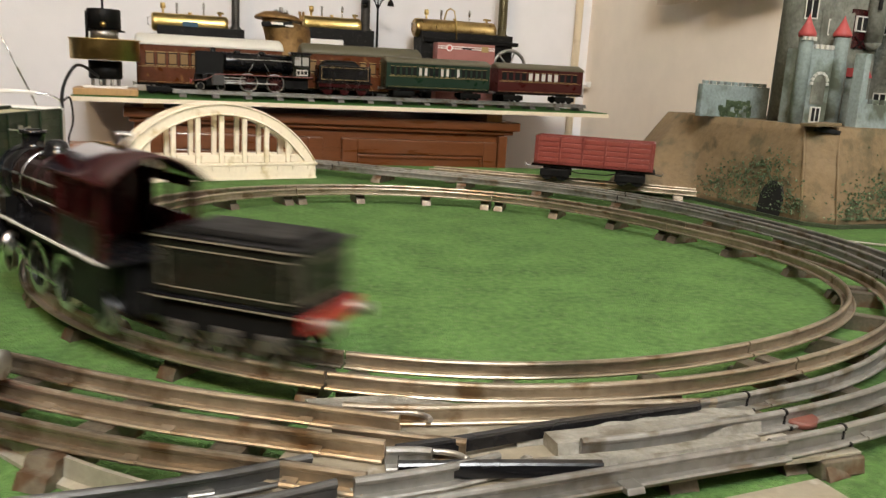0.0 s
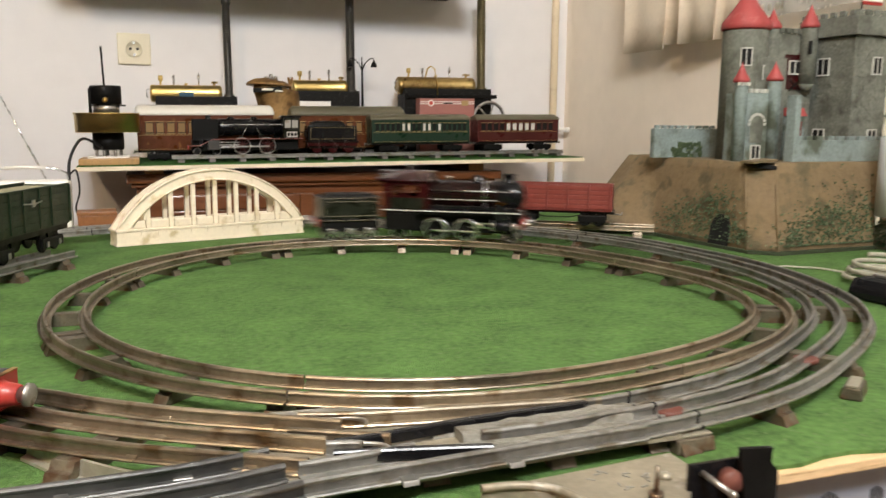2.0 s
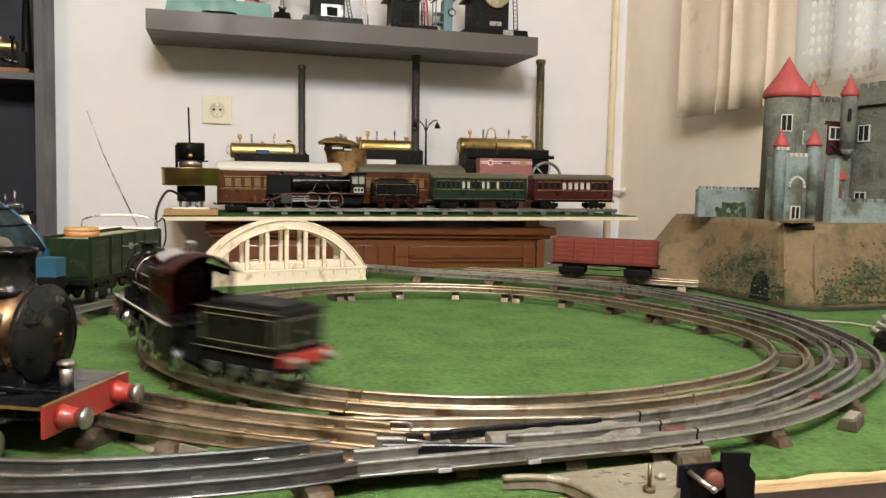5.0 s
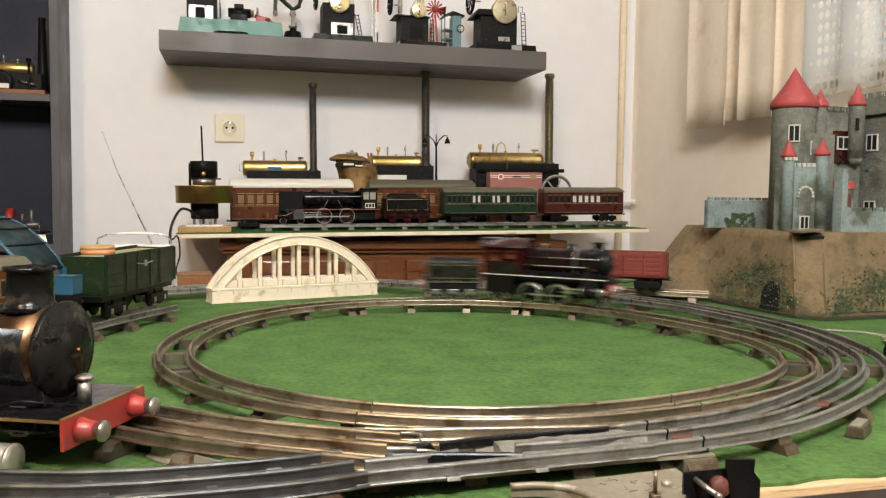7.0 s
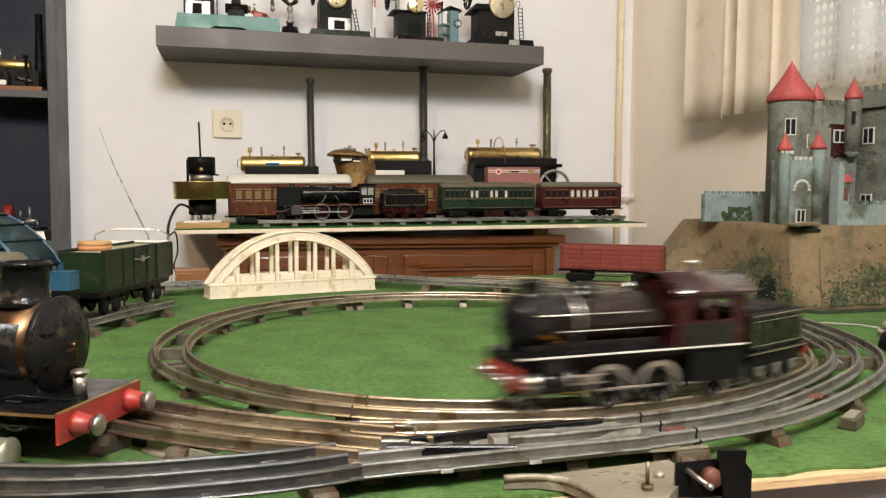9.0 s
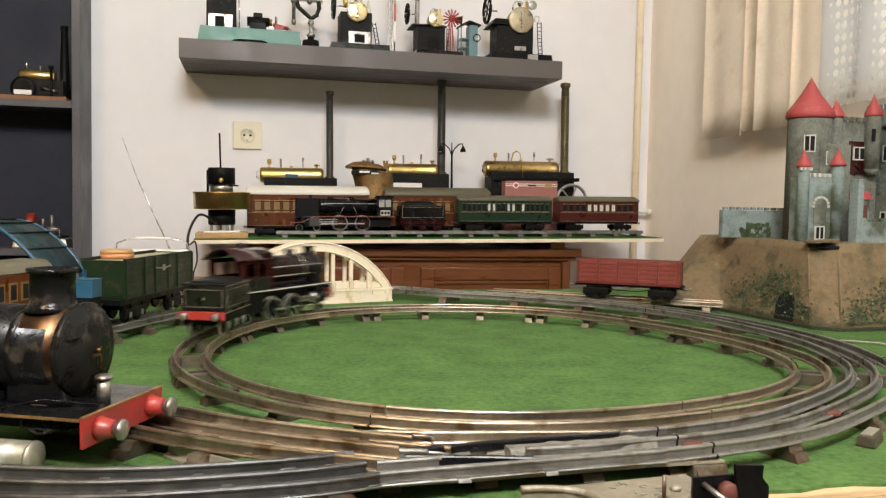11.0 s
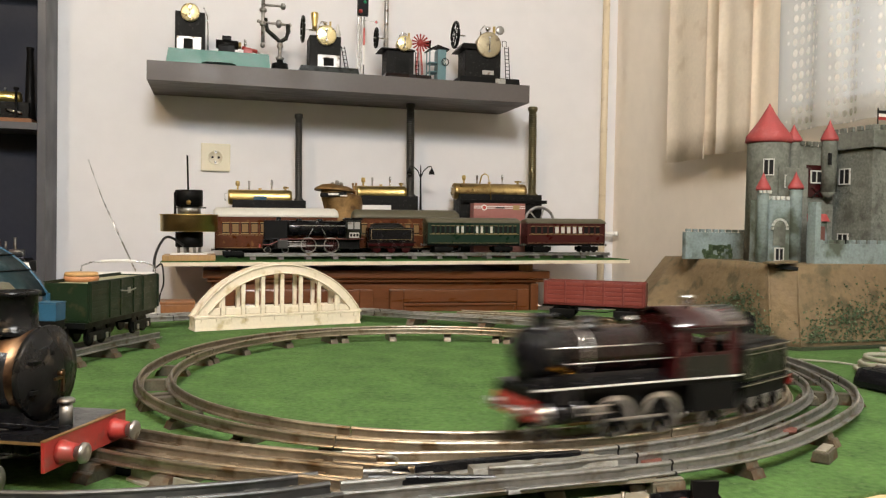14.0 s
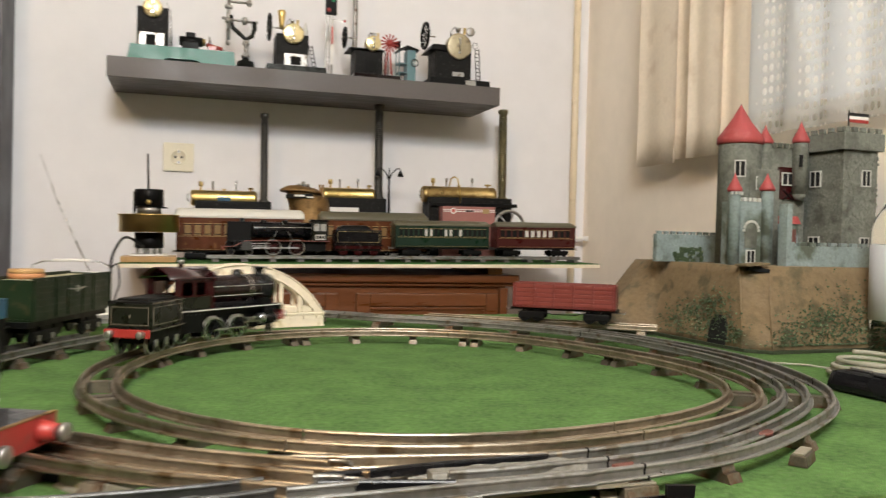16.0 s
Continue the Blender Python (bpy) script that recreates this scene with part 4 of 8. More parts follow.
    P("bracket", M["soot"], lv, lambda b: extrude(b, ((0.010, 0), (0.026, 0), (0.026, 0.017), (0.022, 0.022), (0.0225, 0.029), (0.006, 0.0295), (0.006, 0.024)), 0.003, pose(0, -0.008, 0)))
    P("disc", M["fibre"], lv, lambda b: lathe(b, (0.004, -0.006, 0.0125), (0, -1, 0), ((-0.006, 0.0055), (0, 0.0058), (0.001, 0.0050), (0.0012, 0)), 18))
    P("knob", M["steel_dull"], lv, lambda b: (cy(b, (-0.010, -0.001, 0.0165), (-0.004, -0.016, 0.0125), 0.0016, seg=10), lathe(b, (-0.004, -0.016, 0.0125), (0.3, -1, -0.1), ((0, 0.0016), (0.001, 0.0022), (0.003, 0.0018), (0.0035, 0)), 10)))
    P("clip", M["steel_dull"], lv, lambda b: bx(b, -0.016, 0.014, 0.0025, 0.012, 0.0005, 0.004, 0.0008))
    for i, (x, y, r, s) in enumerate(((0.268, 0.468, 25, 1.0), (0.402, 0.572, 60, 1.1), (0.455, 0.790, 90, 1.0))):
        cl = thing("track_clip", pose(x, y, 0, 0, 0, r), "folded tinplate track clip beside the rail", "track clip", "track clips")
        P("body", M["sleeper"], cl, lambda b: bx(b, -0.013 * s, 0.013 * s, -0.007, 0.007, 0.0004, 0.0085, 0.001, (0.96, 0.8)))
        P("tab", M["tinplate"], cl, lambda b: bx(b, -0.012 * s, 0.012 * s, -0.004, 0.004, 0.0086, 0.0100, 0.0005))
    cl = thing("track_clip", pose(-0.101, 0.4395, 0, 0, 0, -14), "dark folded tinplate track clip on the felt", "track clip", "track clips")
    P("body", M["soot"], cl, lambda b: bx(b, -0.014, 0.014, -0.007, 0.007, 0.0004, 0.009, 0.001, (0.9, 0.8)))
    # spare strip of rail lying by the points
    solid("loose_strip", M["tinplate"], Matrix(), lambda b: sweep(b, [p for p in smooth_line([(-0.088, 0.427), (-0.045, 0.402), (0.0, 0.386), (0.035, 0.379)])], ((-0.0055, 0.0005), (0.0055, 0.0005), (0.0055, 0.0022), (0.002, 0.0032), (0.001, 0.011), (-0.001, 0.011), (-0.002, 0.0032), (-0.0055, 0.0022))),
          "loose strip of brown tinplate rail beside the points", "rail strip")


# ------------------------------------------------------------ the steam train that runs
def wheel_part(parent, x, y, z, r, w, spokes, name="wheel", material="soot", rim="steel_dull"):
    """A spoked wheel turning about the y axis, with rim and crank boss as its parts."""
    def body(b):
        lathe(b, (0, -w / 2, 0), (0, 1, 0), ((0, 0.22 * r), (w, 0.22 * r)), 10)
    wh = P(name, M[material], parent, body, m=pose(x, y, z))
    for i in range(spokes):
        t = 2 * math.pi * i / spokes
        c, s = math.cos(t), math.sin(t)
        P("spoke", M[material], wh, lambda b: cy(b, (c * r * 0.18, 0, s * r * 0.18), (c * r * 0.88, 0, s * r * 0.88), w * 0.30, w * 0.22, seg=6))
    P("tyre", M[rim], wh, lambda b: tube_ring(b, r, w))
    return wh


def tube_ring(b, r, w):
    prof = ((r * 0.84, -w / 2), (r, -w / 2), (r, w * 0.28), (r * 1.1, w * 0.36), (r * 1.1, w / 2), (r * 0.84, w / 2))
    n, rings = 24, []
    for i in range(n):
        t = 2 * math.pi * i / n
        rings.append([b.verts.new((math.cos(t) * a, y, math.sin(t) * a)) for a, y in prof])
    for i in range(n):
        for k in range(len(prof)):
            b.faces.new((rings[i][k], rings[i][(k + 1) % 6], rings[(i + 1) % n][(k + 1) % 6], rings[(i + 1) % n][k]))


def steam_engine():
    """Small live-steam tank engine, front towards +x, rail top at z 0."""
    lo = thing("steam_locomotive", Matrix(), "black and maroon live steam toy locomotive running on the round track", "locomotive")
    zb, rb = 0.0605, 0.0188
    P("boiler", M["maroon_dark"], lo, lambda b: lathe(b, (-0.0345, 0, zb), (1, 0, 0), ((0, rb * 0.97), (0.002, rb), (0.0805, rb), (0.0815, rb * 1.02), (0.0835, rb * 1.02), (0.0845, rb)), 32))
    sm = P("smokebox", M["black"], lo, lambda b: lathe(b, (0.050, 0, zb), (1, 0, 0), ((0, rb * 1.02), (0.024, rb * 1.02), (0.0255, rb * 0.97), (0.0265, rb * 0.88), (0.030, rb * 0.72), (0.0325, rb * 0.4), (0.0335, 0.0)), 32))
    P("door_ring", M["soot"], sm, lambda b: lathe(b, (0.0745, 0, zb), (1, 0, 0), ((0, rb * 1.0), (0.0015, rb * 1.0), (0.0022, rb * 0.93)), 32))
    P("chimney", M["black"], lo, lambda b: lathe(b, (0.062, 0, zb + rb - 0.003), (0, 0, 1), ((0, 0.0105), (0.003, 0.0078), (0.005, 0.0070), (0.0105, 0.0072), (0.011, 0.0086), (0.0130, 0.0086), (0.0130, 0.0064), (0.008, 0.005)), 20))
    P("dome", M["black"], lo, lambda b: lathe(b, (0.024, 0, zb + rb - 0.003), (0, 0, 1), ((0, 0.0110), (0.003, 0.0080), (0.006, 0.0072), (0.009, 0.0060), (0.0105, 0.0035), (0.011, 0)), 20))
    P("whistle", M["steel"], lo, lambda b: (cy(b, (-0.012, 0, zb + rb - 0.002), (-0.012, 0, zb + rb + 0.006), 0.0022, seg=10), cy(b, (-0.012, 0, zb + rb + 0.002), (-0.012, 0, zb + rb + 0.0045), 0.0032, seg=10)))
    P("boiler_band", M["steel"], lo, lambda b: lathe(b, (0.0335, 0, zb), (1, 0, 0), ((0, rb * 1.0), (0.0003, rb * 1.022), (0.0022, rb * 1.022), (0.0025, rb)), 32))
    for s in (-1, 1):
        P("handrail", M["steel"], lo, lambda b: tube(b, [(-0.033, s * (rb + 0.0022), zb + 0.006), (0.02, s * (rb + 0.0022), zb + 0.006), (0.066, s * (rb + 0.0022), zb + 0.006)], 0.0007, 6))
        P("lining", M["line"], lo, lambda b: bx(b, -0.093, 0.080, s * 0.0275 - 0.0004, s * 0.0275 + 0.0008 * s, 0.0386, 0.0399))
        P("lining", M["line"], lo, lambda b: tube(b, [(-0.033, s * rb * 0.96, zb - 0.006), (0.05, s * rb * 0.96, zb - 0.006)], 0.0004, 5))
    for x in (-0.002, 0.014, 0.047):
        P("boiler_stripe", M["maroon"], lo, lambda b: lathe(b, (x, 0, zb), (1, 0, 0), ((0, rb), (0.0002, rb * 1.012), (0.0014, rb * 1.012), (0.0016, rb)), 32), "fine red lining band")
    P("footplate", M["black"], lo, lambda b: (bx(b, -0.094, 0.081, -0.0273, 0.0273, 0.0382, 0.0402, 0.0005), bx(b, 0.045, 0.075, -0.017, 0.017, 0.0376, 0.046, 0.002), bx(b, -0.034, 0.05, -0.0125, 0.0125, 0.0376, 0.047, 0.002)))
    for s in (-1, 1):
        P("valance", M["soot"], lo, lambda b: (bx(b, -0.092, 0.045, s * 0.0245 - 0.0006, s * 0.0245 + 0.0006, 0.0345, 0.0381), bx(b, -0.092, -0.049, s * 0.0245 - 0.0006, s * 0.0245 + 0.0006, 0.0130, 0.0344)))
    # cab
    cab = P("cab", M["maroon"], lo, lambda b: bx(b, -0.0222, -0.021, -0.0248, 0.0248, 0.0403, 0.086), m=pose(-0.014, 0, 0))

    def cab_side(b, s):
        xs, zs = (-0.078, -0.068, -0.0525, -0.0475, -0.0335, -0.021), (0.0377, 0.058, 0.0735, 0.0785)
        grid = []
        for y in (s * 0.0249, s * 0.0261):
            vs = [[b.verts.new((x, y, z)) for x in xs] for z in zs]
            for j in range(3):
                for i in range(5):
                    if not (j == 1 and i in (1, 3)):
                        b.faces.new((vs[j][i], vs[j][i + 1], vs[j + 1][i + 1], vs[j + 1][i]))
            grid.append(vs)
        for j in range(3):
            for i in (0, 5):
                b.faces.new((grid[0][j][i], grid[1][j][i], grid[1][j + 1][i], grid[0][j + 1][i]))
        for i in range(5):
            for j in (0, 3):
                b.faces.new((grid[0][j][i], grid[0][j][i + 1], grid[1][j][i + 1], grid[1][j][i]))
        for i in (1, 2, 3, 4):
            b.faces.new((grid[0][1][i], grid[1][1][i], grid[1][2][i], grid[0][2][i]))
        for i in (1, 3):
            for j in (1, 2):
                b.faces.new((grid[0][j][i], grid[0][j][i + 1], grid[1][j][i + 1], grid[1][j][i]))
    for s in (-1, 1):
        P("side_sheet", M["maroon"], cab, lambda b: cab_side(b, s), "maroon cab side with two windows")
    for s in (-1, 1):
        P("cab_panel", M["green_dark"], cab, lambda b: bx(b, -0.070, -0.026, s * 0.0263 - 0.0003, s * 0.0263 + 0.0003, 0.0395, 0.0560))
    for s in (-1, 1):
        P("cab_lining", M["maroon"], cab, lambda b: [bx(b, x0, x1, s * 0.0262 - 0.0003, s * 0.0262 + 0.0003, z0, z1) for x0, x1, z0, z1 in ((-0.078, -0.021, 0.0575, 0.0583), (-0.078, -0.021, 0.0775, 0.0787), (-0.078, -0.0768, 0.0405, 0.0775), (-0.0222, -0.021, 0.0405, 0.0775))])

    def roof(b):
        n = 14
        pts = [(-0.029 + 0.058 * i / n, 0.0785 + 0.0135 * (1 - ((2 * i / n - 1) ** 2))) for i in range(n + 1)]
        for x0, x1 in ((-0.086, -0.0185),):
            a = [[b.verts.new((x, y, z)) for y, z in pts] for x in (x0, x1)]
            c = [[b.verts.new((x, y, z - 0.0012)) for y, z in pts] for x in (x0, x1)]
            for i in range(n):
                b.faces.new((a[0][i], a[0][i + 1], a[1][i + 1], a[1][i])).smooth = True
                b.faces.new((c[0][i], c[1][i], c[1][i + 1], c[0][i + 1])).smooth = True
                for k in (0, 1):
                    b.faces.new((a[k][i], a[k][i + 1], c[k][i + 1], c[k][i]))
            for i in (0, n):
                b.faces.new((a[0][i], a[1][i], c[1][i], c[0][i]))
    P("roof", M["roof_gloss"], cab, roof)
    P("roof_edge", M["maroon"], cab, lambda b: [tube(b, [(-0.086, y, 0.0786), (-0.0185, y, 0.0786)], 0.0007, 6) for y in (-0.0292, 0.0292)])
    P("roof_valve", M["steel"], cab, lambda b: lathe(b, (-0.05, 0, 0.0915), (0, 0, 1), ((0, 0.003), (0.005, 0.003), (0.006, 0.004), (0.008, 0.004), (0.009, 0.001)), 12))
    # frame, cylinders, wheels
    P("frame", M["soot"], lo, lambda b: (bx(b, -0.091, 0.076, -0.0105, 0.0105, 0.010, 0.0381, 0.001), bx(b, -0.045, 0.02, -0.0095, 0.0095, 0.0045, 0.0101, 0.001)))
    P("burner", M["brass_old"], lo, lambda b: (cy(b, (-0.03, -0.006, 0.0105), (0.045, -0.006, 0.0105), 0.0035, seg=10), cy(b, (-0.03, 0.006, 0.0105), (0.045, 0.006, 0.0105), 0.0035, seg=10)))
    for s in (-1, 1):
        cl = P("cylinder", M["black"], lo, lambda b: (cy(b, (0.047, s * 0.0215, 0.0215), (0.070, s * 0.0215, 0.0215), 0.0075, seg=18), bx(b, 0.049, 0.068, s * 0.0215 - 0.006, s * 0.0215 + 0.006, 0.027, 0.0381, 0.001)))
        P("cover", M["steel"], cl, lambda b: lathe(b, (0.070, s * 0.0215, 0.0215), (1, 0, 0), ((0, 0.0078), (0.002, 0.0078), (0.0035, 0.004), (0.0075, 0.003), (0.008, 0)), 16))
        P("cover", M["steel"], cl, lambda b: lathe(b, (0.047, s * 0.0215, 0.0215), (-1, 0, 0), ((0, 0.0078), (0.002, 0.0075), (0.003, 0.003)), 16))
        P("slide_bar", M["steel"], cl, lambda b: (bx(b, 0.018, 0.046, s * 0.0225 - 0.0008, s * 0.0225 + 0.0008, 0.0235, 0.0250), bx(b, 0.018, 0.046, s * 0.0225 - 0.0008, s * 0.0225 + 0.0008, 0.0180, 0.0195), bx(b, 0.024, 0.034, s * 0.0225 - 0.0016, s * 0.0225 + 0.0016, 0.0196, 0.0234, 0.0005)))
        P("coupling_rod", M["steel"], lo, lambda b: bx(b, -0.029, 0.022, s * 0.0222 - 0.0007, s * 0.0222 + 0.0007, 0.0115, 0.0140, 0.0006))
    for s in (-1, 1):
        P("flame_shield", M["soot"], lo, lambda b: (bx(b, 0.0488, 0.0496, *sorted((s * 0.0235, s * 0.0120)), 0.0385, 0.0500), bx(b, 0.0497, 0.0590, s * 0.0232 - 0.0003, s * 0.0232 + 0.0003, 0.0385, 0.0490)))
        P("flame_glow", M["flame"], lo, lambda b: bx(b, 0.0500, 0.0507, s * 0.0178 - 0.0015, s * 0.0178 + 0.0015, 0.0395, 0.0475, 0, (1, 2.4)), "orange light of the spirit flame")
    P("front_step", M["soot"], lo, lambda b: bx(b, 0.076, 0.0825, -0.0262, 0.0262, 0.0322, 0.0381, 0.0006))
    beam = P("buffer_beam", M["red"], lo, lambda b: bx(b, 0.0811, 0.0835, -0.0262, 0.0262, 0.0175, 0.0320, 0.0006))
    for s in (-1, 1):
        P("buffer", M["steel"], beam, lambda b: lathe(b, (0.0836, s * 0.0185, 0.0245), (1, 0, 0), ((0, 0.0042), (0.002, 0.0034), (0.006, 0.0022), (0.0065, 0.0046), (0.0078, 0.0046), (0.0085, 0.002)), 14))
    P("hook", M["steel_dull"], beam, lambda b: tube(b, [(0.083, 0, 0.0245), (0.087, 0, 0.0245), (0.0895, 0, 0.023), (0.090, 0, 0.026)], 0.0009, 6))
    wheels = []
    for x, r in ((-0.027, 0.0142), (0.012, 0.0142), (-0.074, 0.0100)):
        for s in (-1, 1):
            wheels.append((wheel_part(lo, x, s * 0.0165, r, r, 0.005, 8, "driving_wheel", "soot", "steel"), pose(x, s * 0.0165, r), r))
    for s in (-1, 1):
        wheels.append((wheel_part(lo, 0.068, s * 0.0150, 0.0075, 0.0075, 0.004, 6, "leading_wheel"), pose(0.068, s * 0.0150, 0.0075), 0.0075))
    return lo, wheels


def tender_car():
    te = thing("tender", Matrix(), "black lined tender with a red buffer beam behind the locomotive", "tender")

    def body(b):
        bx(b, -0.040, 0.040, -0.0245, 0.0245, 0.0290, 0.0560, 0.0015)
    bo = P("body", M["green_dark"], te, body, "black-green lined tank")
    P("coal_top", M["soot"], bo, lambda b: (bx(b, -0.041, 0.041, -0.0255, 0.0255, 0.0561, 0.0580, 0.0008), bx(b, -0.034, 0.036, -0.019, 0.019, 0.0581, 0.0612, 0.0015, (0.94, 0.9))))
    P("lining", M["thin_line"], bo, lambda b: (
        [bx(b, x0, x1, s * 0.0247 - 0.0003, s * 0.0247 + 0.0003, z0, z1) for s in (-1, 1) for x0, x1, z0, z1 in ((-0.036, 0.036, 0.0515, 0.0521), (-0.036, 0.036, 0.0325, 0.0331), (-0.036, -0.0354, 0.0331, 0.0515), (0.0354, 0.036, 0.0331, 0.0515))],
        [bx(b, -0.0405, -0.0400, y0, y1, z0, z1) for y0, y1, z0, z1 in ((-0.021, 0.021, 0.0515, 0.0521), (-0.021, 0.021, 0.0325, 0.0331), (-0.021, -0.0204, 0.0331, 0.0515), (0.0204, 0.021, 0.0331, 0.0515), (-0.0008, 0.0008, 0.0405, 0.0435))]))
    P("top_edge", M["thin_line"], bo, lambda b: [bx(b, -0.041, 0.041, s * 0.0257 - 0.0003, s * 0.0257 + 0.0003, 0.0562, 0.0570) for s in (-1, 1)])
    P("footplate", M["black"], te, lambda b: bx(b, -0.044, 0.044, -0.0255, 0.0255, 0.0262, 0.0289, 0.0005))
    P("edge_lining", M["thin_line"], te, lambda b: [bx(b, -0.044, 0.044, s * 0.0257 - 0.0003, s * 0.0257 + 0.0003, 0.0268, 0.0275) for s in (-1, 1)])
    P("frame", M["soot"], te, lambda b: ([bx(b, -0.040, 0.040, s * 0.0215 - 0.0012, s * 0.0215 + 0.0012, 0.0125, 0.0261, 0.0008) for s in (-1, 1)], bx(b, -0.038, 0.038, -0.010, 0.010, 0.012, 0.0261)))
    for s in (-1, 1):
        for x in (-0.026, 0.0, 0.026):
            P("axle_box", M["steel_dull"], te, lambda b: bx(b, x - 0.0045, x + 0.0045, s * 0.0235 - 0.001, s * 0.0235 + 0.001, 0.0085, 0.0165, 0.001))
    beam = P("buffer_beam", M["red"], te, lambda b: bx(b, -0.0465, -0.0441, -0.0255, 0.0255, 0.0195, 0.0285, 0.0006))
    for s in (-1, 1):
        P("buffer", M["steel_dull"], beam, lambda b: lathe(b, (-0.0466, s * 0.0175, 0.0235), (-1, 0, 0), ((0, 0.0038), (0.002, 0.003), (0.006, 0.002), (0.0065, 0.0042), (0.0078, 0.0042), (0.0082, 0.002)), 14))
    P("drawbar", M["steel_dull"], te, lambda b: bx(b, 0.044, 0.066, -0.003, 0.003, 0.0235, 0.0255, 0.0006))
    wheels = []
    for x in (-0.026, 0.0, 0.026):
        for s in (-1, 1):
            wheels.append((wheel_part(te, x, s * 0.0165, 0.0105, 0.0105, 0.004, 7), pose(x, s * 0.0165, 0.0105), 0.0105))
    return te, wheels


LOCO, LOCO_WHEELS = steam_engine()
TENDER, TENDER_WHEELS = tender_car()
LOCO.scale, TENDER.scale = (1.11, 0.97, 1.03), (1.0, 1.05, 1.03)
# seconds and degrees round the circle of the locomotive's middle
TURNS = ((0.0, -132), (1.5, -241), (2.0, -276), (2.4, -306), (3.0, -353.2), (3.5, -389.5), (4.0, -427.5), (5.0, -498.5), (7.5, -681.5), (8.0, -713.5), (8.5, -749.7), (9.0, -783.5), (11.3, -945), (12.0, -994.5), (12.5, -1032), (13.0, -1070), (14.0, -1139.5), (14.5, -1174), (16.0, -1291))


def angle_at(t):
    """A soft curve through TURNS."""
    ts = [a for a, _ in TURNS]
    i = max(0, min(len(ts) - 2, sum(1 for a in ts if a <= t) - 1))

    def slope(k):
        if k == 0 or k == len(ts) - 1:
            j = min(k, len(ts) - 2)
            return (TURNS[j + 1][1] - TURNS[j][1]) / (ts[j + 1] - ts[j])
        return (TURNS[k + 1][1] - TURNS[k - 1][1]) / (ts[k + 1] - ts[k - 1])
    h = ts[i + 1] - ts[i]
    s = (t - ts[i]) / h
    y0, y1, m0, m1 = TURNS[i][1], TURNS[i + 1][1], slope(i) * h, slope(i + 1) * h
    return radians((2 * s ** 3 - 3 * s * s + 1) * y0 + (s ** 3 - 2 * s * s + s) * m0 + (3 * s * s - 2 * s ** 3) * y1 + (s ** 3 - s * s) * m1)


TENDER_GAP = 27.0   # degrees round the circle between the two middles


def on_ring(a, half, ahead=0.0):
    """Pose of a vehicle whose two axles ride on the rails' middle, its own middle lying ahead of theirs."""
    a += ahead / (RAD + GAUGE / 2)
    p, q = ring(a - radians(half), GAUGE / 2), ring(a + radians(half), GAUGE / 2)
    d = p - q
    c = (p + q) / 2
    return Matrix.Translation((c.x, c.y, RAIL_TOP)) @ Matrix.Rotation(math.atan2(d.y, d.x), 4, "Z") @ Matrix.Translation((ahead, 0, 0))


def motions():
    steps = [i / 10 for i in range(161)]
    walk(LOCO, [(t, on_ring(angle_at(t), 3.8, 0.0095)) for t in steps])
    walk(TENDER, [(t, on_ring(angle_at(t) + radians(TENDER_GAP), 4.5)) for t in steps])
    for wheels in (LOCO_WHEELS, TENDER_WHEELS):
        for wh, m, r in wheels:
            n = 480
            walk(wh, [(16 * i / n, m @ Matrix.Rotation((angle_at(0) - angle_at(16 * i / n)) * (RAD + GAUGE / 2) / max(r, 0.0105), 4, "Y")) for i in range(n + 1)])


# ------------------------------------------------------------ bridge, wagons and the parked engine
def arch_bridge():
    br = thing("arch_bridge", pose(-0.3745, 1.1518, 0, 0, 0, 40), "cream cast toy arch bridge with upright bars, on the felt", "toy bridge")
    L, H, Z, D, W = 0.294, 0.108, 0.0245, 0.006, 0.034
    rise = H - Z
    R = (L * L / 4 + rise * rise) / (2 * rise)
    zc = H - R

    def top(x, r):
        return zc + math.sqrt(max(r * r - (x - L / 2) ** 2, 0))
    P("deck", M["cream"], br, lambda b: (bx(b, 0, L, 0, W, 0.0005, 0.0205, 0.001), bx(b, -0.002, L + 0.002, -0.0015, W + 0.0015, 0.0207, 0.0245, 0.001), bx(b, -0.001, L + 0.001, -0.001, W + 0.001, 0.0006, 0.0036)))
    for y0 in (0.0, W - D):
        def arch(b):
            n, ri = 44, R - 0.0165
            ao, ai = math.asin(L / 2 / R), math.acos((Z - zc) / ri)
            rows = []
            for r, a, y in ((R, ao, y0), (R, ao, y0 + D), (ri, ai, y0 + D), (ri, ai, y0)):
                rows.append([b.verts.new((L / 2 + r * math.sin(-a + 2 * a * i / n), y, zc + r * math.cos(-a + 2 * a * i / n))) for i in range(n + 1)])
            for k in range(4):
                for i in range(n):
                    b.faces.new((rows[k][i], rows[k][i + 1], rows[(k + 1) % 4][i + 1], rows[(k + 1) % 4][i]))
            for i in (0, n):
                b.faces.new([r[i] for r in rows])
        ar = P("arch", M["cream"], br, arch)
        face = y0 - 0.001 if y0 == 0 else y0 + D + 0.001
        P("arch_rim", M["cream"], ar, lambda b: [tube(b, [(L / 2 + r * math.sin(q), face, zc + r * math.cos(q)) for q in (-0.97 * a + 1.94 * a * i / 30 for i in range(31))], 0.0014, 6) for r, a in ((R - 0.0014, math.asin(L / 2 / R)), (R - 0.0155, math.acos((Z - zc) / (R - 0.0155))))])
        for i in range(7):
            x = L * (0.155 + 0.115 * i)
            P("bar", M["cream"], br, lambda b: bx(b, x - 0.0032, x + 0.0032, y0 + 0.0004, y0 + D - 0.0004, Z, top(x, R - 0.0165) + 0.003, 0.0007))
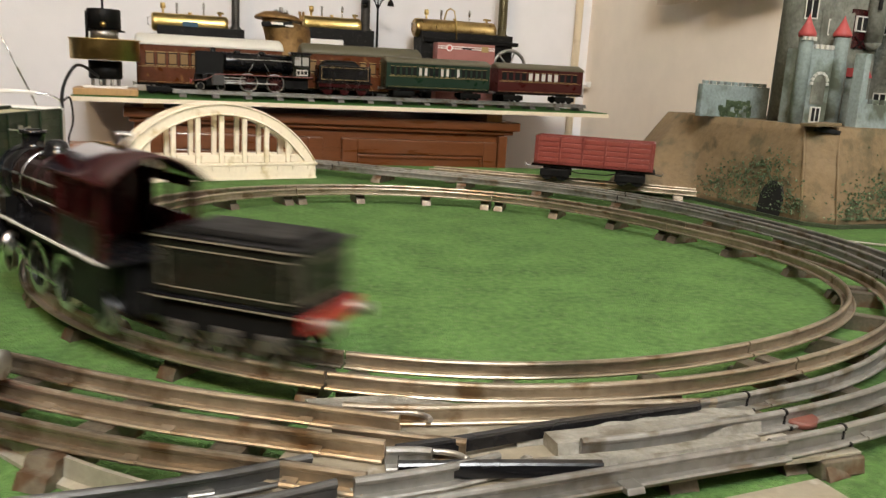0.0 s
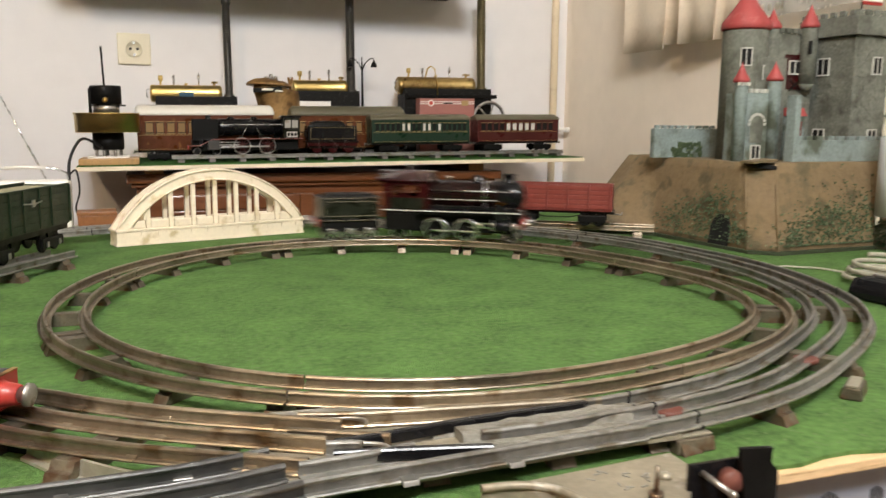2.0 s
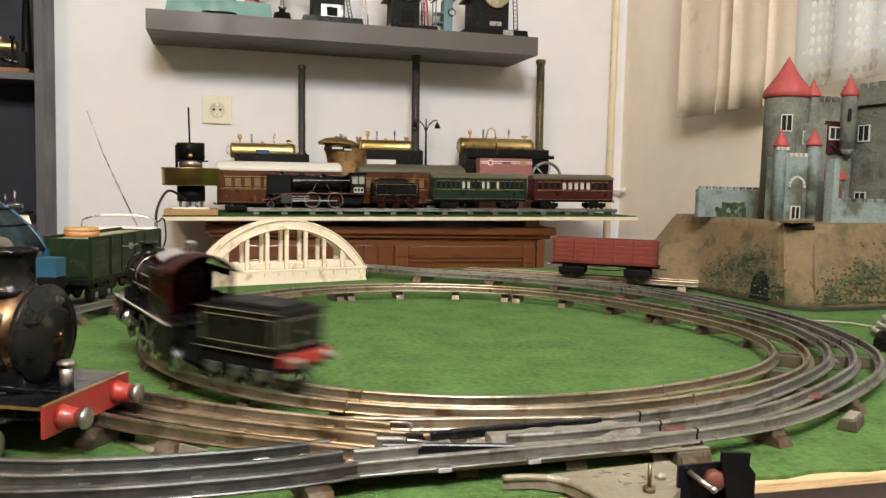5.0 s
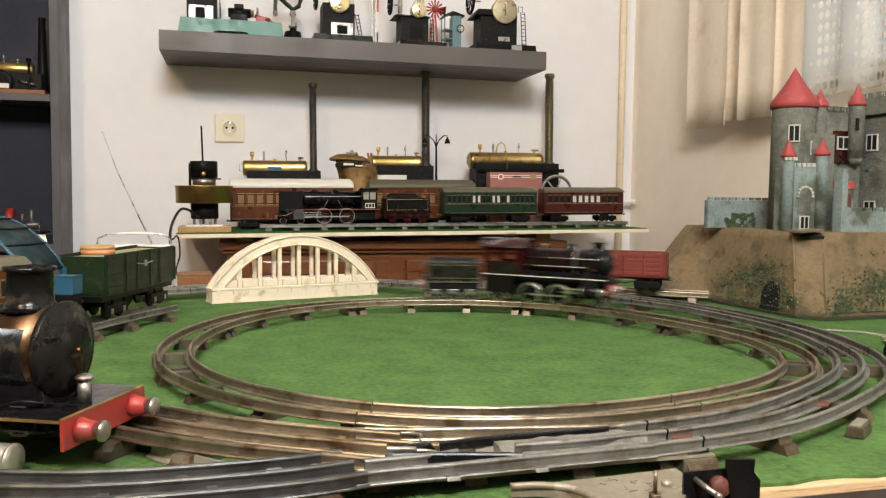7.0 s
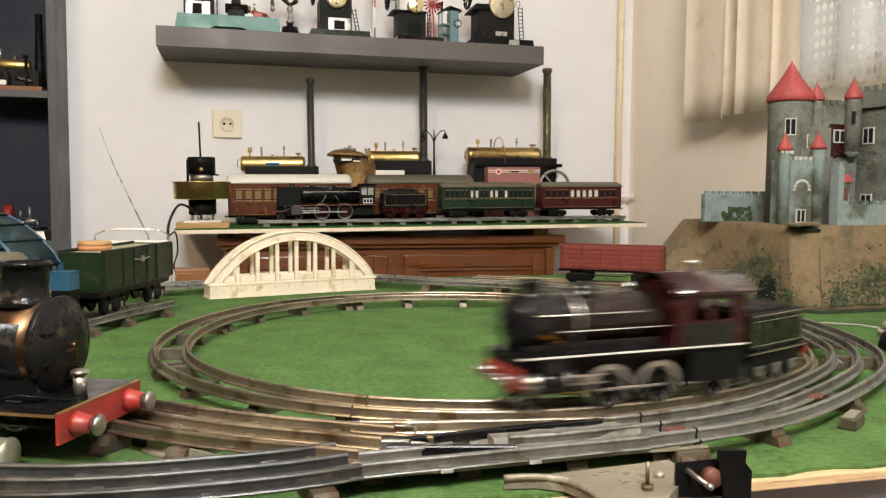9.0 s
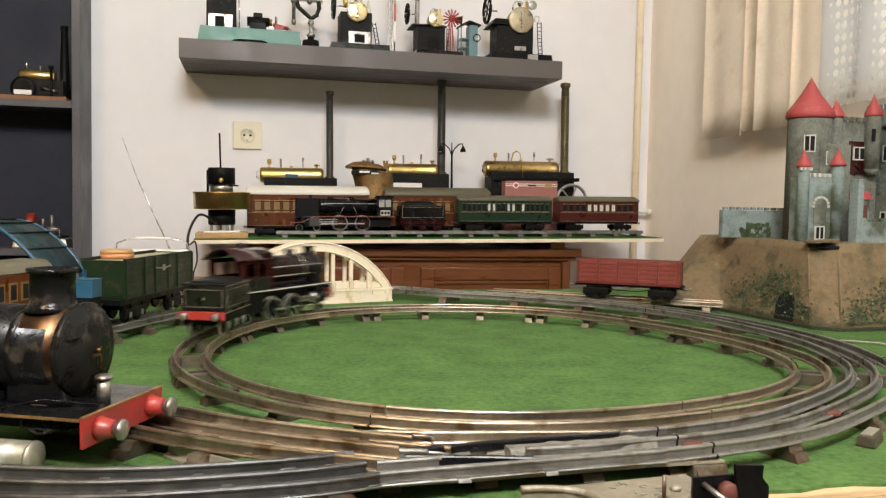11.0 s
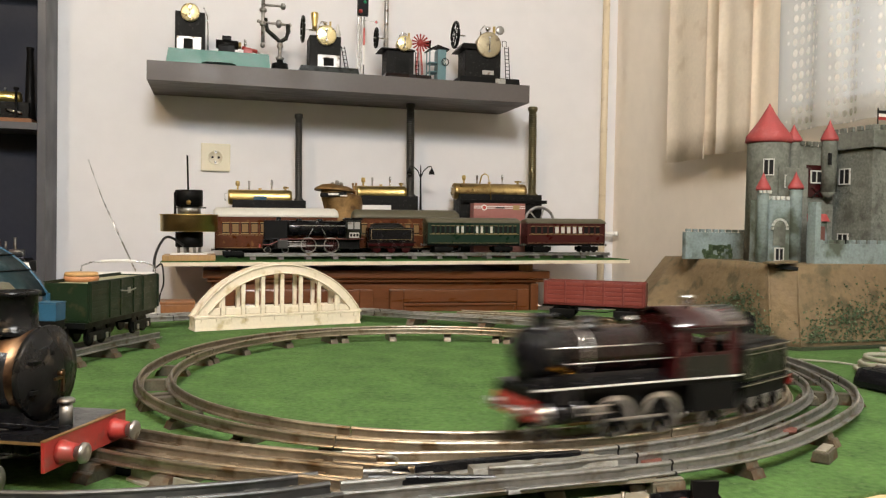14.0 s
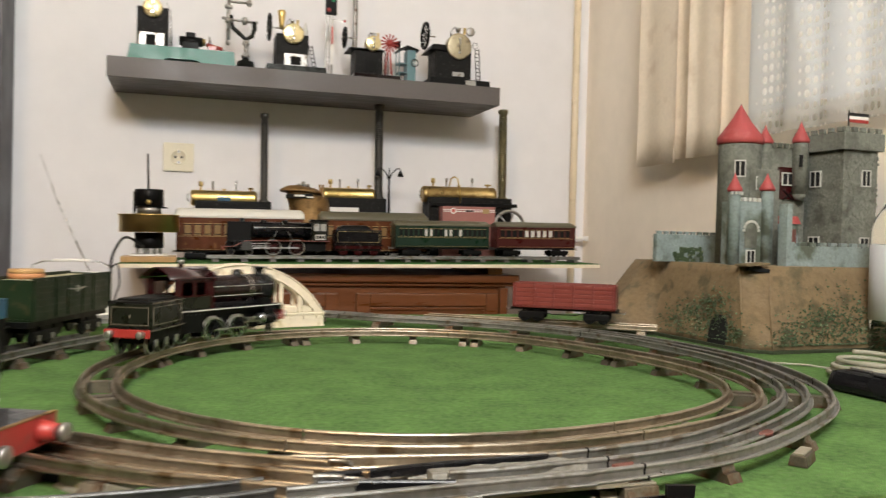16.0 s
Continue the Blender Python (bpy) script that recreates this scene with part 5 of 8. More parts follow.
        for i in range(8):
            x = L * (0.0975 + 0.115 * i)
            P("baluster_panel", M["cream"], br, lambda b: bx(b, x - 0.0130, x + 0.0130, y0 + 0.0008, y0 + D - 0.0008, Z, Z + 0.0120, 0.0022))
        for x, w in ((L * 0.0975, 0.013), (L * 0.9025, 0.013)):
            P("spandrel", M["cream"], br, lambda b: [bx(b, x + d * w - 0.0022, x + d * w + 0.0022, y0 + 0.001, y0 + D - 0.001, Z + 0.012, max(top(x + d * w, R - 0.0165), Z + 0.013) + 0.002, 0.0006) for d in (-1, 1)])
    for i in range(12):
        x = L * (0.04 + 0.92 * i / 11)
        P("stud", M["cream"], br, lambda b: bx(b, x - 0.0025, x + 0.0025, -0.0018, 0.0, 0.014, 0.0206, 0.0004))


def wagon_wheels(th, xs, z=0.010, g=0.0165, mt="soot"):
    for x in xs:
        for s in (-1, 1):
            P("wheel", M[mt], th, lambda b: lathe(b, (x, s * g - 0.002, z), (0, 1, 0), ((0, z * 0.9), (0.0008, z), (0.003, z), (0.0032, z * 0.7), (0.004, z * 0.3)), 16))


def red_wagon():
    w = thing("open_wagon", pose(0.266, 1.358, RAIL_TOP, 0, 0, -10.5), "red tinplate open goods wagon with ribbed sides on bogies", "toy wagon")
    L, W = 0.172, 0.052
    P("body", M["wagon_red"], w, lambda b: ([bx(b, -L / 2, L / 2, s * W / 2 - 0.0007, s * W / 2 + 0.0007, 0.027, 0.066, 0.0004) for s in (-1, 1)], [bx(b, s * L / 2 - 0.0007, s * L / 2 + 0.0007, -W / 2 + 0.0008, W / 2 - 0.0008, 0.027, 0.066, 0.0004) for s in (-1, 1)], bx(b, -L / 2, L / 2, -W / 2, W / 2, 0.0245, 0.0269)))
    for k in range(5):
        P("plank", M["wagon_ridge"], w, lambda b: bx(b, -L / 2 + 0.002, L / 2 - 0.002, -W / 2 - 0.0016, -W / 2 - 0.0008, 0.0285 + k * 0.0075, 0.0340 + k * 0.0075, 0.0003))
    for k in range(6):
        x = -L / 2 + 0.004 + k * (L - 0.008) / 5
        P("stanchion", M["wagon_red"], w, lambda b: bx(b, x - 0.0016, x + 0.0016, -W / 2 - 0.0030, -W / 2 - 0.0016, 0.027, 0.0665, 0.0003))
    P("frame", M["soot"], w, lambda b: (bx(b, -L / 2 - 0.004, L / 2 + 0.004, -0.022, 0.022, 0.0205, 0.0244, 0.0006), tube(b, [(-0.05, -0.02, 0.0205), (-0.02, -0.02, 0.014), (0.02, -0.02, 0.014), (0.05, -0.02, 0.0205)], 0.0009, 6)))
    for x in (-0.055, 0.055):
        P("bogie", M["soot"], w, lambda b: (bx(b, x - 0.022, x + 0.022, -0.0205, -0.0185, 0.006, 0.017, 0.001), bx(b, x - 0.022, x + 0.022, 0.0185, 0.0205, 0.006, 0.017, 0.001), bx(b, x - 0.006, x + 0.006, -0.018, 0.018, 0.012, 0.0204)))
    wagon_wheels(w, (-0.066, -0.044, 0.044, 0.066))
    for s in (-1, 1):
        P("coupling", M["steel_dull"], w, lambda b: tube(b, [(s * (L / 2 + 0.003), 0, 0.019), (s * (L / 2 + 0.014), 0, 0.018), (s * (L / 2 + 0.016), 0, 0.022)], 0.0012, 6))


def green_wagon():
    w = thing("open_wagon", pose(-0.404, 0.938, 0.018, 0, 0, 94), "dark green open goods wagon with planked sides, loaded", "toy wagon")
    L, W = 0.200, 0.056
    P("body", M["wagon_green"], w, lambda b: ([bx(b, -L / 2, L / 2, s * W / 2 - 0.0008, s * W / 2 + 0.0008, 0.034, 0.080, 0.0004) for s in (-1, 1)], [bx(b, s * L / 2 - 0.0008, s * L / 2 + 0.0008, -W / 2 + 0.001, W / 2 - 0.001, 0.034, 0.080, 0.0004) for s in (-1, 1)], bx(b, -L / 2, L / 2, -W / 2, W / 2, 0.0315, 0.0339)))
    for k in range(6):
        for x0, x1 in ((-0.097, -0.052), (-0.047, -0.022), (-0.016, 0.016), (0.022, 0.047), (0.052, 0.097)):
            P("plank", M["wagon_green"], w, lambda b: bx(b, x0, x1, -W / 2 - 0.0016, -W / 2 - 0.0009, 0.0355 + k * 0.0074, 0.0417 + k * 0.0074, 0.0004))
    for x in (-0.099, -0.0495, -0.019, 0.019, 0.0495, 0.099):
        P("stanchion", M["wagon_green"], w, lambda b: bx(b, x - 0.0018, x + 0.0018, -W / 2 - 0.0032, -W / 2 - 0.0016, 0.0335, 0.0805, 0.0004))
    P("top_rim", M["wagon_green"], w, lambda b: [bx(b, -L / 2 - 0.001, L / 2 + 0.001, s * W / 2 - 0.0018, s * W / 2 + 0.0018, 0.0801, 0.0822, 0.0005) for s in (-1, 1)])
    P("door_bolt", M["steel_dull"], w, lambda b: (tube(b, [(-0.022, -W / 2 - 0.0035, 0.066), (0.0, -W / 2 - 0.0045, 0.064), (0.022, -W / 2 - 0.0035, 0.066)], 0.001, 6), bx(b, -0.004, 0.004, -W / 2 - 0.005, -W / 2 - 0.0033, 0.061, 0.069, 0.0005)))
    P("load", M["wood_load"], w, lambda b: bx(b, -L / 2 + 0.002, L / 2 - 0.002, -W / 2 + 0.002, W / 2 - 0.002, 0.034, 0.0785, 0.002))
    P("frame", M["soot"], w, lambda b: bx(b, -L / 2 - 0.003, L / 2 + 0.003, -0.024, 0.024, 0.024, 0.0314, 0.0008))
    for x in (-0.062, 0.062):
        P("bogie", M["soot"], w, lambda b: ([bx(b, x - 0.028, x + 0.028, s * 0.0225 - 0.0012, s * 0.0225 + 0.0012, 0.006, 0.0185, 0.0012) for s in (-1, 1)], bx(b, x - 0.006, x + 0.006, -0.020, 0.020, 0.014, 0.0239)))
        [P("axle_box", M["steel_dull"], w, lambda b: bx(b, x + d - 0.003, x + d + 0.003, -0.0252, -0.0238, 0.007, 0.014, 0.0008)) for d in (-0.016, 0.016)]
    wagon_wheels(w, (-0.078, -0.046, 0.046, 0.078), 0.0125)
    P("coupling", M["steel_dull"], w, lambda b: [tube(b, [(s * 0.102, 0, 0.026), (s * 0.116, 0, 0.025), (s * 0.118, 0, 0.030)], 0.0014, 6) for s in (-1, 1)])
    bowl = thing("wooden_bowl", pose(-0.413, 0.895, 0.018 + 0.0787), "small turned orange-brown wooden bowl on the wagon load", "bowl")
    P("body", M["terracotta"], bowl, lambda b: lathe(b, (0, 0, 0), (0, 0, 1), ((0, 0.0205), (0.003, 0.0212), (0.0065, 0.0210)), 28))
    P("band", M["wood_pale"], bowl, lambda b: lathe(b, (0, 0, 0.0066), (0, 0, 1), ((0, 0.0208), (0.0045, 0.0200), (0.005, 0.0185), (0.0052, 0.0)), 28))


def parked_engine():
    """Large black engine with a copper boiler and red buffer beam, front towards +x."""
    e = thing("parked_locomotive", pose(-0.114, 0.413, RAIL_TOP - 0.001, 0, 0, -1), "large black toy locomotive with copper-banded boiler and red buffer beam", "locomotive")
    e.scale = (0.86, 0.86, 0.86)
    zb, rb, fx = 0.0625, 0.0345, 0.019
    P("boiler", M["copper"], e, lambda b: lathe(b, (-0.30 + fx, 0, zb), (1, 0, 0), ((0, rb * 0.95), (0.205, rb * 0.95), (0.2055, rb * 0.93)), 36))
    P("lagging", M["worn_black"], e, lambda b: lathe(b, (-0.30 + fx, 0, zb - 0.0012), (1, 0, 0), ((0, rb * 1.0), (0.235, rb * 1.0), (0.236, rb * 0.9)), 36))
    P("boiler_band", M["worn_black"], e, lambda b: lathe(b, (-0.097 + fx, 0, zb), (1, 0, 0), ((0, rb * 0.97), (0.001, rb * 1.02), (0.006, rb * 1.02), (0.007, rb * 0.97)), 36))
    P("smokebox_wrapper", M["copper"], e, lambda b: lathe(b, (-0.0895 + fx, 0, zb), (1, 0, 0), ((0, rb * 0.98), (0.032, rb * 0.98), (0.0322, rb * 0.9)), 36))
    sm = P("smokebox", M["worn_black"], e, lambda b: lathe(b, (-0.0575 + fx, 0, zb), (1, 0, 0), ((0, rb * 0.98), (0.0015, rb * 1.05), (0.0055, rb * 1.07), (0.0075, rb * 1.03), (0.008, rb * 0.90), (0.011, rb * 0.80), (0.014, rb * 0.55), (0.015, 0)), 36))
    P("rim_wear", M["worn_black"], sm, lambda b: lathe(b, (-0.0523 + fx, 0, zb), (1, 0, 0), ((0, rb * 1.055), (0.0008, rb * 1.072), (0.0016, rb * 1.055)), 36))
    P("door_handle", M["copper"], sm, lambda b: (cy(b, (-0.043 + fx, 0, zb), (-0.038 + fx, 0, zb), 0.002, seg=8), bx(b, -0.040 + fx, -0.038 + fx, -0.001, 0.001, zb - 0.014, zb + 0.003), bx(b, -0.040 + fx, -0.038 + fx, -0.010, 0.001, zb - 0.004, zb - 0.002)))
    for d in (-0.011, 0.011):
        P("hinge", M["soot"], sm, lambda b: bx(b, -0.050 + fx, -0.0445 + fx, -0.028, -0.004, zb + d - 0.0015, zb + d + 0.0015, 0.0005))
    P("chimney", M["worn_black"], e, lambda b: lathe(b, (-0.080 + fx, 0, zb + rb * 0.86), (0, 0, 1), ((0, 0.023), (0.004, 0.0185), (0.008, 0.0168), (0.029, 0.0165), (0.030, 0.0190), (0.033, 0.0190), (0.033, 0.0148), (0.020, 0.013)), 30))
    P("dome", M["black"], e, lambda b: lathe(b, (-0.19, 0, zb + rb * 0.86), (0, 0, 1), ((0, 0.020), (0.006, 0.016), (0.018, 0.0145), (0.026, 0.008), (0.027, 0)), 24))
    P("smokebox_saddle", M["black"], e, lambda b: bx(b, -0.075, -0.032, -0.026, 0.026, 0.0231, 0.046, 0.002, (0.8, 1)))
    P("footplate", M["black"], e, lambda b: (bx(b, -0.32, -0.0025, -0.052, 0.056, 0.0197, 0.0230, 0.0008), bx(b, -0.084, -0.045, -0.024, 0.024, 0.0231, 0.045, 0.002), bx(b, -0.30, -0.09, -0.02, 0.02, 0.0231, 0.045, 0.002)))
    P("edge_lining", M["hood"], e, lambda b: [bx(b, -0.32, -0.0025, s * 0.054 + 0.002 - 0.0004, s * 0.054 + 0.002 + 0.0004, 0.0203, 0.0225) for s in (-1, 1)])
    P("splasher", M["black"], e, lambda b: [bx(b, -0.125, -0.085, s * 0.036 - 0.004, s * 0.036 + 0.004, 0.0231, 0.052, 0.0008, (0.7, 0.4)) for s in (-1, 1)])
    P("frame", M["worn_black"], e, lambda b: ([bx(b, -0.32, -0.004, s * 0.020 - 0.002, s * 0.020 + 0.002, 0.004, 0.0196, 0.001) for s in (-1, 1)], bx(b, -0.06, -0.02, -0.040, 0.040, 0.008, 0.0196, 0.002)))
    P("brace", M["black"], e, lambda b: tube(b, [(-0.075, -0.046, 0.0238), (-0.045, -0.034, 0.0300), (-0.012, -0.016, 0.0238)], 0.0007, 5))
    for s in (-1, 1):
        P("cylinder", M["tinplate"], e, lambda b: (cy(b, (-0.11, s * 0.047, -0.0095), (-0.044, s * 0.047, -0.0095), 0.0115, seg=24), lathe(b, (-0.044, s * 0.047, -0.0095), (1, 0, 0), ((0, 0.012), (0.002, 0.012), (0.004, 0.009), (0.0045, 0)), 24)), "dull tinned cylinder with a rounded cover")
        P("lamp_iron", M["steel_dull"], e, lambda b: (cy(b, (-0.017, s * 0.0, 0.0231), (-0.017, s * 0.0, 0.040), 0.0052, 0.0048, seg=16), lathe(b, (-0.017, 0, 0.040), (0, 0, 1), ((0, 0.0068), (0.002, 0.0068), (0.0035, 0.005), (0.004, 0)), 16))) if s == 1 else None
    beam = P("buffer_beam", M["red"], e, lambda b: bx(b, -0.0024, 0.0006, -0.052, 0.056, 0.0005, 0.0227, 0.0006))
    P("beam_edge", M["hood"], beam, lambda b: bx(b, -0.0026, 0.0010, -0.0522, 0.0562, 0.0228, 0.0237))
    for s in (-1, 1):
        bu = P("buffer", M["red"], beam, lambda b: lathe(b, (0.0008, s * 0.035 + 0.002, 0.0115), (1, 0, 0), ((0, 0.0092), (0.003, 0.0082), (0.012, 0.0066), (0.0125, 0.005)), 20), "red turned buffer stock")
        P("buffer_head", M["steel_dull"], bu, lambda b: lathe(b, (0.0135, s * 0.035 + 0.002, 0.0115), (1, 0, 0), ((0, 0.005), (0.004, 0.005), (0.0045, 0.0078), (0.007, 0.0076), (0.008, 0.005), (0.0082, 0)), 20))
    for x, r in ((-0.055, 0.0125), (-0.15, 0.024), (-0.23, 0.024)):
        for s in (-1, 1):
            wheel_part(e, x, s * 0.0225, r, r, 0.006, 10, "wheel")
    P("cab", M["black"], e, lambda b: ([bx(b, -0.315, -0.262, s * 0.043 - 0.0008, s * 0.043 + 0.0008, 0.0231, 0.115, 0.0005) for s in (-1, 1)], bx(b, -0.2625, -0.261, -0.042, 0.042, 0.0231, 0.115), bx(b, -0.325, -0.25, -0.046, 0.046, 0.1151, 0.118, 0.001)))


def left_siding_things():
    # coach and teal arch behind the parked engine
    co = thing("toy_coach", pose(-0.402, 0.655, 0.018, 0, 0, 90), "brown tinplate passenger coach with printed yellow windows", "toy coach")
    P("body", M["coach_brown"], co, lambda b: bx(b, -0.09, 0.060, -0.027, 0.027, 0.028, 0.078, 0.001))
    P("lower_panel", M["coach_red"], co, lambda b: bx(b, -0.0905, 0.0605, -0.0275, 0.0275, 0.0285, 0.045))
    P("roof", M["roof_grey"], co, lambda b: bx(b, -0.092, 0.062, -0.029, 0.029, 0.0782, 0.090, 0.005, (0.98, 0.6)))
    for i in range(8):
        x = -0.080 + 0.018 * i
        wi = P("window", M["yellow"], co, lambda b: bx(b, x - 0.006, x + 0.006, -0.0280, -0.0271, 0.051, 0.070))
        P("pane", M["void"], wi, lambda b: bx(b, x - 0.004, x + 0.004, -0.0284, -0.0281, 0.053, 0.068))
    P("frame", M["soot"], co, lambda b: bx(b, -0.09, 0.06, -0.022, 0.022, 0.013, 0.0279, 0.001))
    wagon_wheels(co, (-0.07, -0.045, 0.02, 0.045), 0.0115)
    ar = thing("tin_canopy", pose(-0.506, 0.79, 0, 0, 0, -4), "dark teal tin canopy with a curved glazed roof", "toy canopy")

    def arc(i, n=16):
        return -0.095 + 0.19 * i / n, 0.085 + 0.060 * math.sin(math.pi * i / n) ** 0.8

    def shell(b):
        sweep(b, [(x, 0, z) for x, z in (arc(i) for i in range(17))], ((-0.032, -0.001), (0.032, -0.001), (0.032, 0.001), (-0.032, 0.001)), False, True)
    P("roof", M["teal_glass"], ar, shell)
    for i in (0, 2, 4, 6, 8, 10, 12, 14, 16):
        x, z = arc(i)
        P("rib", M["soot"], ar, lambda b: tube(b, [(x, -0.034, z + 0.0018), (x, 0.034, z + 0.0018)], 0.0012, 6))
    for y in (-0.033, 0.033):
        P("edge", M["blue"], ar, lambda b: tube(b, [(x, y, z) for x, z in (arc(i) for i in range(17))], 0.0022, 6))
        for x in (-0.094, 0.094):
            P("post", M["blue"], ar, lambda b: bx(b, x - 0.003, x + 0.003, y - 0.003, y + 0.003, 0.0005, 0.087))
    bb = thing("tin_box", pose(-0.388, 0.792, 0.018, 0, 0, 94), "small blue tin wagon box in front of the green wagon", "tin box")
    P("body", M["blue"], bb, lambda b: bx(b, -0.011, 0.011, -0.012, 0.012, 0.040, 0.060, 0.001))
    P("lid", M["blue"], bb, lambda b: bx(b, -0.0115, 0.0115, -0.0125, 0.0125, 0.0601, 0.0618, 0.0006))
    P("chassis", M["soot"], bb, lambda b: bx(b, -0.011, 0.011, -0.011, 0.011, 0.0005, 0.0399, 0.001))

    ra = thing("portable_radio", ROOM @ pose(-1.258, -0.43, 0), "white portable radio with a raised aerial and carrying handle", "radio")
    P("body", M["white"], ra, lambda b: bx(b, -0.068, 0.066, -0.02, 0.02, 0.0005, 0.083, 0.008))
    P("handle", M["steel"], ra, lambda b: tube(b, [(-0.064, 0, 0.080), (-0.062, 0, 0.094), (-0.045, 0, 0.101), (0.0, 0, 0.103), (0.045, 0, 0.101), (0.060, 0, 0.094), (0.063, 0, 0.080)], 0.0016, 8))
    P("grip", M["white"], ra, lambda b: tube(b, [(-0.03, 0, 0.1025), (0.0, 0, 0.1035), (0.03, 0, 0.1025)], 0.0028, 8))
    P("grille", M["soot"], ra, lambda b: bx(b, -0.055, 0.01, -0.0215, -0.0205, 0.012, 0.060, 0.0006))
    P("aerial", M["steel"], ra, lambda b: (cy(b, (0.028, 0.012, 0.083), (-0.030, 0.012, 0.215), 0.0014, 0.0010, seg=8), cy(b, (-0.030, 0.012, 0.215), (-0.053, 0.012, 0.282), 0.0006, seg=6), lathe(b, (-0.053, 0.012, 0.282), (-0.3, 0, 1), ((0, 0.0012), (0.003, 0.0016), (0.004, 0)), 8)))
    bo = thing("wooden_box", ROOM @ pose(-1.155, -0.405, 0, 0, 0, 4), "small brown wooden box by the radio", "box")
    P("body", M["wood_brown"], bo, lambda b: bx(b, -0.032, 0.028, -0.025, 0.025, 0.0005, 0.022, 0.001))
    P("lid", M["wood_brown"], bo, lambda b: bx(b, -0.033, 0.029, -0.026, 0.026, 0.0222, 0.0285, 0.0012))
    ca = thing("power_cable", Matrix(), "black cable looping down from the brass engine", "cable")
    pts = [ROOM @ Vector(p) for p in ((-1.165, 0.035, 0.12), (-1.19, -0.02, 0.14), (-1.205, -0.06, 0.135), (-1.215, -0.16, 0.10), (-1.207, -0.28, 0.055), (-1.203, -0.34, 0.03), (-1.206, -0.37, 0.004))]
    P("cord", M["rubber"], ca, lambda b: tube(b, smooth_way(pts), 0.0030, 8))
    pts2 = [ROOM @ Vector(p) for p in ((-1.196, -0.40, 0.09), (-1.186, -0.395, 0.095), (-1.183, -0.39, 0.06), (-1.190, -0.39, 0.03), (-1.18, -0.385, 0.004))]
    P("cord", M["rubber"], ca, lambda b: tube(b, smooth_way(pts2), 0.0016, 8))


# ------------------------------------------------------------ toy castle
def castle():
    c = thing("toy_castle", pose(0.535, 1.178, 0, 0, 0, 26), "grey toy castle with red cone roofs on brown rock", "toy castle")

    def base(b):
        bot = [(0.0, 0.03), (0.028, 0.0), (0.37, 0.0), (0.37, 0.40), (-0.055, 0.40), (-0.08, 0.30), (-0.005, 0.235)]
        top = [(0.018, 0.062), (0.052, 0.040), (0.355, 0.040), (0.355, 0.385), (0.045, 0.385), (0.036, 0.345), (0.027, 0.30)]
        n, k = len(bot), 10
        rows = []
        for j in range(k + 1):
            s = j / k
            row = []
            for i in range(n):
                for h in range(12):
                    q = h / 12
                    i2 = (i + 1) % n
                    x = (bot[i][0] * (1 - q) + bot[i2][0] * q) * (1 - s) + (top[i][0] * (1 - q) + top[i2][0] * q) * s
                    y = (bot[i][1] * (1 - q) + bot[i2][1] * q) * (1 - s) + (top[i][1] * (1 - q) + top[i2][1] * q) * s
                    d = 0.0035 * noise.noise(Vector((x * 30, y * 30, s * 5))) * (1 if 0 < j < k else 0.3)
                    row.append(b.verts.new((x + d, y + d, 0.0008 + 0.1265 * s + (0.0015 * noise.noise(Vector((x * 40, y * 40, 3))) if j == k else 0))))
            rows.append(row)
        m = len(rows[0])
        for j in range(k):
            for i in range(m):
                b.faces.new((rows[j][i], rows[j][(i + 1) % m], rows[j + 1][(i + 1) % m], rows[j + 1][i])).smooth = True
        b.faces.new(rows[0][::-1])
        b.faces.new(rows[-1])
    ba = P("rock_base", M["rock"], c, base, "brown painted rock base with green patches")
    P("ground_flange", M["rock_green"], ba, lambda b: extrude_flat(b, [(-0.004, 0.022), (0.024, -0.007), (0.376, -0.007), (0.376, 0.41), (-0.065, 0.41), (-0.098, 0.30), (-0.012, 0.225)], 0.0004, 0.005))

    def tunnel(b):
        # the left face leans by the ratio of its height to its inset
        n = 12
        pts = [(-0.020, 0.0)] + [(-0.020 * math.cos(math.pi * i / n), 0.022 + 0.024 * math.sin(math.pi * i / n)) for i in range(n + 1)] + [(0.020, 0.0)]
        vs = [b.verts.new((0.145 * z - 0.0030, 0.088 + x, z + 0.004)) for x, z in pts]
        ws = [b.verts.new((0.145 * z + 0.004, 0.088 + x, z + 0.004)) for x, z in pts]
        b.faces.new(vs)
        for i in range(len(vs)):
            b.faces.new((vs[i], vs[(i + 1) % len(vs)], ws[(i + 1) % len(vs)], ws[i]))
    P("tunnel_mouth", M["void"], ba, tunnel, "dark arched tunnel mouth")

    def crack(b):
        vs = [b.verts.new(p) for p in ((0.020, 0.050, 0.121), (0.050, 0.034, 0.118), (0.050, 0.033, 0.123), (0.030, 0.044, 0.128))]
        ws = [b.verts.new(v.co + Vector((0.006, 0.008, 0))) for v in vs]
        b.faces.new(vs)
        for i in range(4):
            b.faces.new((vs[i], vs[(i + 1) % 4], ws[(i + 1) % 4], ws[i]))
    P("crack", M["void"], ba, crack, "torn open corner of the base")
    P("torn_flap", M["rock"], ba, lambda b: bx(b, 0.016, 0.060, 0.034, 0.062, 0.1262, 0.1295, 0.0008, turn=Matrix.Rotation(radians(-4), 4, "Y")), "torn bare cardboard flap")
    P("corner_edge", M["rock"], ba, lambda b: [tube(b, [(x0, y0, 0.004), (x1, y1, 0.126)], 0.0016, 6) for x0, y0, x1, y1 in ((0.0285, -0.0005, 0.0525, 0.0395), (-0.001, 0.03, 0.0175, 0.0625))])

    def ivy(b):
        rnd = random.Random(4)
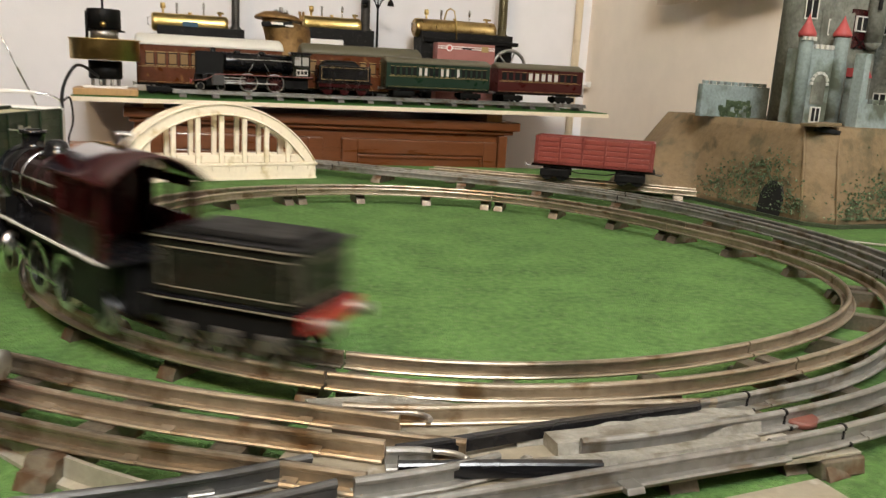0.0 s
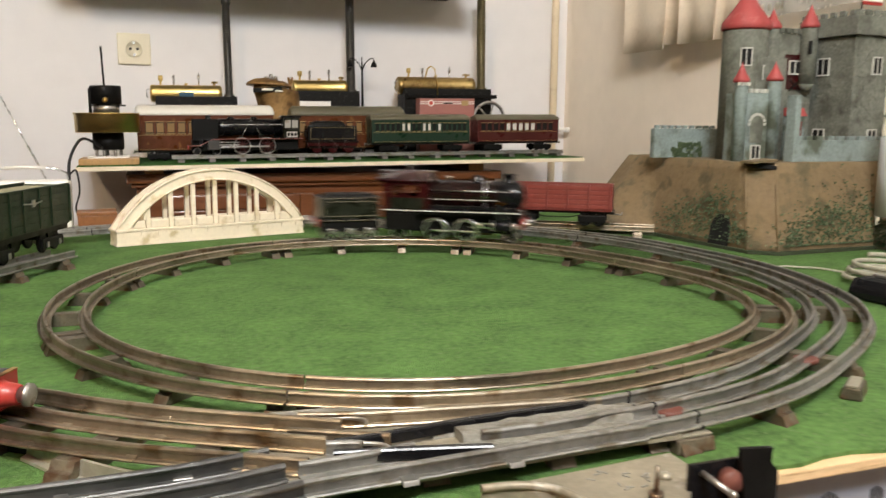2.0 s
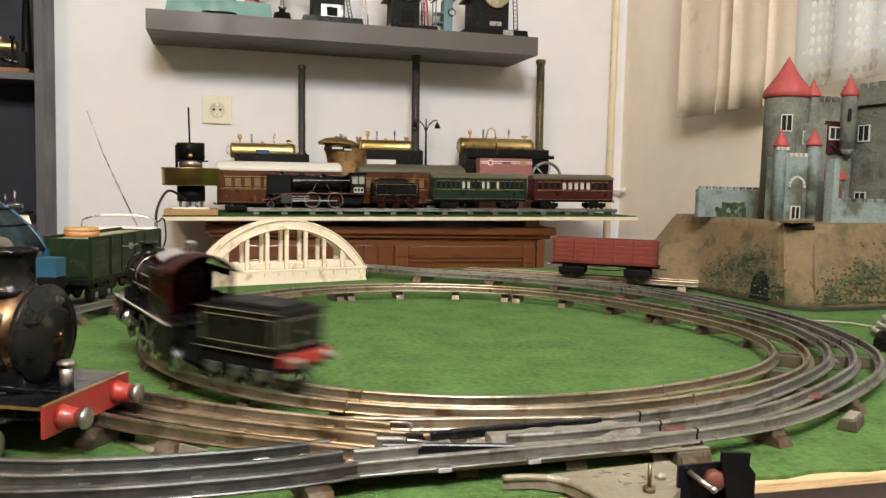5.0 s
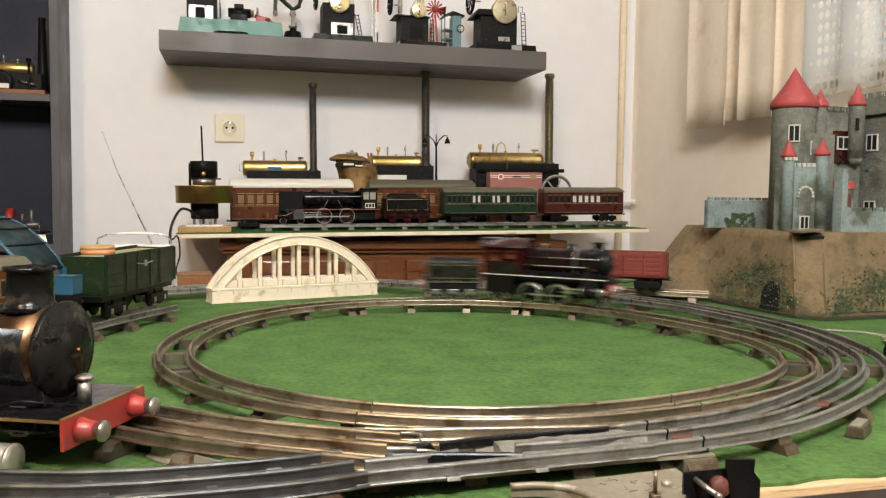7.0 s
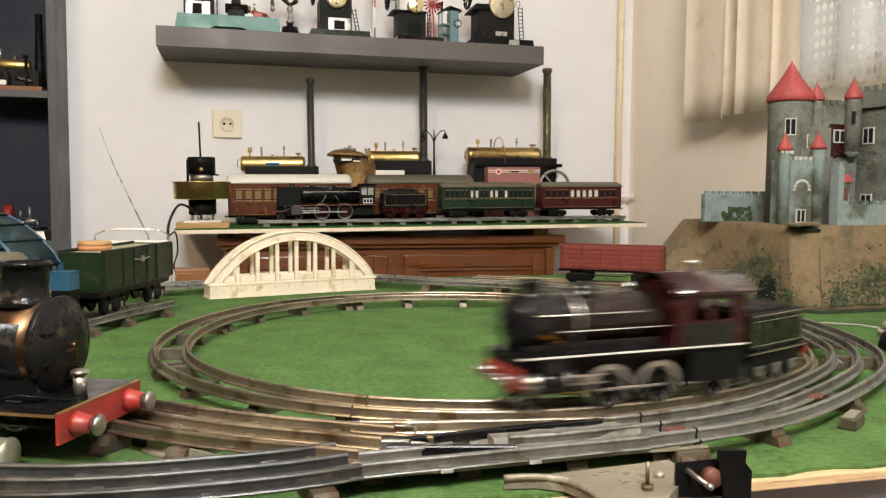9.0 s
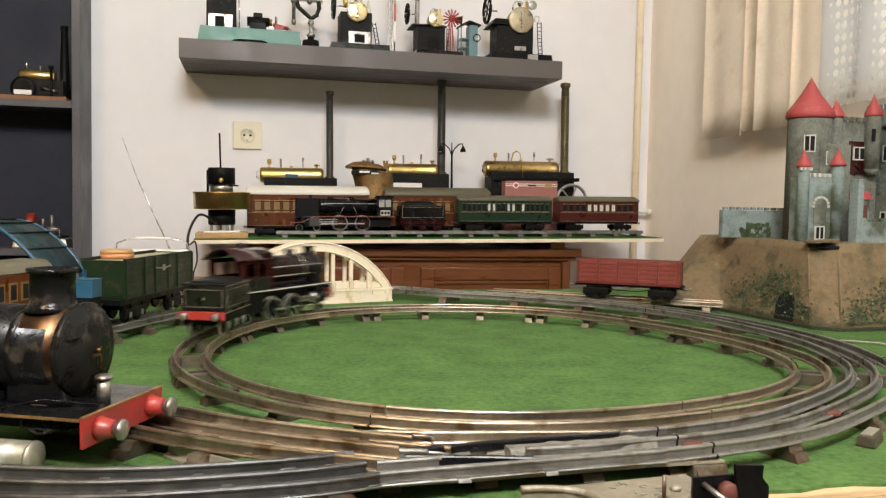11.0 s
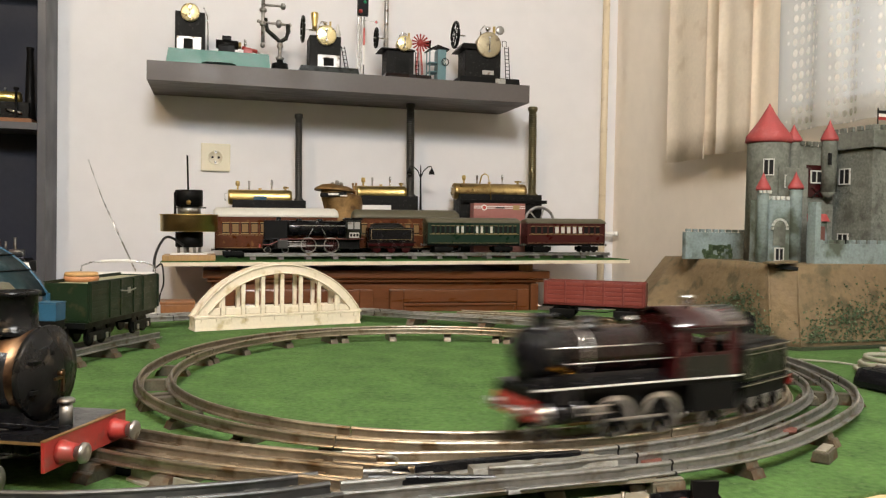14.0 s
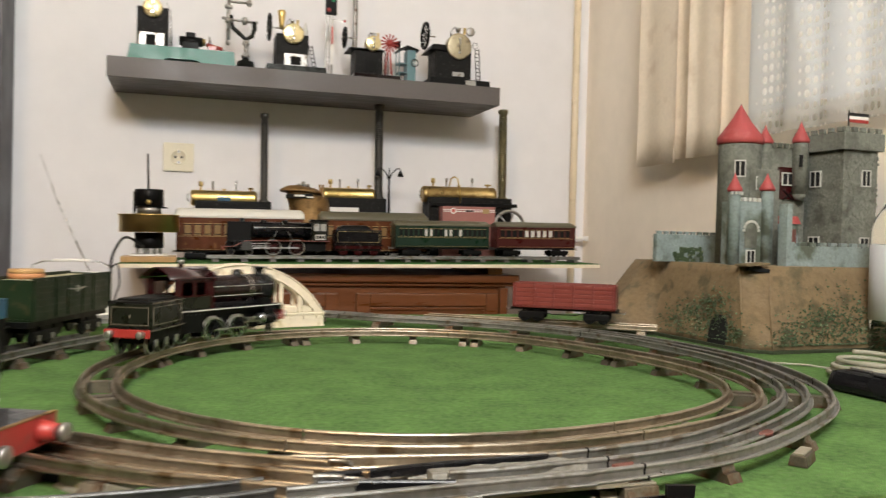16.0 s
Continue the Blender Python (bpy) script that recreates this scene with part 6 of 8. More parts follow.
        # the last five clusters are added for the base's dark green sprayed paint
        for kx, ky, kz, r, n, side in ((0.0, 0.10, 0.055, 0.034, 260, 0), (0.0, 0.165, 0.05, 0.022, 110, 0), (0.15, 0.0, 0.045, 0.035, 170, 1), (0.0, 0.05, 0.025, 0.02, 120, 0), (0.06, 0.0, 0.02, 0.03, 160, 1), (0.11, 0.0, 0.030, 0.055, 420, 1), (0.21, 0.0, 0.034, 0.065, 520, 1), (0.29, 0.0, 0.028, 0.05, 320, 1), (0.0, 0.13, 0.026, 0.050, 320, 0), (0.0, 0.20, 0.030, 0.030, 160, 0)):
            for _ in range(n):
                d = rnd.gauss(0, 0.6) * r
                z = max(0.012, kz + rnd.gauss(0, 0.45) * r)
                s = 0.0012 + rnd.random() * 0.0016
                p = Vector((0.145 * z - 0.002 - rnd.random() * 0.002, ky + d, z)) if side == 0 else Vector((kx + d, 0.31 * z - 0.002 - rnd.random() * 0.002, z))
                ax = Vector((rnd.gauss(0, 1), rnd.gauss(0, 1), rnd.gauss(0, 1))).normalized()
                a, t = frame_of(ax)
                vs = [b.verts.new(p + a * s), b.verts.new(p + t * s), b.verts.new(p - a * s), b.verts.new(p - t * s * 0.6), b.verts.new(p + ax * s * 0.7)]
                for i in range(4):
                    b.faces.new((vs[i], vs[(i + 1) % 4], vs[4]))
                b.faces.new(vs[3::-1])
    tagged(P("ivy", M["foliage"], ba, ivy, "dabbed green ivy, its low flakes standing in for sprayed green paint"), kind="stuff")

    TOP = 0.127

    def tower(name, x, y, r, z1, material="stone", z0=TOP, seg=24, flare=0.0):
        return P(name, M[material], c, lambda b: lathe(b, (x, y, z0), (0, 0, 1), ((0, r * 1.03), (z1 - z0 - 0.001, r), (z1 - z0, r + flare)), seg))

    def cone(parent, x, y, r, z0, z1):
        P("cone_roof", M["roof_red"], parent, lambda b: lathe(b, (x, y, z0), (0, 0, 1), ((0, r * 0.93), (0.003, r), (0.010 * (z1 - z0) / 0.06, r * 0.97), ((z1 - z0) * 0.55, r * 0.46), ((z1 - z0) * 0.92, r * 0.08), (z1 - z0, 0.0004)), 24), "faded red cone roof")

    def window(parent, x, y, z, w, h, face=0.0, double=True):
        """A dark window in a white frame on a wall that faces -y, turned by face degrees."""
        m = pose(x, y, z, 0, 0, face)
        fr = P("window", M["stone_white"], parent, lambda b: ([bx(b, a - 0.0008, a + 0.0008, -0.0025, 0.001, -0.001, h + 0.001) for a in ((-w / 2, 0, w / 2) if double else (-w / 2, w / 2))], [bx(b, -w / 2 + 0.0013, w / 2 - 0.0013, -0.0024, 0.001, q - 0.001, q + 0.001) for q in (0, h)]), m=m)
        P("pane", M["void"], fr, lambda b: bx(b, -w / 2, w / 2, -0.0016, 0.0006, 0, h))

    def crenels(parent, x0, x1, y, z, n, h=0.008, material="stone", deep=0.006):
        for i in range(n):
            a = x0 + (x1 - x0) * i / n
            P("merlon", M[material], parent, lambda b: bx(b, a, a + (x1 - x0) / n * 0.62, y, y + deep, z, z + h, 0.0008))

    big = tower("round_tower", 0.098, 0.165, 0.0345, 0.327)
    cone(big, 0.098, 0.165, 0.0385, 0.3272, 0.396)
    window(big, 0.0765, 0.1375, 0.272, 0.016, 0.026, -38)
    window(big, 0.0715, 0.1428, 0.178, 0.013, 0.024, -50)
    window(big, 0.1055, 0.1305, 0.252, 0.008, 0.020, 12, False)
    sl = tower("stair_turret", 0.137, 0.150, 0.0115, 0.330)
    cone(sl, 0.137, 0.150, 0.0140, 0.3302, 0.361)
    t1 = tower("gate_turret", 0.034, 0.098, 0.0092, 0.243, "stone_blue")
    cone(t1, 0.034, 0.098, 0.0118, 0.2432, 0.273)
    for i in range(5):
        a = radians(-150 + 30 * i)
        P("tooth", M["stone_white"], t1, lambda b: bx(b, 0.034 + 0.0110 * math.cos(a) - 0.0016, 0.034 + 0.0110 * math.cos(a) + 0.0016, 0.098 + 0.0110 * math.sin(a) - 0.0016, 0.098 + 0.0110 * math.sin(a) + 0.0016, 0.2385, 0.2432))
    t2 = tower("gate_turret", 0.100, 0.100, 0.0100, 0.247, "stone_blue")
    cone(t2, 0.100, 0.100, 0.0125, 0.2472, 0.276)
    gate = P("gatehouse", M["stone_blue"], c, lambda b: bx(b, 0.040, 0.098, 0.100, 0.135, TOP, 0.229, 0.001))
    crenels(gate, 0.044, 0.092, 0.099, 0.2292, 5, 0.006, "stone_white", 0.004)

    def gate_arch(b):
        n = 12
        pts = [(-0.012, 0.0)] + [(-0.012 * math.cos(math.pi * i / n), 0.028 + 0.013 * math.sin(math.pi * i / n)) for i in range(n + 1)] + [(0.012, 0.0)]
        extrude(b, pts, 0.002, pose(0.069, 0.0985, TOP + 0.028))
    # darker stone plate on the solid front paints the recess's shade
    P("gate_arch", M["stone"], gate, gate_arch, "shaded grey gate arch")
    for i in range(9):
        a = math.pi * i / 8
        P("arch_stone", M["stone_white"], gate, lambda b: bx(b, -0.0022, 0.0022, -0.0028, 0.0, 0.0125, 0.0165, 0.0005), m=pose(0.069, 0.0995, TOP + 0.056) @ Matrix.Rotation(math.pi / 2 - a, 4, "Y"))
    window(gate, 0.069, 0.0998, TOP + 0.004, 0.016, 0.020, 0)
    P("upper_wall", M["stone"], c, lambda b: bx(b, 0.090, 0.150, 0.128, 0.160, TOP, 0.285, 0.001))
    hs = P("timber_house", M["stone"], c, lambda b: bx(b, 0.140, 0.215, 0.140, 0.22, TOP, 0.324, 0.001))
    crenels(hs, 0.142, 0.212, 0.138, 0.3242, 5)
    P("timber_front", M["maroon"], hs, lambda b: bx(b, 0.156, 0.198, 0.1375, 0.1398, 0.238, 0.292), "red timbered front")
    P("cross_beam", M["soot"], hs, lambda b: [bx(b, -0.014, 0.014, 0.0, 0.0012, -0.0009, 0.0009, turn=pose(0.177, 0.136, 0.245, 0, s * 38, 0)) for s in (-1, 1)])
    window(hs, 0.174, 0.1372, 0.262, 0.022, 0.020, 0)
    P("porch_roof", M["roof_red"], hs, lambda b: bx(b, 0.150, 0.180, 0.108, 0.139, 0.196, 0.209, 0.001, (1.0, 0.45)), "red porch roof")
    P("porch", M["stone_blue"], hs, lambda b: bx(b, 0.153, 0.177, 0.112, 0.139, TOP, 0.1958))
    P("porch_window", M["fibre"], hs, lambda b: bx(b, 0.158, 0.172, 0.1105, 0.1118, 0.164, 0.188, 0.001))
    corner = tower("corner_turret", 0.196, 0.132, 0.0125, 0.333, "stone", 0.247)
    cone(corner, 0.196, 0.132, 0.0145, 0.3332, 0.370)
    P("turret_foot", M["stone"], corner, lambda b: lathe(b, (0.196, 0.132, 0.236), (0, 0, 1), ((0, 0.006), (0.0108, 0.0125)), 20))
    P("slit", M["void"], corner, lambda b: bx(b, 0.184, 0.189, 0.1185, 0.1215, 0.292, 0.312, turn=None))
    keep = P("square_tower", M["stone"], c, lambda b: bx(b, 0.238, 0.312, 0.080, 0.182, TOP, 0.3205, 0.002))
    head = P("tower_head", M["stone"], keep, lambda b: (bx(b, 0.231, 0.319, 0.073, 0.189, 0.3207, 0.350, 0.0015)))
    crenels(head, 0.232, 0.319, 0.073, 0.3502, 5, 0.008)
    for i in range(6):
        P("merlon", M["stone"], head, lambda b: bx(b, 0.2312, 0.237, 0.081 + 0.0185 * i, 0.092 + 0.0185 * i, 0.3502, 0.358, 0.0008))
    for z in (0.262, 0.150):
        window(keep, 0.2375, 0.138, z, 0.022, 0.026, -90)
        window(keep, 0.285, 0.0795, z, 0.018, 0.026, 0)

    def rubble(b):
        rnd = random.Random(9)
        for _ in range(260):
            x, z, s = 0.240 + rnd.random() * 0.070, TOP + 0.004 + rnd.random() * 0.18, 0.0015 + rnd.random() * 0.003
            bx(b, x - s, x + s, 0.0788, 0.0806, z - s * 0.6, z + s * 0.6)
        for _ in range(160):
            y, z, s = 0.084 + rnd.random() * 0.095, TOP + 0.004 + rnd.random() * 0.18, 0.0015 + rnd.random() * 0.003
            bx(b, 0.2368, 0.2384, y - s, y + s, z - s * 0.6, z + s * 0.6)
    tagged(P("raised_stone", M["stone"], keep, rubble), kind="stuff")
    wl = P("curtain_wall", M["stone_blue"], c, lambda b: bx(b, -0.006, 0.125, 0.245, 0.256, TOP, 0.175, 0.001), "low blue-grey outer wall")
    crenels(wl, -0.004, 0.123, 0.245, 0.1752, 9, 0.005, "stone_blue")
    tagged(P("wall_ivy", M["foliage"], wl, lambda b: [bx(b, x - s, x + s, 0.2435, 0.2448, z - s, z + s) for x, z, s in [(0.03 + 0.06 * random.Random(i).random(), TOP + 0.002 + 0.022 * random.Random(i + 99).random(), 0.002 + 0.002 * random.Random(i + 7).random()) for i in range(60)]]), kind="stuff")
    wr = P("curtain_wall", M["stone_blue"], c, lambda b: bx(b, 0.108, 0.330, 0.062, 0.072, TOP, 0.160, 0.001), "low blue-grey outer wall")
    crenels(wr, 0.110, 0.328, 0.062, 0.1602, 10, 0.006, "stone_blue")
    P("buttress", M["stone_blue"], c, lambda b: bx(b, 0.105, 0.116, 0.060, 0.078, TOP, 0.226, 0.001))
    fl = P("flag_pole", M["soot"], c, lambda b: cy(b, (0.266, 0.10, 0.3503), (0.266, 0.10, 0.390), 0.0012, seg=8))
    for i, (mt, z0) in enumerate((("red", 0.3700), ("white", 0.3755), ("void", 0.3810))):
        P("flag_stripe", M[mt], fl, lambda b: bx(b, 0.2665, 0.310, 0.0996, 0.1004, z0, z0 + 0.0053))


def extrude_flat(b, outline, z0, z1):
    lo = [b.verts.new((x, y, z0)) for x, y in outline]
    hi = [b.verts.new((x, y, z1)) for x, y in outline]
    b.faces.new(hi)
    b.faces.new(lo[::-1])
    for i in range(len(outline)):
        b.faces.new((lo[i], lo[(i + 1) % len(outline)], hi[(i + 1) % len(outline)], hi[i]))


def right_table_things():
    bo = thing("plastic_bottle", pose(0.768, 1.262, 0), "clear plastic water bottle with a green cap and white label", "bottle")
    prof = ((0.001, 0.036), (0.004, 0.041), (0.07, 0.0425), (0.10, 0.041), (0.13, 0.0425), (0.185, 0.0425), (0.205, 0.038), (0.225, 0.025), (0.240, 0.0155), (0.248, 0.0145), (0.256, 0.0145))
    P("body", BOTTLE, bo, lambda b: lathe(b, (0, 0, 0), (0, 0, 1), prof, 32))
    P("cap", M["cap_green"], bo, lambda b: lathe(b, (0, 0, 0.2565), (0, 0, 1), ((0, 0.0165), (0.004, 0.0168), (0.018, 0.016), (0.0195, 0.0145), (0.020, 0)), 32))
    P("label", M["label"], bo, lambda b: lathe(b, (0, 0, 0.050), (0, 0, 1), ((0, 0.0428), (0.0001, 0.0432), (0.115, 0.0432), (0.1151, 0.0428)), 32))
    bl = thing("black_handset", pose(0.588, 0.848, 0, 0, 0, 118), "glossy black plastic handset lying on the felt", "handset")
    P("body", M["black"], bl, lambda b: bx(b, -0.080, 0.075, -0.024, 0.024, 0.0006, 0.024, 0.008, (0.94, 0.8)))
    P("panel", M["rubber"], bl, lambda b: bx(b, -0.060, 0.020, -0.014, 0.014, 0.0241, 0.0256, 0.0006))
    for x in (-0.048, -0.026, -0.004):
        P("button", M["steel"], bl, lambda b: lathe(b, (x, 0.0, 0.0257), (0, 0, 1), ((0, 0.0032), (0.0015, 0.0030), (0.002, 0)), 12))
    P("slider", M["steel_dull"], bl, lambda b: bx(b, 0.032, 0.058, -0.003, 0.003, 0.0241, 0.0270, 0.0008))
    co = thing("cord_coil", pose(0.592, 0.985, 0), "pale grey cord coiled on the felt", "cord")
    P("cord", M["rope"], co, lambda b: tube(b, [(0.055 * math.cos(t * 0.35) * (1 - t * 0.006) + 0.03, 0.050 * math.sin(t * 0.35), 0.004 + 0.0004 * t) for t in range(60)], 0.0030, 8))
    P("cord_end", M["rope"], co, lambda b: tube(b, [(0.0, 0.05, 0.004), (-0.02, 0.085, 0.003), (-0.06, 0.095, 0.003), (-0.09, 0.08, 0.003)], 0.0015, 6))
    # printed carton below the table edge
    cart = thing("printed_carton", ROOM @ pose(-0.60, -1.556, 0), "grey carton printed with small dark pictures under the table edge", "carton")
    P("body", M["print_grey"], cart, lambda b: bx(b, -0.19, 0.50, 0, 0.18, FLOOR_Z, -0.0105, 0.001))
    P("paper_strip", M["print_grey"], cart, lambda b: bx(b, -0.185, 0.495, -0.0009, -0.0003, -0.105, -0.0115), "paler printed sheet")
    rnd = random.Random(12)
    for i in range(10):
        for j in range(3):
            x, z = -0.160 + 0.040 * i + rnd.random() * 0.008, -0.030 - 0.028 * j - rnd.random() * 0.004
            r = 0.0030 + rnd.random() * 0.0028
            tagged(P("picture", M["bookcase"], cart, lambda b: (
                tube(b, [(x + r * math.cos(2 * math.pi * q / 14), -0.0013, z + r * math.sin(2 * math.pi * q / 14)) for q in range(14)], 0.0007, 5, True),
                [bx(b, x + k * r * 0.5 - 0.0006, x + k * r * 0.5 + 0.0006, -0.0015, -0.0010, z - r, z + r * (1.2 - 0.2 * abs(k))) for k in (-2, -1, 0, 1, 2)],
                bx(b, x - r * 1.5, x + r * 1.6, -0.0015, -0.0010, z - r - 0.0012, z - r),
                bx(b, x + r * 0.8, x + r * 1.5, -0.0015, -0.0010, z - r, z + r * 0.4))), kind="stuff")
            P("text_bar", M["bookcase"], cart, lambda b: bx(b, x - 0.010, x + 0.009, -0.0014, -0.0010, z - r - 0.0046, z - r - 0.0036))


# ------------------------------------------------------------ sideboard, board and what stands on it
BOARD = ROOM @ pose(0, 0, 0.0975, 0, -0.7, 0)


def bd(u, v, z=0.0, turn=0.0):
    """A pose on the board, z above its felt."""
    return BOARD @ pose(u, v, z, 0, 0, turn)


def sideboard():
    s = thing("sideboard", ROOM, "dark red-brown mahogany sideboard with a framed panel front", "sideboard")
    P("carcass", M["mahogany"], s, lambda b: bx(b, -1.10, -0.245, 0.07, 0.40, FLOOR_Z, 0.040, 0.002))
    P("top", M["mahogany"], s, lambda b: (bx(b, -1.12, -0.215, 0.045, 0.41, 0.0402, 0.062, 0.004), bx(b, -1.11, -0.228, 0.056, 0.405, 0.0305, 0.0400, 0.003)))
    for u0, u1 in ((-1.08, -0.70), (-0.655, -0.272)):
        d = P("door", M["mahogany"], s, lambda b: bx(b, u0, u1, 0.058, 0.0695, -0.55, 0.012, 0.002))
        P("door_frame", M["mahogany"], d, lambda b: [bx(b, *k, 0.003) for k in ((u0, u0 + 0.035, 0.049, 0.0578, -0.55, 0.012), (u1 - 0.035, u1, 0.049, 0.0578, -0.55, 0.012), (u0 + 0.035, u1 - 0.035, 0.049, 0.0578, -0.022, 0.012), (u0 + 0.035, u1 - 0.035, 0.049, 0.0578, -0.55, -0.51))])
        P("moulding", M["mahogany"], d, lambda b: [bx(b, *k, 0.0015) for k in ((u0 + 0.036, u1 - 0.036, 0.052, 0.0578, -0.031, -0.024), (u0 + 0.036, u0 + 0.043, 0.052, 0.0578, -0.50, -0.032), (u1 - 0.043, u1 - 0.036, 0.052, 0.0578, -0.50, -0.032))])
    P("pilaster", M["mahogany"], s, lambda b: bx(b, -0.268, -0.2455, 0.050, 0.0695, FLOOR_Z, 0.028, 0.003))
    bo = thing("display_board", BOARD, "long thin board with green felt and a pale front edge", "board")
    P("plank", M["white_edge"], bo, lambda b: bx(b, -1.217, 0.0, 0.0, 0.40, -0.0115, -0.0022, 0.001))
    P("felt", M["felt_dark"], bo, lambda b: bx(b, -1.215, -0.002, 0.003, 0.399, -0.0021, 0.0, 0.0005))
    P("batten", M["wood_pale"], bo, lambda b: bx(b, -1.08, -1.04, 0.06, 0.38, -0.0255, -0.0117))
    P("batten", M["wood_pale"], bo, lambda b: bx(b, -0.30, -0.26, 0.06, 0.38, -0.0325, -0.0117))
    tr = thing("display_track", BOARD, "straight bright tinplate track along the board", "toy track")
    for off in (-0.0165, 0.0165):
        P("rail", M["rail_bright"], tr, lambda b: sweep(b, [(-1.02 + 0.1 * i, 0.10 + off, 0.0045) for i in range(11)], RAIL))
    first = None
    for i in range(15):
        m = pose(-1.0 + 0.069 * i, 0.10, 0)
        if first is None:
            first = P("sleeper", M["rail_bright"], tr, lambda b: sleeper_mesh(b, 0.027, 0.007, 0.0070), m=m @ pose(0, 0, 0, 0, 0, 90))
        else:
            share("sleeper", first, tr, m @ pose(0, 0, 0, 0, 0, 90))


RT = 0.016      # rail top on the board


def display_loco():
    e = thing("display_locomotive", bd(-0.850, 0.10, RT), "black tinplate express locomotive with red spoked wheels", "locomotive")
    P("boiler", M["black"], e, lambda b: lathe(b, (-0.062, 0, 0.064), (1, 0, 0), ((0, 0.019), (0.002, 0.0195), (0.145, 0.0195)), 28))
    P("smokebox", M["soot"], e, lambda b: (lathe(b, (-0.106, 0, 0.064), (1, 0, 0), ((0, 0.0), (0.003, 0.012), (0.006, 0.0185), (0.046, 0.0198)), 28)))
    for s in (-1, 1):
        P("smoke_deflector", M["soot"], e, lambda b: bx(b, -0.122, -0.066, s * 0.0255 - 0.0006, s * 0.0255 + 0.0006, 0.034, 0.083, 0.0006), "grey-black smoke deflector plate")
        P("hand_rail", M["line"], e, lambda b: bx(b, -0.060, 0.082, s * 0.0200 - 0.0004, s * 0.0200 + 0.0004, 0.0695, 0.0704))
        P("stay_rod", M["steel_dull"], e, lambda b: tube(b, [(-0.016, s * 0.026, 0.037), (0.010, s * 0.012, 0.082), (0.036, s * 0.026, 0.037)], 0.0009, 6))
        cl = P("cylinder", M["iron_grey"], e, lambda b: bx(b, -0.090, -0.064, s * 0.0255 - 0.005, s * 0.0255 + 0.005, 0.012, 0.034, 0.002), "dark cylinder block")
        P("piston_rod", M["steel_dull"], cl, lambda b: [bx(b, -0.064, -0.020, s * 0.028 - 0.0006, s * 0.028 + 0.0006, z, z + 0.002) for z in (0.0165, 0.0225, 0.0285)])
        P("side_rod", M["steel_dull"], e, lambda b: bx(b, -0.060, 0.050, s * 0.0245 - 0.0006, s * 0.0245 + 0.0006, 0.0175, 0.0205, 0.0005))
        for x in (-0.012, 0.046):
            wh = P("driving_wheel", M["coach_red"], e, lambda b: [bx(b, -0.0008, 0.0008, -0.001, 0.001, 0, 0.0175, turn=pose(x, s * 0.0185, 0.0205, 0, 30 * i, 0)) for i in range(12)] and lathe(b, (x, s * 0.0185 - 0.0014, 0.0205), (0, 1, 0), ((0, 0.006), (0.0028, 0.006)), 12))
            P("tyre", M["steel_dull"], wh, lambda b: tube(b, [(x + 0.0188 * math.cos(2 * math.pi * i / 24), s * 0.0185, 0.0205 + 0.0188 * math.sin(2 * math.pi * i / 24)) for i in range(24)], 0.0015, 6, True))
        for x in (-0.114, -0.070):
            wh = P("leading_wheel", M["soot"], e, lambda b: lathe(b, (x, s * 0.0165 - 0.0014, 0.0088), (0, 1, 0), ((0, 0.0068), (0.0028, 0.0068)), 16))
            P("tyre", M["steel_dull"], wh, lambda b: tube(b, [(x + 0.0078 * math.cos(2 * math.pi * i / 20), s * 0.0165, 0.0088 + 0.0078 * math.sin(2 * math.pi * i / 20)) for i in range(20)], 0.0010, 6, True))
    P("footplate", M["black"], e, lambda b: (bx(b, -0.105, 0.128, -0.0265, 0.0265, 0.0345, 0.037, 0.0006), bx(b, -0.132, -0.100, -0.0265, 0.0265, 0.0195, 0.0220, 0.0006), bx(b, -0.11, -0.1, -0.0265, 0.0265, 0.022, 0.0345, 0.0006)))
    P("edge_line", M["pink"], e, lambda b: tube(b, [(-0.130, -0.0272, 0.0215), (-0.108, -0.0272, 0.0222), (-0.080, -0.0272, 0.0362), (0.0, -0.0272, 0.0366), (0.128, -0.0272, 0.0366)], 0.0008, 6), "thin pink lining along the running plate")
    P("frame", M["soot"], e, lambda b: bx(b, -0.125, 0.12, -0.012, 0.012, 0.010, 0.0344, 0.001))
    for x, h, r in ((-0.086, 0.010, 0.0065), (-0.035, 0.006, 0.008), (0.018, 0.006, 0.008)):
        P("dome" if r > 0.007 else "chimney", M["black"], e, lambda b: lathe(b, (x, 0, 0.081), (0, 0, 1), ((0, r * 1.2), (0.003, r), (h, r * 0.95), (h + 0.001, r * 0.5), (h + 0.0012, 0)), 16))
    cab = P("cab", M["green_dark"], e, lambda b: ([bx(b, 0.083, 0.122, s * 0.0262 - 0.0006, s * 0.0262 + 0.0006, 0.0372, 0.085, 0.0005) for s in (-1, 1)], bx(b, 0.083, 0.0845, -0.0255, 0.0255, 0.0372, 0.088)))
    P("cab_window", M["steel_dull"], cab, lambda b: (bx(b, 0.087, 0.101, -0.0272, -0.0269, 0.062, 0.080), bx(b, 0.104, 0.118, -0.0272, -0.0269, 0.062, 0.080)))
    P("number_plate", M["line"], cab, lambda b: bx(b, 0.091, 0.116, -0.0274, -0.0269, 0.040, 0.053), "number plate of plain bars")
    P("number_bar", M["void"], cab, lambda b: [bx(b, 0.0925 + 0.008 * i, 0.0985 + 0.008 * i, -0.0277, -0.0275, 0.0425, 0.0505) for i in range(3)])
    P("cab_roof", M["black"], cab, lambda b: bx(b, 0.079, 0.127, -0.028, 0.028, 0.0851, 0.091, 0.003, (0.98, 0.6)))
    P("buffer_beam", M["red"], e, lambda b: bx(b, -0.134, -0.1322, -0.0255, 0.0255, 0.014, 0.0225))


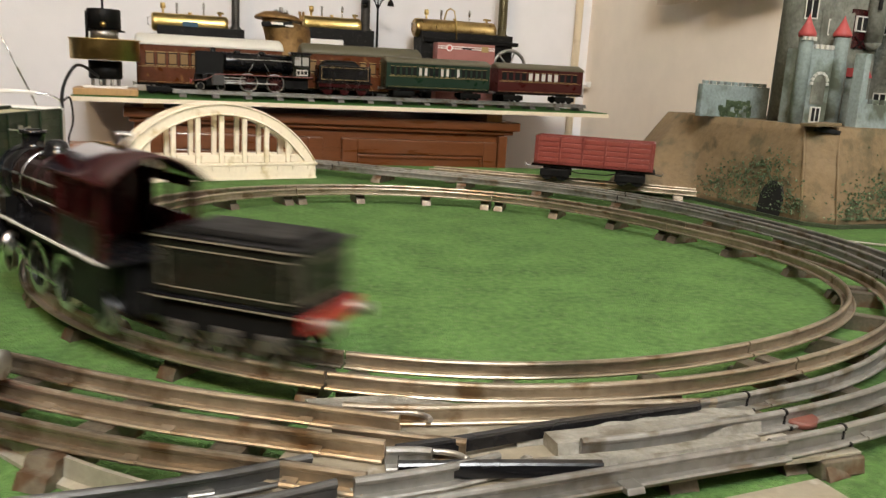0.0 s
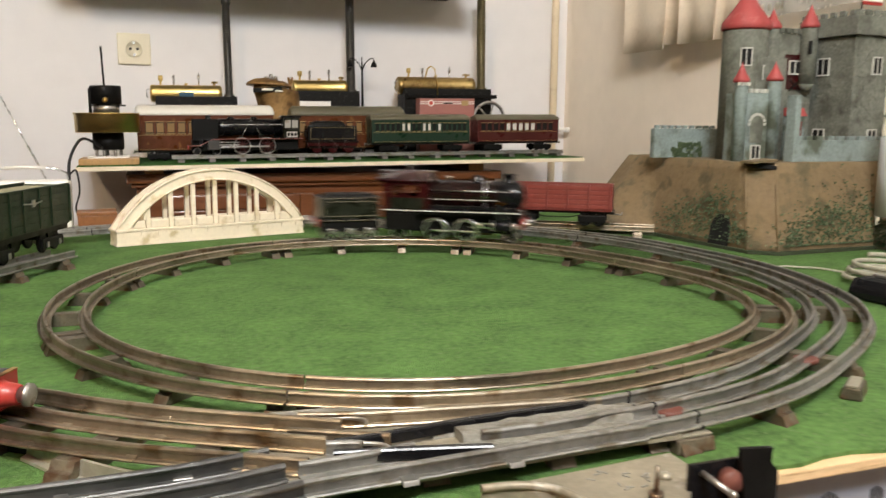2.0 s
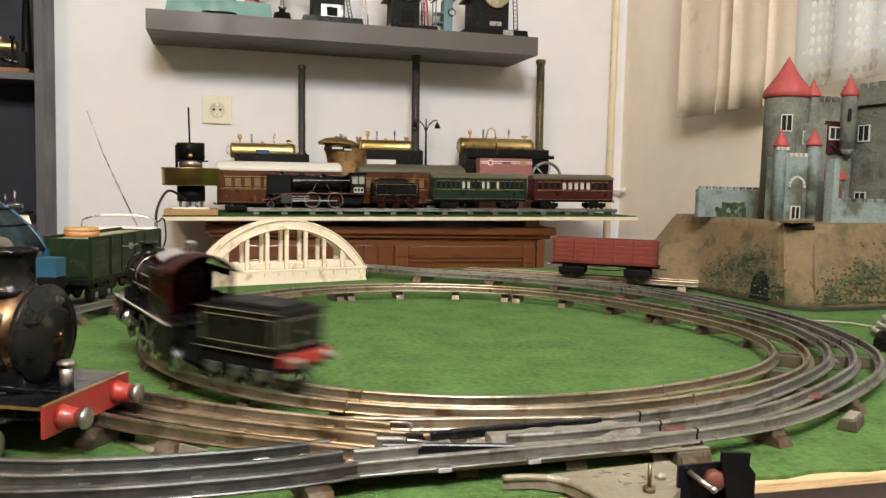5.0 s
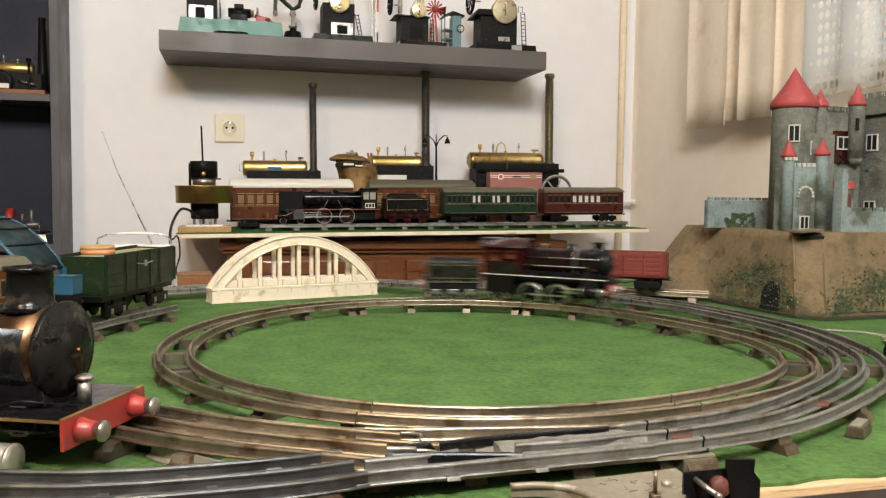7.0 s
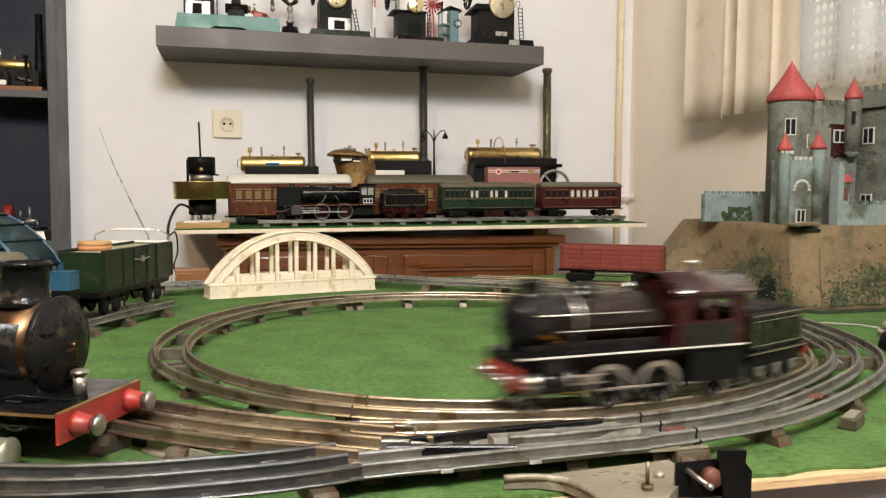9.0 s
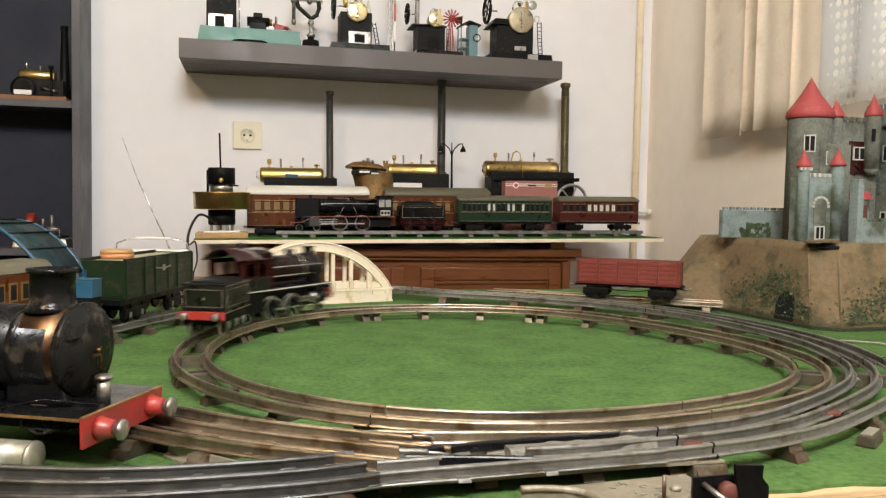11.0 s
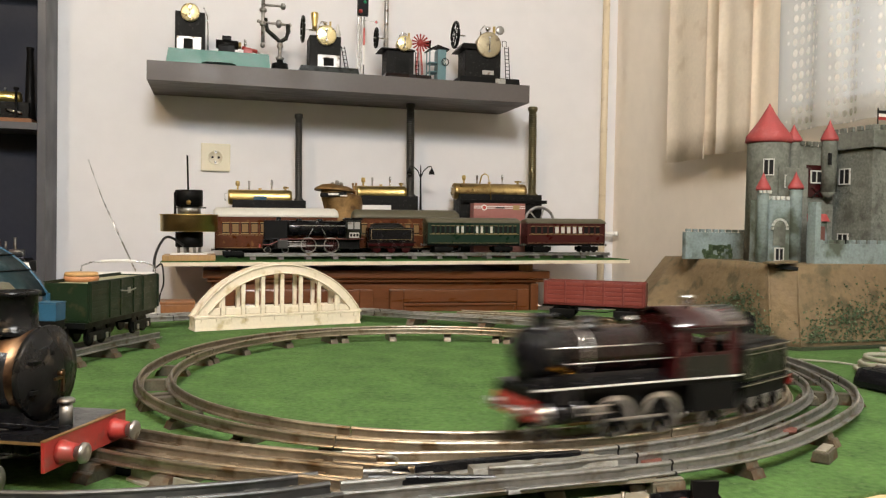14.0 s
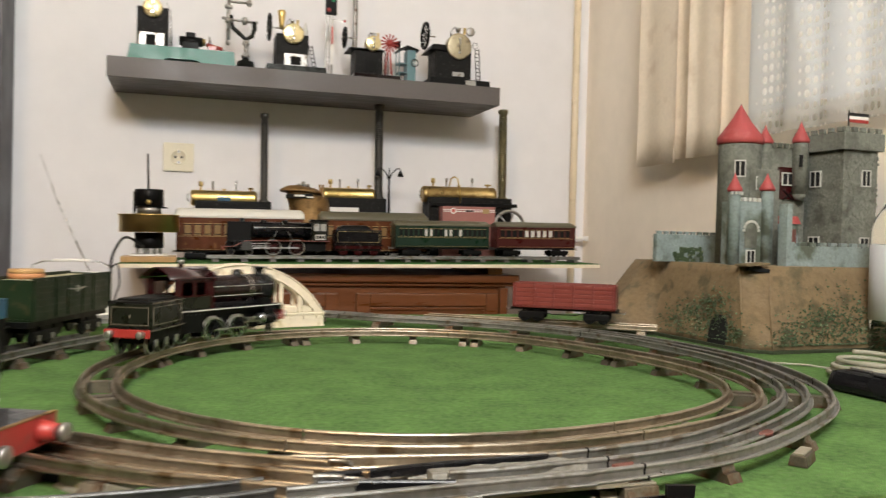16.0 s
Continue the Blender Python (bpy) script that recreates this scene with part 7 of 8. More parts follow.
def display_tender():
    t = thing("display_tender", bd(-0.650, 0.10, RT), "black six-wheeled tinplate tender with coal top", "tender")
    P("tank", M["black"], t, lambda b: bx(b, -0.058, 0.062, -0.025, 0.025, 0.030, 0.066, 0.002))
    P("lining", M["gold"], t, lambda b: [bx(b, x0, x1, -0.0256, -0.0252, z0, z1) for x0, x1, z0, z1 in ((-0.052, 0.056, 0.0615, 0.0621), (-0.052, 0.056, 0.0345, 0.0351), (-0.052, -0.0514, 0.0351, 0.0615), (0.0554, 0.056, 0.0351, 0.0615))])
    P("coal", M["soot"], t, lambda b: bx(b, -0.052, 0.040, -0.022, 0.022, 0.0662, 0.078, 0.006, (0.7, 0.7)))
    P("frame", M["maroon_dark"], t, lambda b: (bx(b, -0.062, 0.066, -0.0255, 0.0255, 0.0255, 0.0298, 0.0006), bx(b, -0.056, 0.060, -0.021, 0.021, 0.012, 0.0254, 0.001)))
    P("side_frame", M["maroon"], t, lambda b: bx(b, -0.058, 0.062, -0.0245, -0.0232, 0.018, 0.0254, 0.0006))
    wagon_wheels(t, (-0.036, 0.002, 0.042), 0.0115, 0.0185, "maroon")


def coach(name_label, u, v, L, z0, body, roof, windows, roof_h=0.012, H=0.062, lower=None, litrows=(), bogies=True):
    c = thing("toy_coach", bd(u, v, z0), name_label, "toy coach", "coaches on the board")
    W = 0.026
    P("body", M[body], c, lambda b: bx(b, -L / 2, L / 2, -W, W, 0.024, 0.024 + H - 0.012, 0.001))
    if lower:
        P("lower_panel", M[lower], c, lambda b: bx(b, -L / 2 + 0.001, L / 2 - 0.001, -W - 0.0006, W, 0.025, 0.024 + H * 0.36))

    def rf(b):
        n = 12
        pts = [(-W - 0.002 + (2 * W + 0.004) * i / n, 0.012 + H + roof_h * math.sin(math.pi * i / n) ** 0.7) for i in range(n + 1)]
        rows = [[b.verts.new((x, y, z)) for y, z in pts] for x in (-L / 2 - 0.003, -L / 2 + 0.004, L / 2 - 0.004, L / 2 + 0.003)]
        for r in (rows[0], rows[-1]):
            for q in r:
                q.co.z = 0.012 + H + (q.co.z - 0.012 - H) * 0.7
        for k in range(3):
            for i in range(n):
                b.faces.new((rows[k][i], rows[k][i + 1], rows[k + 1][i + 1], rows[k + 1][i])).smooth = True
        b.faces.new(rows[0])
        b.faces.new(rows[-1][::-1])
        b.faces.new([r[0] for r in rows] + [r[-1] for r in rows[::-1]])
    P("roof", M[roof], c, rf)
    for i, (x, w, lit) in enumerate(windows):
        wi = P("window", M["void"], c, lambda b: bx(b, x - w / 2, x + w / 2, -W - 0.0010, -W - 0.0001, 0.024 + H * 0.42, 0.024 + H * 0.70, 0.0004))
        if body == "coach_brown":
            P("pane", M["yellow"], wi, lambda b: bx(b, x - w / 2 + 0.0012, x + w / 2 - 0.0012, -W - 0.0014, -W - 0.0011, 0.0255 + H * 0.43, 0.0225 + H * 0.69), "printed yellow window")
        # pale plate paints the brightness seen through a clear window
        if lit:
            P("pane", M["line"], wi, lambda b: bx(b, x - w / 2 + 0.001, x + w / 2 - 0.001, -W - 0.0014, -W - 0.0011, 0.0245 + H * 0.43, 0.0235 + H * 0.69))
        for za, zc in ((0.705, 0.72), (0.40, 0.415)):
            P("window_frame", M["gold"], wi, lambda b: bx(b, x - w / 2 - 0.0006, x + w / 2 + 0.0006, -W - 0.0012, -W - 0.0002, 0.024 + H * za, 0.024 + H * zc))
    P("waist_line", M["gold"], c, lambda b: [bx(b, -L / 2 + 0.004, L / 2 - 0.004, -W - 0.0009, -W - 0.0001, z, z + 0.0006) for z in (0.024 + H * 0.37, 0.026)])
    P("sole_bar", M["soot"], c, lambda b: bx(b, -L / 2, L / 2, -0.022, 0.022, 0.019, 0.0239, 0.0006))
    for x in (-L / 2 + 0.045, L / 2 - 0.045):
        P("bogie", M["soot"], c, lambda b: ([bx(b, x - 0.026, x + 0.026, s * 0.0215 - 0.001, s * 0.0215 + 0.001, 0.005, 0.0165, 0.0015) for s in (-1, 1)], bx(b, x - 0.006, x + 0.006, -0.018, 0.018, 0.010, 0.0189)))
        wagon_wheels(c, (x - 0.015, x + 0.015), 0.009)
    for s in (-1, 1):
        for y in (-0.015, 0.015):
            P("buffer", M["steel_dull"], c, lambda b: lathe(b, (s * L / 2, y, 0.021), (s, 0, 0), ((0, 0.0015), (0.007, 0.0015), (0.0072, 0.004), (0.0085, 0.0038)), 10))
    return c


def coaches():
    gw = [(-0.115 + 0.0135 * i, 0.0085, i in (5, 6, 9, 10, 12)) for i in range(18)]
    coach("green tinplate passenger coach with a grey roof", -0.422, 0.10, 0.258, RT, "coach_green", "roof_grey", gw, 0.014, 0.068)
    rw = [(-0.100 + 0.0175 * i, 0.0120, i in (4, 5, 6, 7, 8)) for i in range(12)]
    coach("maroon tinplate dining coach with a grey roof", -0.155, 0.10, 0.232, RT, "coach_red", "roof_grey", rw, 0.014, 0.068)
    bw = [(-0.130 + 0.024 * i, 0.018, False) for i in range(11)]
    c = coach("brown lithographed coach with a white roof", -0.935, 0.185, 0.315, 0.002, "coach_brown", "roof_white", bw, 0.024, 0.094, "coach_brown")
    bw = [(-0.120 + 0.024 * i, 0.016, False) for i in range(11)]
    c = coach("brown and yellow lithographed coach with an olive roof", -0.585, 0.19, 0.290, 0.002, "coach_brown", "roof_grey", bw, 0.024, 0.093, "coach_brown")


def stack(parent, u, v, z0, z1, r, material="soot"):
    st = P("chimney", M[material], parent, lambda b: lathe(b, (u, v, z0), (0, 0, 1), ((0, r * 1.5), (0.008, r * 1.45), (0.012, r), (z1 - z0 - 0.014, r * 0.92), (z1 - z0 - 0.012, r * 1.2), (z1 - z0 - 0.004, r * 1.25), (z1 - z0, r * 1.1), (z1 - z0, r * 0.8), (z1 - z0 - 0.01, r * 0.7)), 20))
    n = int((z1 - z0 - 0.04) / 0.0055)
    tagged(P("chimney_fluting", M[material], st, lambda b: [lathe(b, (u, v, z0 + 0.02 + 0.0055 * i), (0, 0, 1), ((0, r * 0.97), (0.001, r * 1.03), (0.0028, r * 1.03), (0.0038, r * 0.97)), 14) for i in range(n)]), kind="stuff")
    return st


def boiler_engine(label, u0, u1, v, zc, r, stack_u, stack_top, stack_r, brass="brass", deep=0.05, stack_mat="chimney_iron"):
    """A stationary steam engine: brass boiler on a black firebox, with fittings and a tall chimney."""
    e = thing("toy_steam_engine", BOARD, label, "steam engine", "steam engines on the board")
    P("boiler", M[brass], e, lambda b: lathe(b, (u0, v, zc), (1, 0, 0), ((0, r * 0.8), (0.003, r * 0.97), (0.006, r), (0.010, r * 1.03), (0.012, r), (u1 - u0 - 0.012, r), (u1 - u0 - 0.010, r * 1.03), (u1 - u0 - 0.004, r), (u1 - u0, r * 0.8)), 28))
    P("firebox", M["brick_dark"], e, lambda b: bx(b, u0 + 0.012, stack_u + 0.018, v - deep / 2, v + deep / 2, 0.012, zc - r * 0.35, 0.002))
    P("base", M["soot"], e, lambda b: bx(b, u0 - 0.01, stack_u + 0.03, v - deep / 2 - 0.015, v + deep / 2 + 0.012, 0.0003, 0.0119, 0.002))
    top = zc + r
    L = u1 - u0
    P("safety_valve", M["brass"], e, lambda b: (cy(b, (u0 + L * 0.15, v, top - 0.002), (u0 + L * 0.15, v, top + 0.010), 0.0026, seg=10), lathe(b, (u0 + L * 0.15, v, top + 0.010), (0, 0, 1), ((0, 0.0045), (0.001, 0.0058), (0.012, 0.0058), (0.013, 0.004), (0.0135, 0)), 14)))
    P("whistle", M["steel_dull"], e, lambda b: (cy(b, (u0 + L * 0.33, v, top - 0.002), (u0 + L * 0.33, v, top + 0.024), 0.0024, 0.0030, seg=10)))
    P("filler", M["brass"], e, lambda b: lathe(b, (u0 + L * 0.5, v, top - 0.002), (0, 0, 1), ((0, 0.0036), (0.004, 0.0036), (0.0045, 0.005), (0.0065, 0.005), (0.007, 0)), 12))
    P("lever_valve", M["steel"], e, lambda b: (cy(b, (u0 + L * 0.68, v, top - 0.002), (u0 + L * 0.68, v, top + 0.018), 0.0016, seg=8), lathe(b, (u0 + L * 0.68, v, top + 0.012), (0, 0, 1), ((0, 0.002), (0.004, 0.0036), (0.010, 0.0036), (0.017, 0.001)), 10)))
    P("steam_cock", M["brass_old"], e, lambda b: (cy(b, (u0 + L * 0.90, v, top - 0.004), (u0 + L * 0.90, v, top + 0.010), 0.0034, seg=10), cy(b, (u0 + L * 0.86, v, top + 0.007), (u0 + L * 0.95, v, top + 0.007), 0.0026, seg=10)))
    P("gauge_glass", M["steel"], e, lambda b: (tube(b, [(u0 - 0.001, v - r * 0.4, zc + r * 0.5), (u0 - 0.008, v - r * 0.4, zc + r * 0.4), (u0 - 0.008, v - r * 0.4, zc - r * 0.4), (u0 - 0.001, v - r * 0.4, zc - r * 0.5)], 0.0016, 6)))
    stack(e, stack_u, v, zc - r * 0.6, stack_top, stack_r, stack_mat)
    return e


def board_engines():
    e1 = boiler_engine("small brass boiler steam engine with a tall black chimney", -1.058, -0.885, 0.31, 0.163, 0.021, -0.866, 0.398, 0.0095)
    P("name_plate", M["blue"], e1, lambda b: bx(b, -0.99, -0.955, 0.286, 0.2885, 0.146, 0.166, 0.001))
    e2 = boiler_engine("brass boiler steam engine with a tall black chimney", -0.705, -0.558, 0.31, 0.180, 0.021, -0.545, 0.442, 0.0115)
    P("white_plate", M["white"], e2, lambda b: bx(b, -0.70, -0.61, 0.268, 0.272, 0.10, 0.145, 0.001))
    e3 = boiler_engine("large brass boiler steam engine with a fluted chimney", -0.416, -0.190, 0.31, 0.190, 0.024, -0.166, 0.448, 0.0120, "brass_old", 0.07, "chimney_brass")
    P("steam_pipe", M["brass"], e3, lambda b: tube(b, [(-0.335, 0.305, 0.212), (-0.332, 0.295, 0.236), (-0.325, 0.285, 0.242), (-0.318, 0.275, 0.235), (-0.313, 0.27, 0.20), (-0.311, 0.268, 0.155)], 0.0019, 8))
    P("shelf_plate", M["soot"], e3, lambda b: bx(b, -0.40, -0.135, 0.265, 0.35, 0.155, 0.165, 0.001))
    fw = thing("flywheel", bd(-0.168, 0.245, 0.0), "large dull spoked flywheel on a stand", "flywheel")
    P("rim", M["steel_dull"], fw, lambda b: tube(b, [(0.046 * math.cos(2 * math.pi * i / 32), 0, 0.098 + 0.046 * math.sin(2 * math.pi * i / 32)) for i in range(32)], 0.0045, 8, True))
    for k in range(6):
        a = math.pi * k / 3 + 0.2
        P("spoke", M["steel_dull"], fw, lambda b: cy(b, (0, 0, 0.098), (0.043 * math.cos(a), 0, 0.098 + 0.043 * math.sin(a)), 0.0026, 0.002, seg=8))
    P("stand", M["soot"], fw, lambda b: (bx(b, -0.012, 0.012, 0.006, 0.016, 0.0003, 0.100, 0.002, (0.5, 1)), cy(b, (0, -0.006, 0.098), (0, 0.016, 0.098), 0.005, seg=12)))
    pb = thing("printed_box", bd(-0.306, 0.222, 0.0), "pink printed box with white stripes and a round mark", "box")
    P("body", M["pink"], pb, lambda b: bx(b, -0.078, 0.078, -0.018, 0.018, 0.0004, 0.153, 0.001))
    P("stripe", M["white"], pb, lambda b: [bx(b, -0.0775, 0.0775, -0.0186, -0.0181, z, z + 0.0022) for z in (0.138, 0.143)])
    P("round_mark", M["white"], pb, lambda b: lathe(b, (-0.047, -0.0187, 0.1405), (0, -1, 0), ((0, 0.0085), (0.0004, 0.0085)), 20))
    P("centre_mark", M["pale_red"], pb, lambda b: lathe(b, (-0.047, -0.0192, 0.1405), (0, -1, 0), ((0, 0.0055), (0.0004, 0.0055)), 20))
    P("text_bar", M["void"], pb, lambda b: bx(b, -0.012, 0.014, -0.0190, -0.0187, 0.1385, 0.1425))
    P("text_bar", M["gold"], pb, lambda b: bx(b, 0.040, 0.060, -0.0190, -0.0187, 0.134, 0.1475))
    # brass flywheel engine at the end of the board
    f = thing("hot_air_engine", bd(-1.152, 0.072, 0.0), "vertical black engine with a broad polished brass flywheel on wood", "engine")
    P("wood_base", M["wood_pale"], f, lambda b: bx(b, -0.060, 0.062, -0.055, 0.06, 0.0004, 0.014, 0.002))
    P("white_plate", M["white"], f, lambda b: bx(b, -0.042, 0.042, -0.035, 0.035, 0.0142, 0.0185, 0.0006))
    fl = P("flywheel", M["brass"], f, lambda b: lathe(b, (0, 0, 0.070), (0, 0, 1), ((0, 0.062), (0.001, 0.0668), (0.038, 0.0668), (0.040, 0.069), (0.042, 0.069), (0.042, 0.063), (0.030, 0.062), (0.030, 0.0)), 48))
    P("lower_drum", M["soot"], f, lambda b: lathe(b, (0, 0, 0.032), (0, 0, 1), ((0, 0.030), (0.002, 0.0325), (0.037, 0.0325)), 28))
    P("upper_drum", M["soot"], f, lambda b: lathe(b, (0, 0, 0.131), (0, 0, 1), ((0, 0.0325), (0.038, 0.0325), (0.040, 0.031), (0.0405, 0.0)), 28))
    P("collar", M["steel_dull"], f, lambda b: (lathe(b, (0, 0, 0.112), (0, 0, 1), ((0, 0.027), (0.0188, 0.027)), 24)))
    P("arm", M["soot"], f, lambda b: (bx(b, -0.034, 0.040, -0.008, 0.008, 0.1265, 0.130, 0.001), cy(b, (-0.032, -0.01, 0.10), (-0.032, -0.01, 0.165), 0.003, seg=8)))
    P("knob", M["brass"], f, lambda b: lathe(b, (0, -0.034, 0.140), (0, -1, 0), ((0, 0.004), (0.003, 0.006), (0.007, 0.004), (0.008, 0)), 14))
    P("rod", M["soot"], f, lambda b: cy(b, (-0.002, 0, 0.171), (-0.004, 0, 0.255), 0.0022, seg=10))
    for a in (-110, -60, 200, 100, 20):
        c, s = math.cos(radians(a)), math.sin(radians(a))
        P("leg", M["steel_dull"], f, lambda b: cy(b, (0.026 * c, 0.026 * s, 0.0186), (0.026 * c, 0.026 * s, 0.034), 0.0035, seg=8))
    # dented brass hood
    h = thing("brass_hood", bd(-0.748, 0.255, 0.0), "dented tarnished brass engine hood with a torn rim", "engine hood")

    def hood(b):
        n, k = 32, 10
        rows = []
        for j in range(k + 1):
            s = j / k
            r = 0.050 - 0.004 * s + 0.010 * max(0, s - 0.7)
            row = []
            for i in range(n):
                a = 2 * math.pi * i / n
                q = r * (1 + 0.10 * noise.noise(Vector((math.cos(a) * 1.7, math.sin(a) * 1.7, s * 3))))
                row.append(b.verts.new((q * 1.15 * math.cos(a) + 0.010 - 0.016 * s, q * 0.8 * math.sin(a), 0.06 + 0.118 * s - 0.010 * s * math.cos(a))))
            rows.append(row)
        for j in range(k):
            for i in range(n):
                b.faces.new((rows[j][i], rows[j][(i + 1) % n], rows[j + 1][(i + 1) % n], rows[j + 1][i])).smooth = True
        b.faces.new(rows[-1])
        b.faces.new(rows[0][::-1])
    P("shell", M["hood"], h, hood)

    def brim(b):
        n, rows = 32, []
        for r, z in ((0.030, 0.186), (0.052, 0.181), (0.053, 0.184), (0.050, 0.188), (0.034, 0.196), (0.0, 0.199)):
            rows.append([b.verts.new((-0.024 + (r * 1.08 + 0.009 * noise.noise(Vector((3 * math.cos(a), 3 * math.sin(a), 2)))) * math.cos(a), r * 0.85 * math.sin(a), z + 0.004 * math.cos(a + 2.6))) for a in (2 * math.pi * i / n for i in range(n))])
        for j in range(len(rows) - 1):
            for i in range(n):
                b.faces.new((rows[j][i], rows[j][(i + 1) % n], rows[j + 1][(i + 1) % n], rows[j + 1][i])).smooth = True
    P("brim", M["hood"], h, brim, "flat torn brass brim")
    P("crest", M["steel_dull"], h, lambda b: [lathe(b, (-0.03 + 0.012 * i, 0, 0.197), (0, 0, 1), ((0, 0.006), (0.008 + 0.006 * (i == 1), 0.005), (0.010 + 0.006 * (i == 1), 0)), 10) for i in range(3)])
    P("open_mouth", M["void"], h, lambda b: bx(b, -0.060, 0.012, -0.046, -0.034, 0.1665, 0.1785, 0.004, turn=Matrix.Rotation(radians(-3), 4, "Y")), "dark torn opening")
    P("scrap", M["white"], h, lambda b: (bx(b, -0.048, -0.020, -0.0485, -0.0455, 0.1690, 0.1745, 0.0012), bx(b, -0.016, 0.004, -0.0485, -0.0455, 0.1660, 0.1700, 0.0012)), "pale torn scrap in the opening")
    for x in (0.026, 0.036):
        P("prong", M["hood"], h, lambda b: tube(b, [(0.030, 0, 0.150), (0.031, 0, 0.180), (x, 0, 0.205)], 0.0032, 7))
    P("foot", M["soot"], h, lambda b: bx(b, -0.045, 0.05, -0.03, 0.03, 0.0004, 0.0610, 0.002))
    # little street lamp with two arms
    la = thing("toy_street_lamp", bd(-0.520, 0.285, 0.0), "dark two-armed toy street lamp", "street lamp")
    P("post", M["soot"], la, lambda b: lathe(b, (0, 0, 0.0004), (0, 0, 1), ((0, 0.012), (0.004, 0.011), (0.006, 0.005), (0.10, 0.0042), (0.16, 0.0030), (0.232, 0.0024), (0.262, 0.001)), 14))
    for s in (-1, 1):
        ar = P("arm", M["soot"], la, lambda b: tube(b, [(0, 0, 0.225), (s * 0.008, 0, 0.245), (s * 0.022, 0, 0.258), (s * 0.032, 0, 0.259), (s * 0.033, 0, 0.252)], 0.0016, 8))
        P("shade", M["soot"], ar, lambda b: lathe(b, (s * 0.033, 0, 0.254), (0, 0, -1), ((0, 0.002), (0.004, 0.003), (0.010, 0.007), (0.018, 0.0085), (0.018, 0.007), (0.010, 0.004)), 16))
        P("bulb", M["white"], ar, lambda b: lathe(b, (s * 0.033, 0, 0.240), (0, 0, -1), ((0, 0.003), (0.004, 0.004), (0.007, 0.0)), 12))


# ------------------------------------------------------------ wall shelf with stationary engines
SHELF_Z = 0.581


def sh(u, z=0.0, v=0.275, turn=0.0):
    return rm(u, v, SHELF_Z + z, turn)


def ladder(parent, x, y, z0, z1, w=0.010, lean=0.0, material="soot"):
    la = P("ladder", M[material], parent, lambda b: [cy(b, (x + s * w / 2 + lean, y, z0), (x + s * w / 2, y, z1), 0.0012, seg=6) for s in (-1, 1)])
    n = max(3, int((z1 - z0) / 0.010))
    for i in range(n):
        q = (i + 0.6) / n
        P("rung", M[material], la, lambda b: cy(b, (x - w / 2 + lean * (1 - q), y, z0 + (z1 - z0) * q), (x + w / 2 + lean * (1 - q), y, z0 + (z1 - z0) * q), 0.0009, seg=6))


def side_wheel(parent, x, y, z, r, material="soot"):
    """A flywheel whose axle points along x."""
    w = P("flywheel", M[material], parent, lambda b: tube(b, [(x, y + r * math.cos(2 * math.pi * i / 28), z + r * math.sin(2 * math.pi * i / 28)) for i in range(28)], r * 0.13, 8, True))
    for k in range(6):
        a = math.pi * k / 3
        P("spoke", M[material], w, lambda b: cy(b, (x, y, z), (x, y + r * 0.95 * math.cos(a), z + r * 0.95 * math.sin(a)), r * 0.05, seg=6))
    P("axle", M["steel"], w, lambda b: cy(b, (x - 0.008, y, z), (x + 0.03, y, z), 0.0022, seg=8))


def dial(parent, x, y, z, r, material="dial"):
    r *= 1.18
    d = P("boiler_end", M[material], parent, lambda b: lathe(b, (x, y, z), (0, -1, 0), ((-0.02, r * 0.98), (0.004, r), (0.006, r * 1.04), (0.009, r * 1.04), (0.010, r * 0.9), (0.013, 0.0)), 28), "round brass boiler end")
    P("water_gauge", M["steel"], d, lambda b: (cy(b, (x, y - 0.016, z - r * 0.6), (x, y - 0.016, z + r * 0.6), 0.0018, seg=8), lathe(b, (x, y - 0.012, z + r * 0.55), (0, -1, 0), ((0, 0.003), (0.006, 0.003)), 10), lathe(b, (x, y - 0.012, z - r * 0.55), (0, -1, 0), ((0, 0.003), (0.006, 0.003)), 10)))


def base_with_arch(parent, x0, x1, y0, y1, h, material):
    w = x1 - x0
    pts = [(x0, 0.0003), (x0 + w * 0.30, 0.0003), (x0 + w * 0.34, h * 0.28), (x0 + w * 0.38, h * 0.36), (x0 + w * 0.62, h * 0.36), (x0 + w * 0.66, h * 0.28), (x0 + w * 0.70, 0.0003), (x1, 0.0003), (x1 - w * 0.02, h), (x0 + w * 0.03, h)]
    P("base", M[material], parent, lambda b: extrude(b, pts, y1 - y0, pose(0, y0, 0)))


def fittings(parent, x, y, z, s=1.0):
    P("safety_valve", M["steel"], parent, lambda b: (cy(b, (x, y, z), (x, y, z + 0.014 * s), 0.003 * s, seg=8), lathe(b, (x, y, z + 0.012 * s), (0, 0, 1), ((0, 0.003 * s), (0.003 * s, 0.006 * s), (0.008 * s, 0.006 * s), (0.010 * s, 0)), 12)))
    P("whistle", M["brass"], parent, lambda b: (cy(b, (x + 0.014 * s, y, z - 0.003), (x + 0.014 * s, y, z + 0.022 * s), 0.003 * s, seg=8)))
    P("steam_pipe", M["steel"], parent, lambda b: tube(b, [(x - 0.014 * s, y, z - 0.006), (x - 0.016 * s, y, z + 0.012 * s), (x - 0.008 * s, y, z + 0.022 * s), (x + 0.004 * s, y, z + 0.018 * s)], 0.0018 * s, 6))


def wall_shelf():
    s = thing("wall_shelf", ROOM, "long grey-brown floating wall shelf", "shelf")
    P("top_panel", M["shelf"], s, lambda b: bx(b, -1.262, -0.238, 0.1715, WALL_V, SHELF_Z - 0.004, SHELF_Z, 0.0008))
    P("bottom_panel", M["shelf"], s, lambda b: bx(b, -1.262, -0.238, 0.1715, WALL_V, 0.5315, 0.5355, 0.0008))
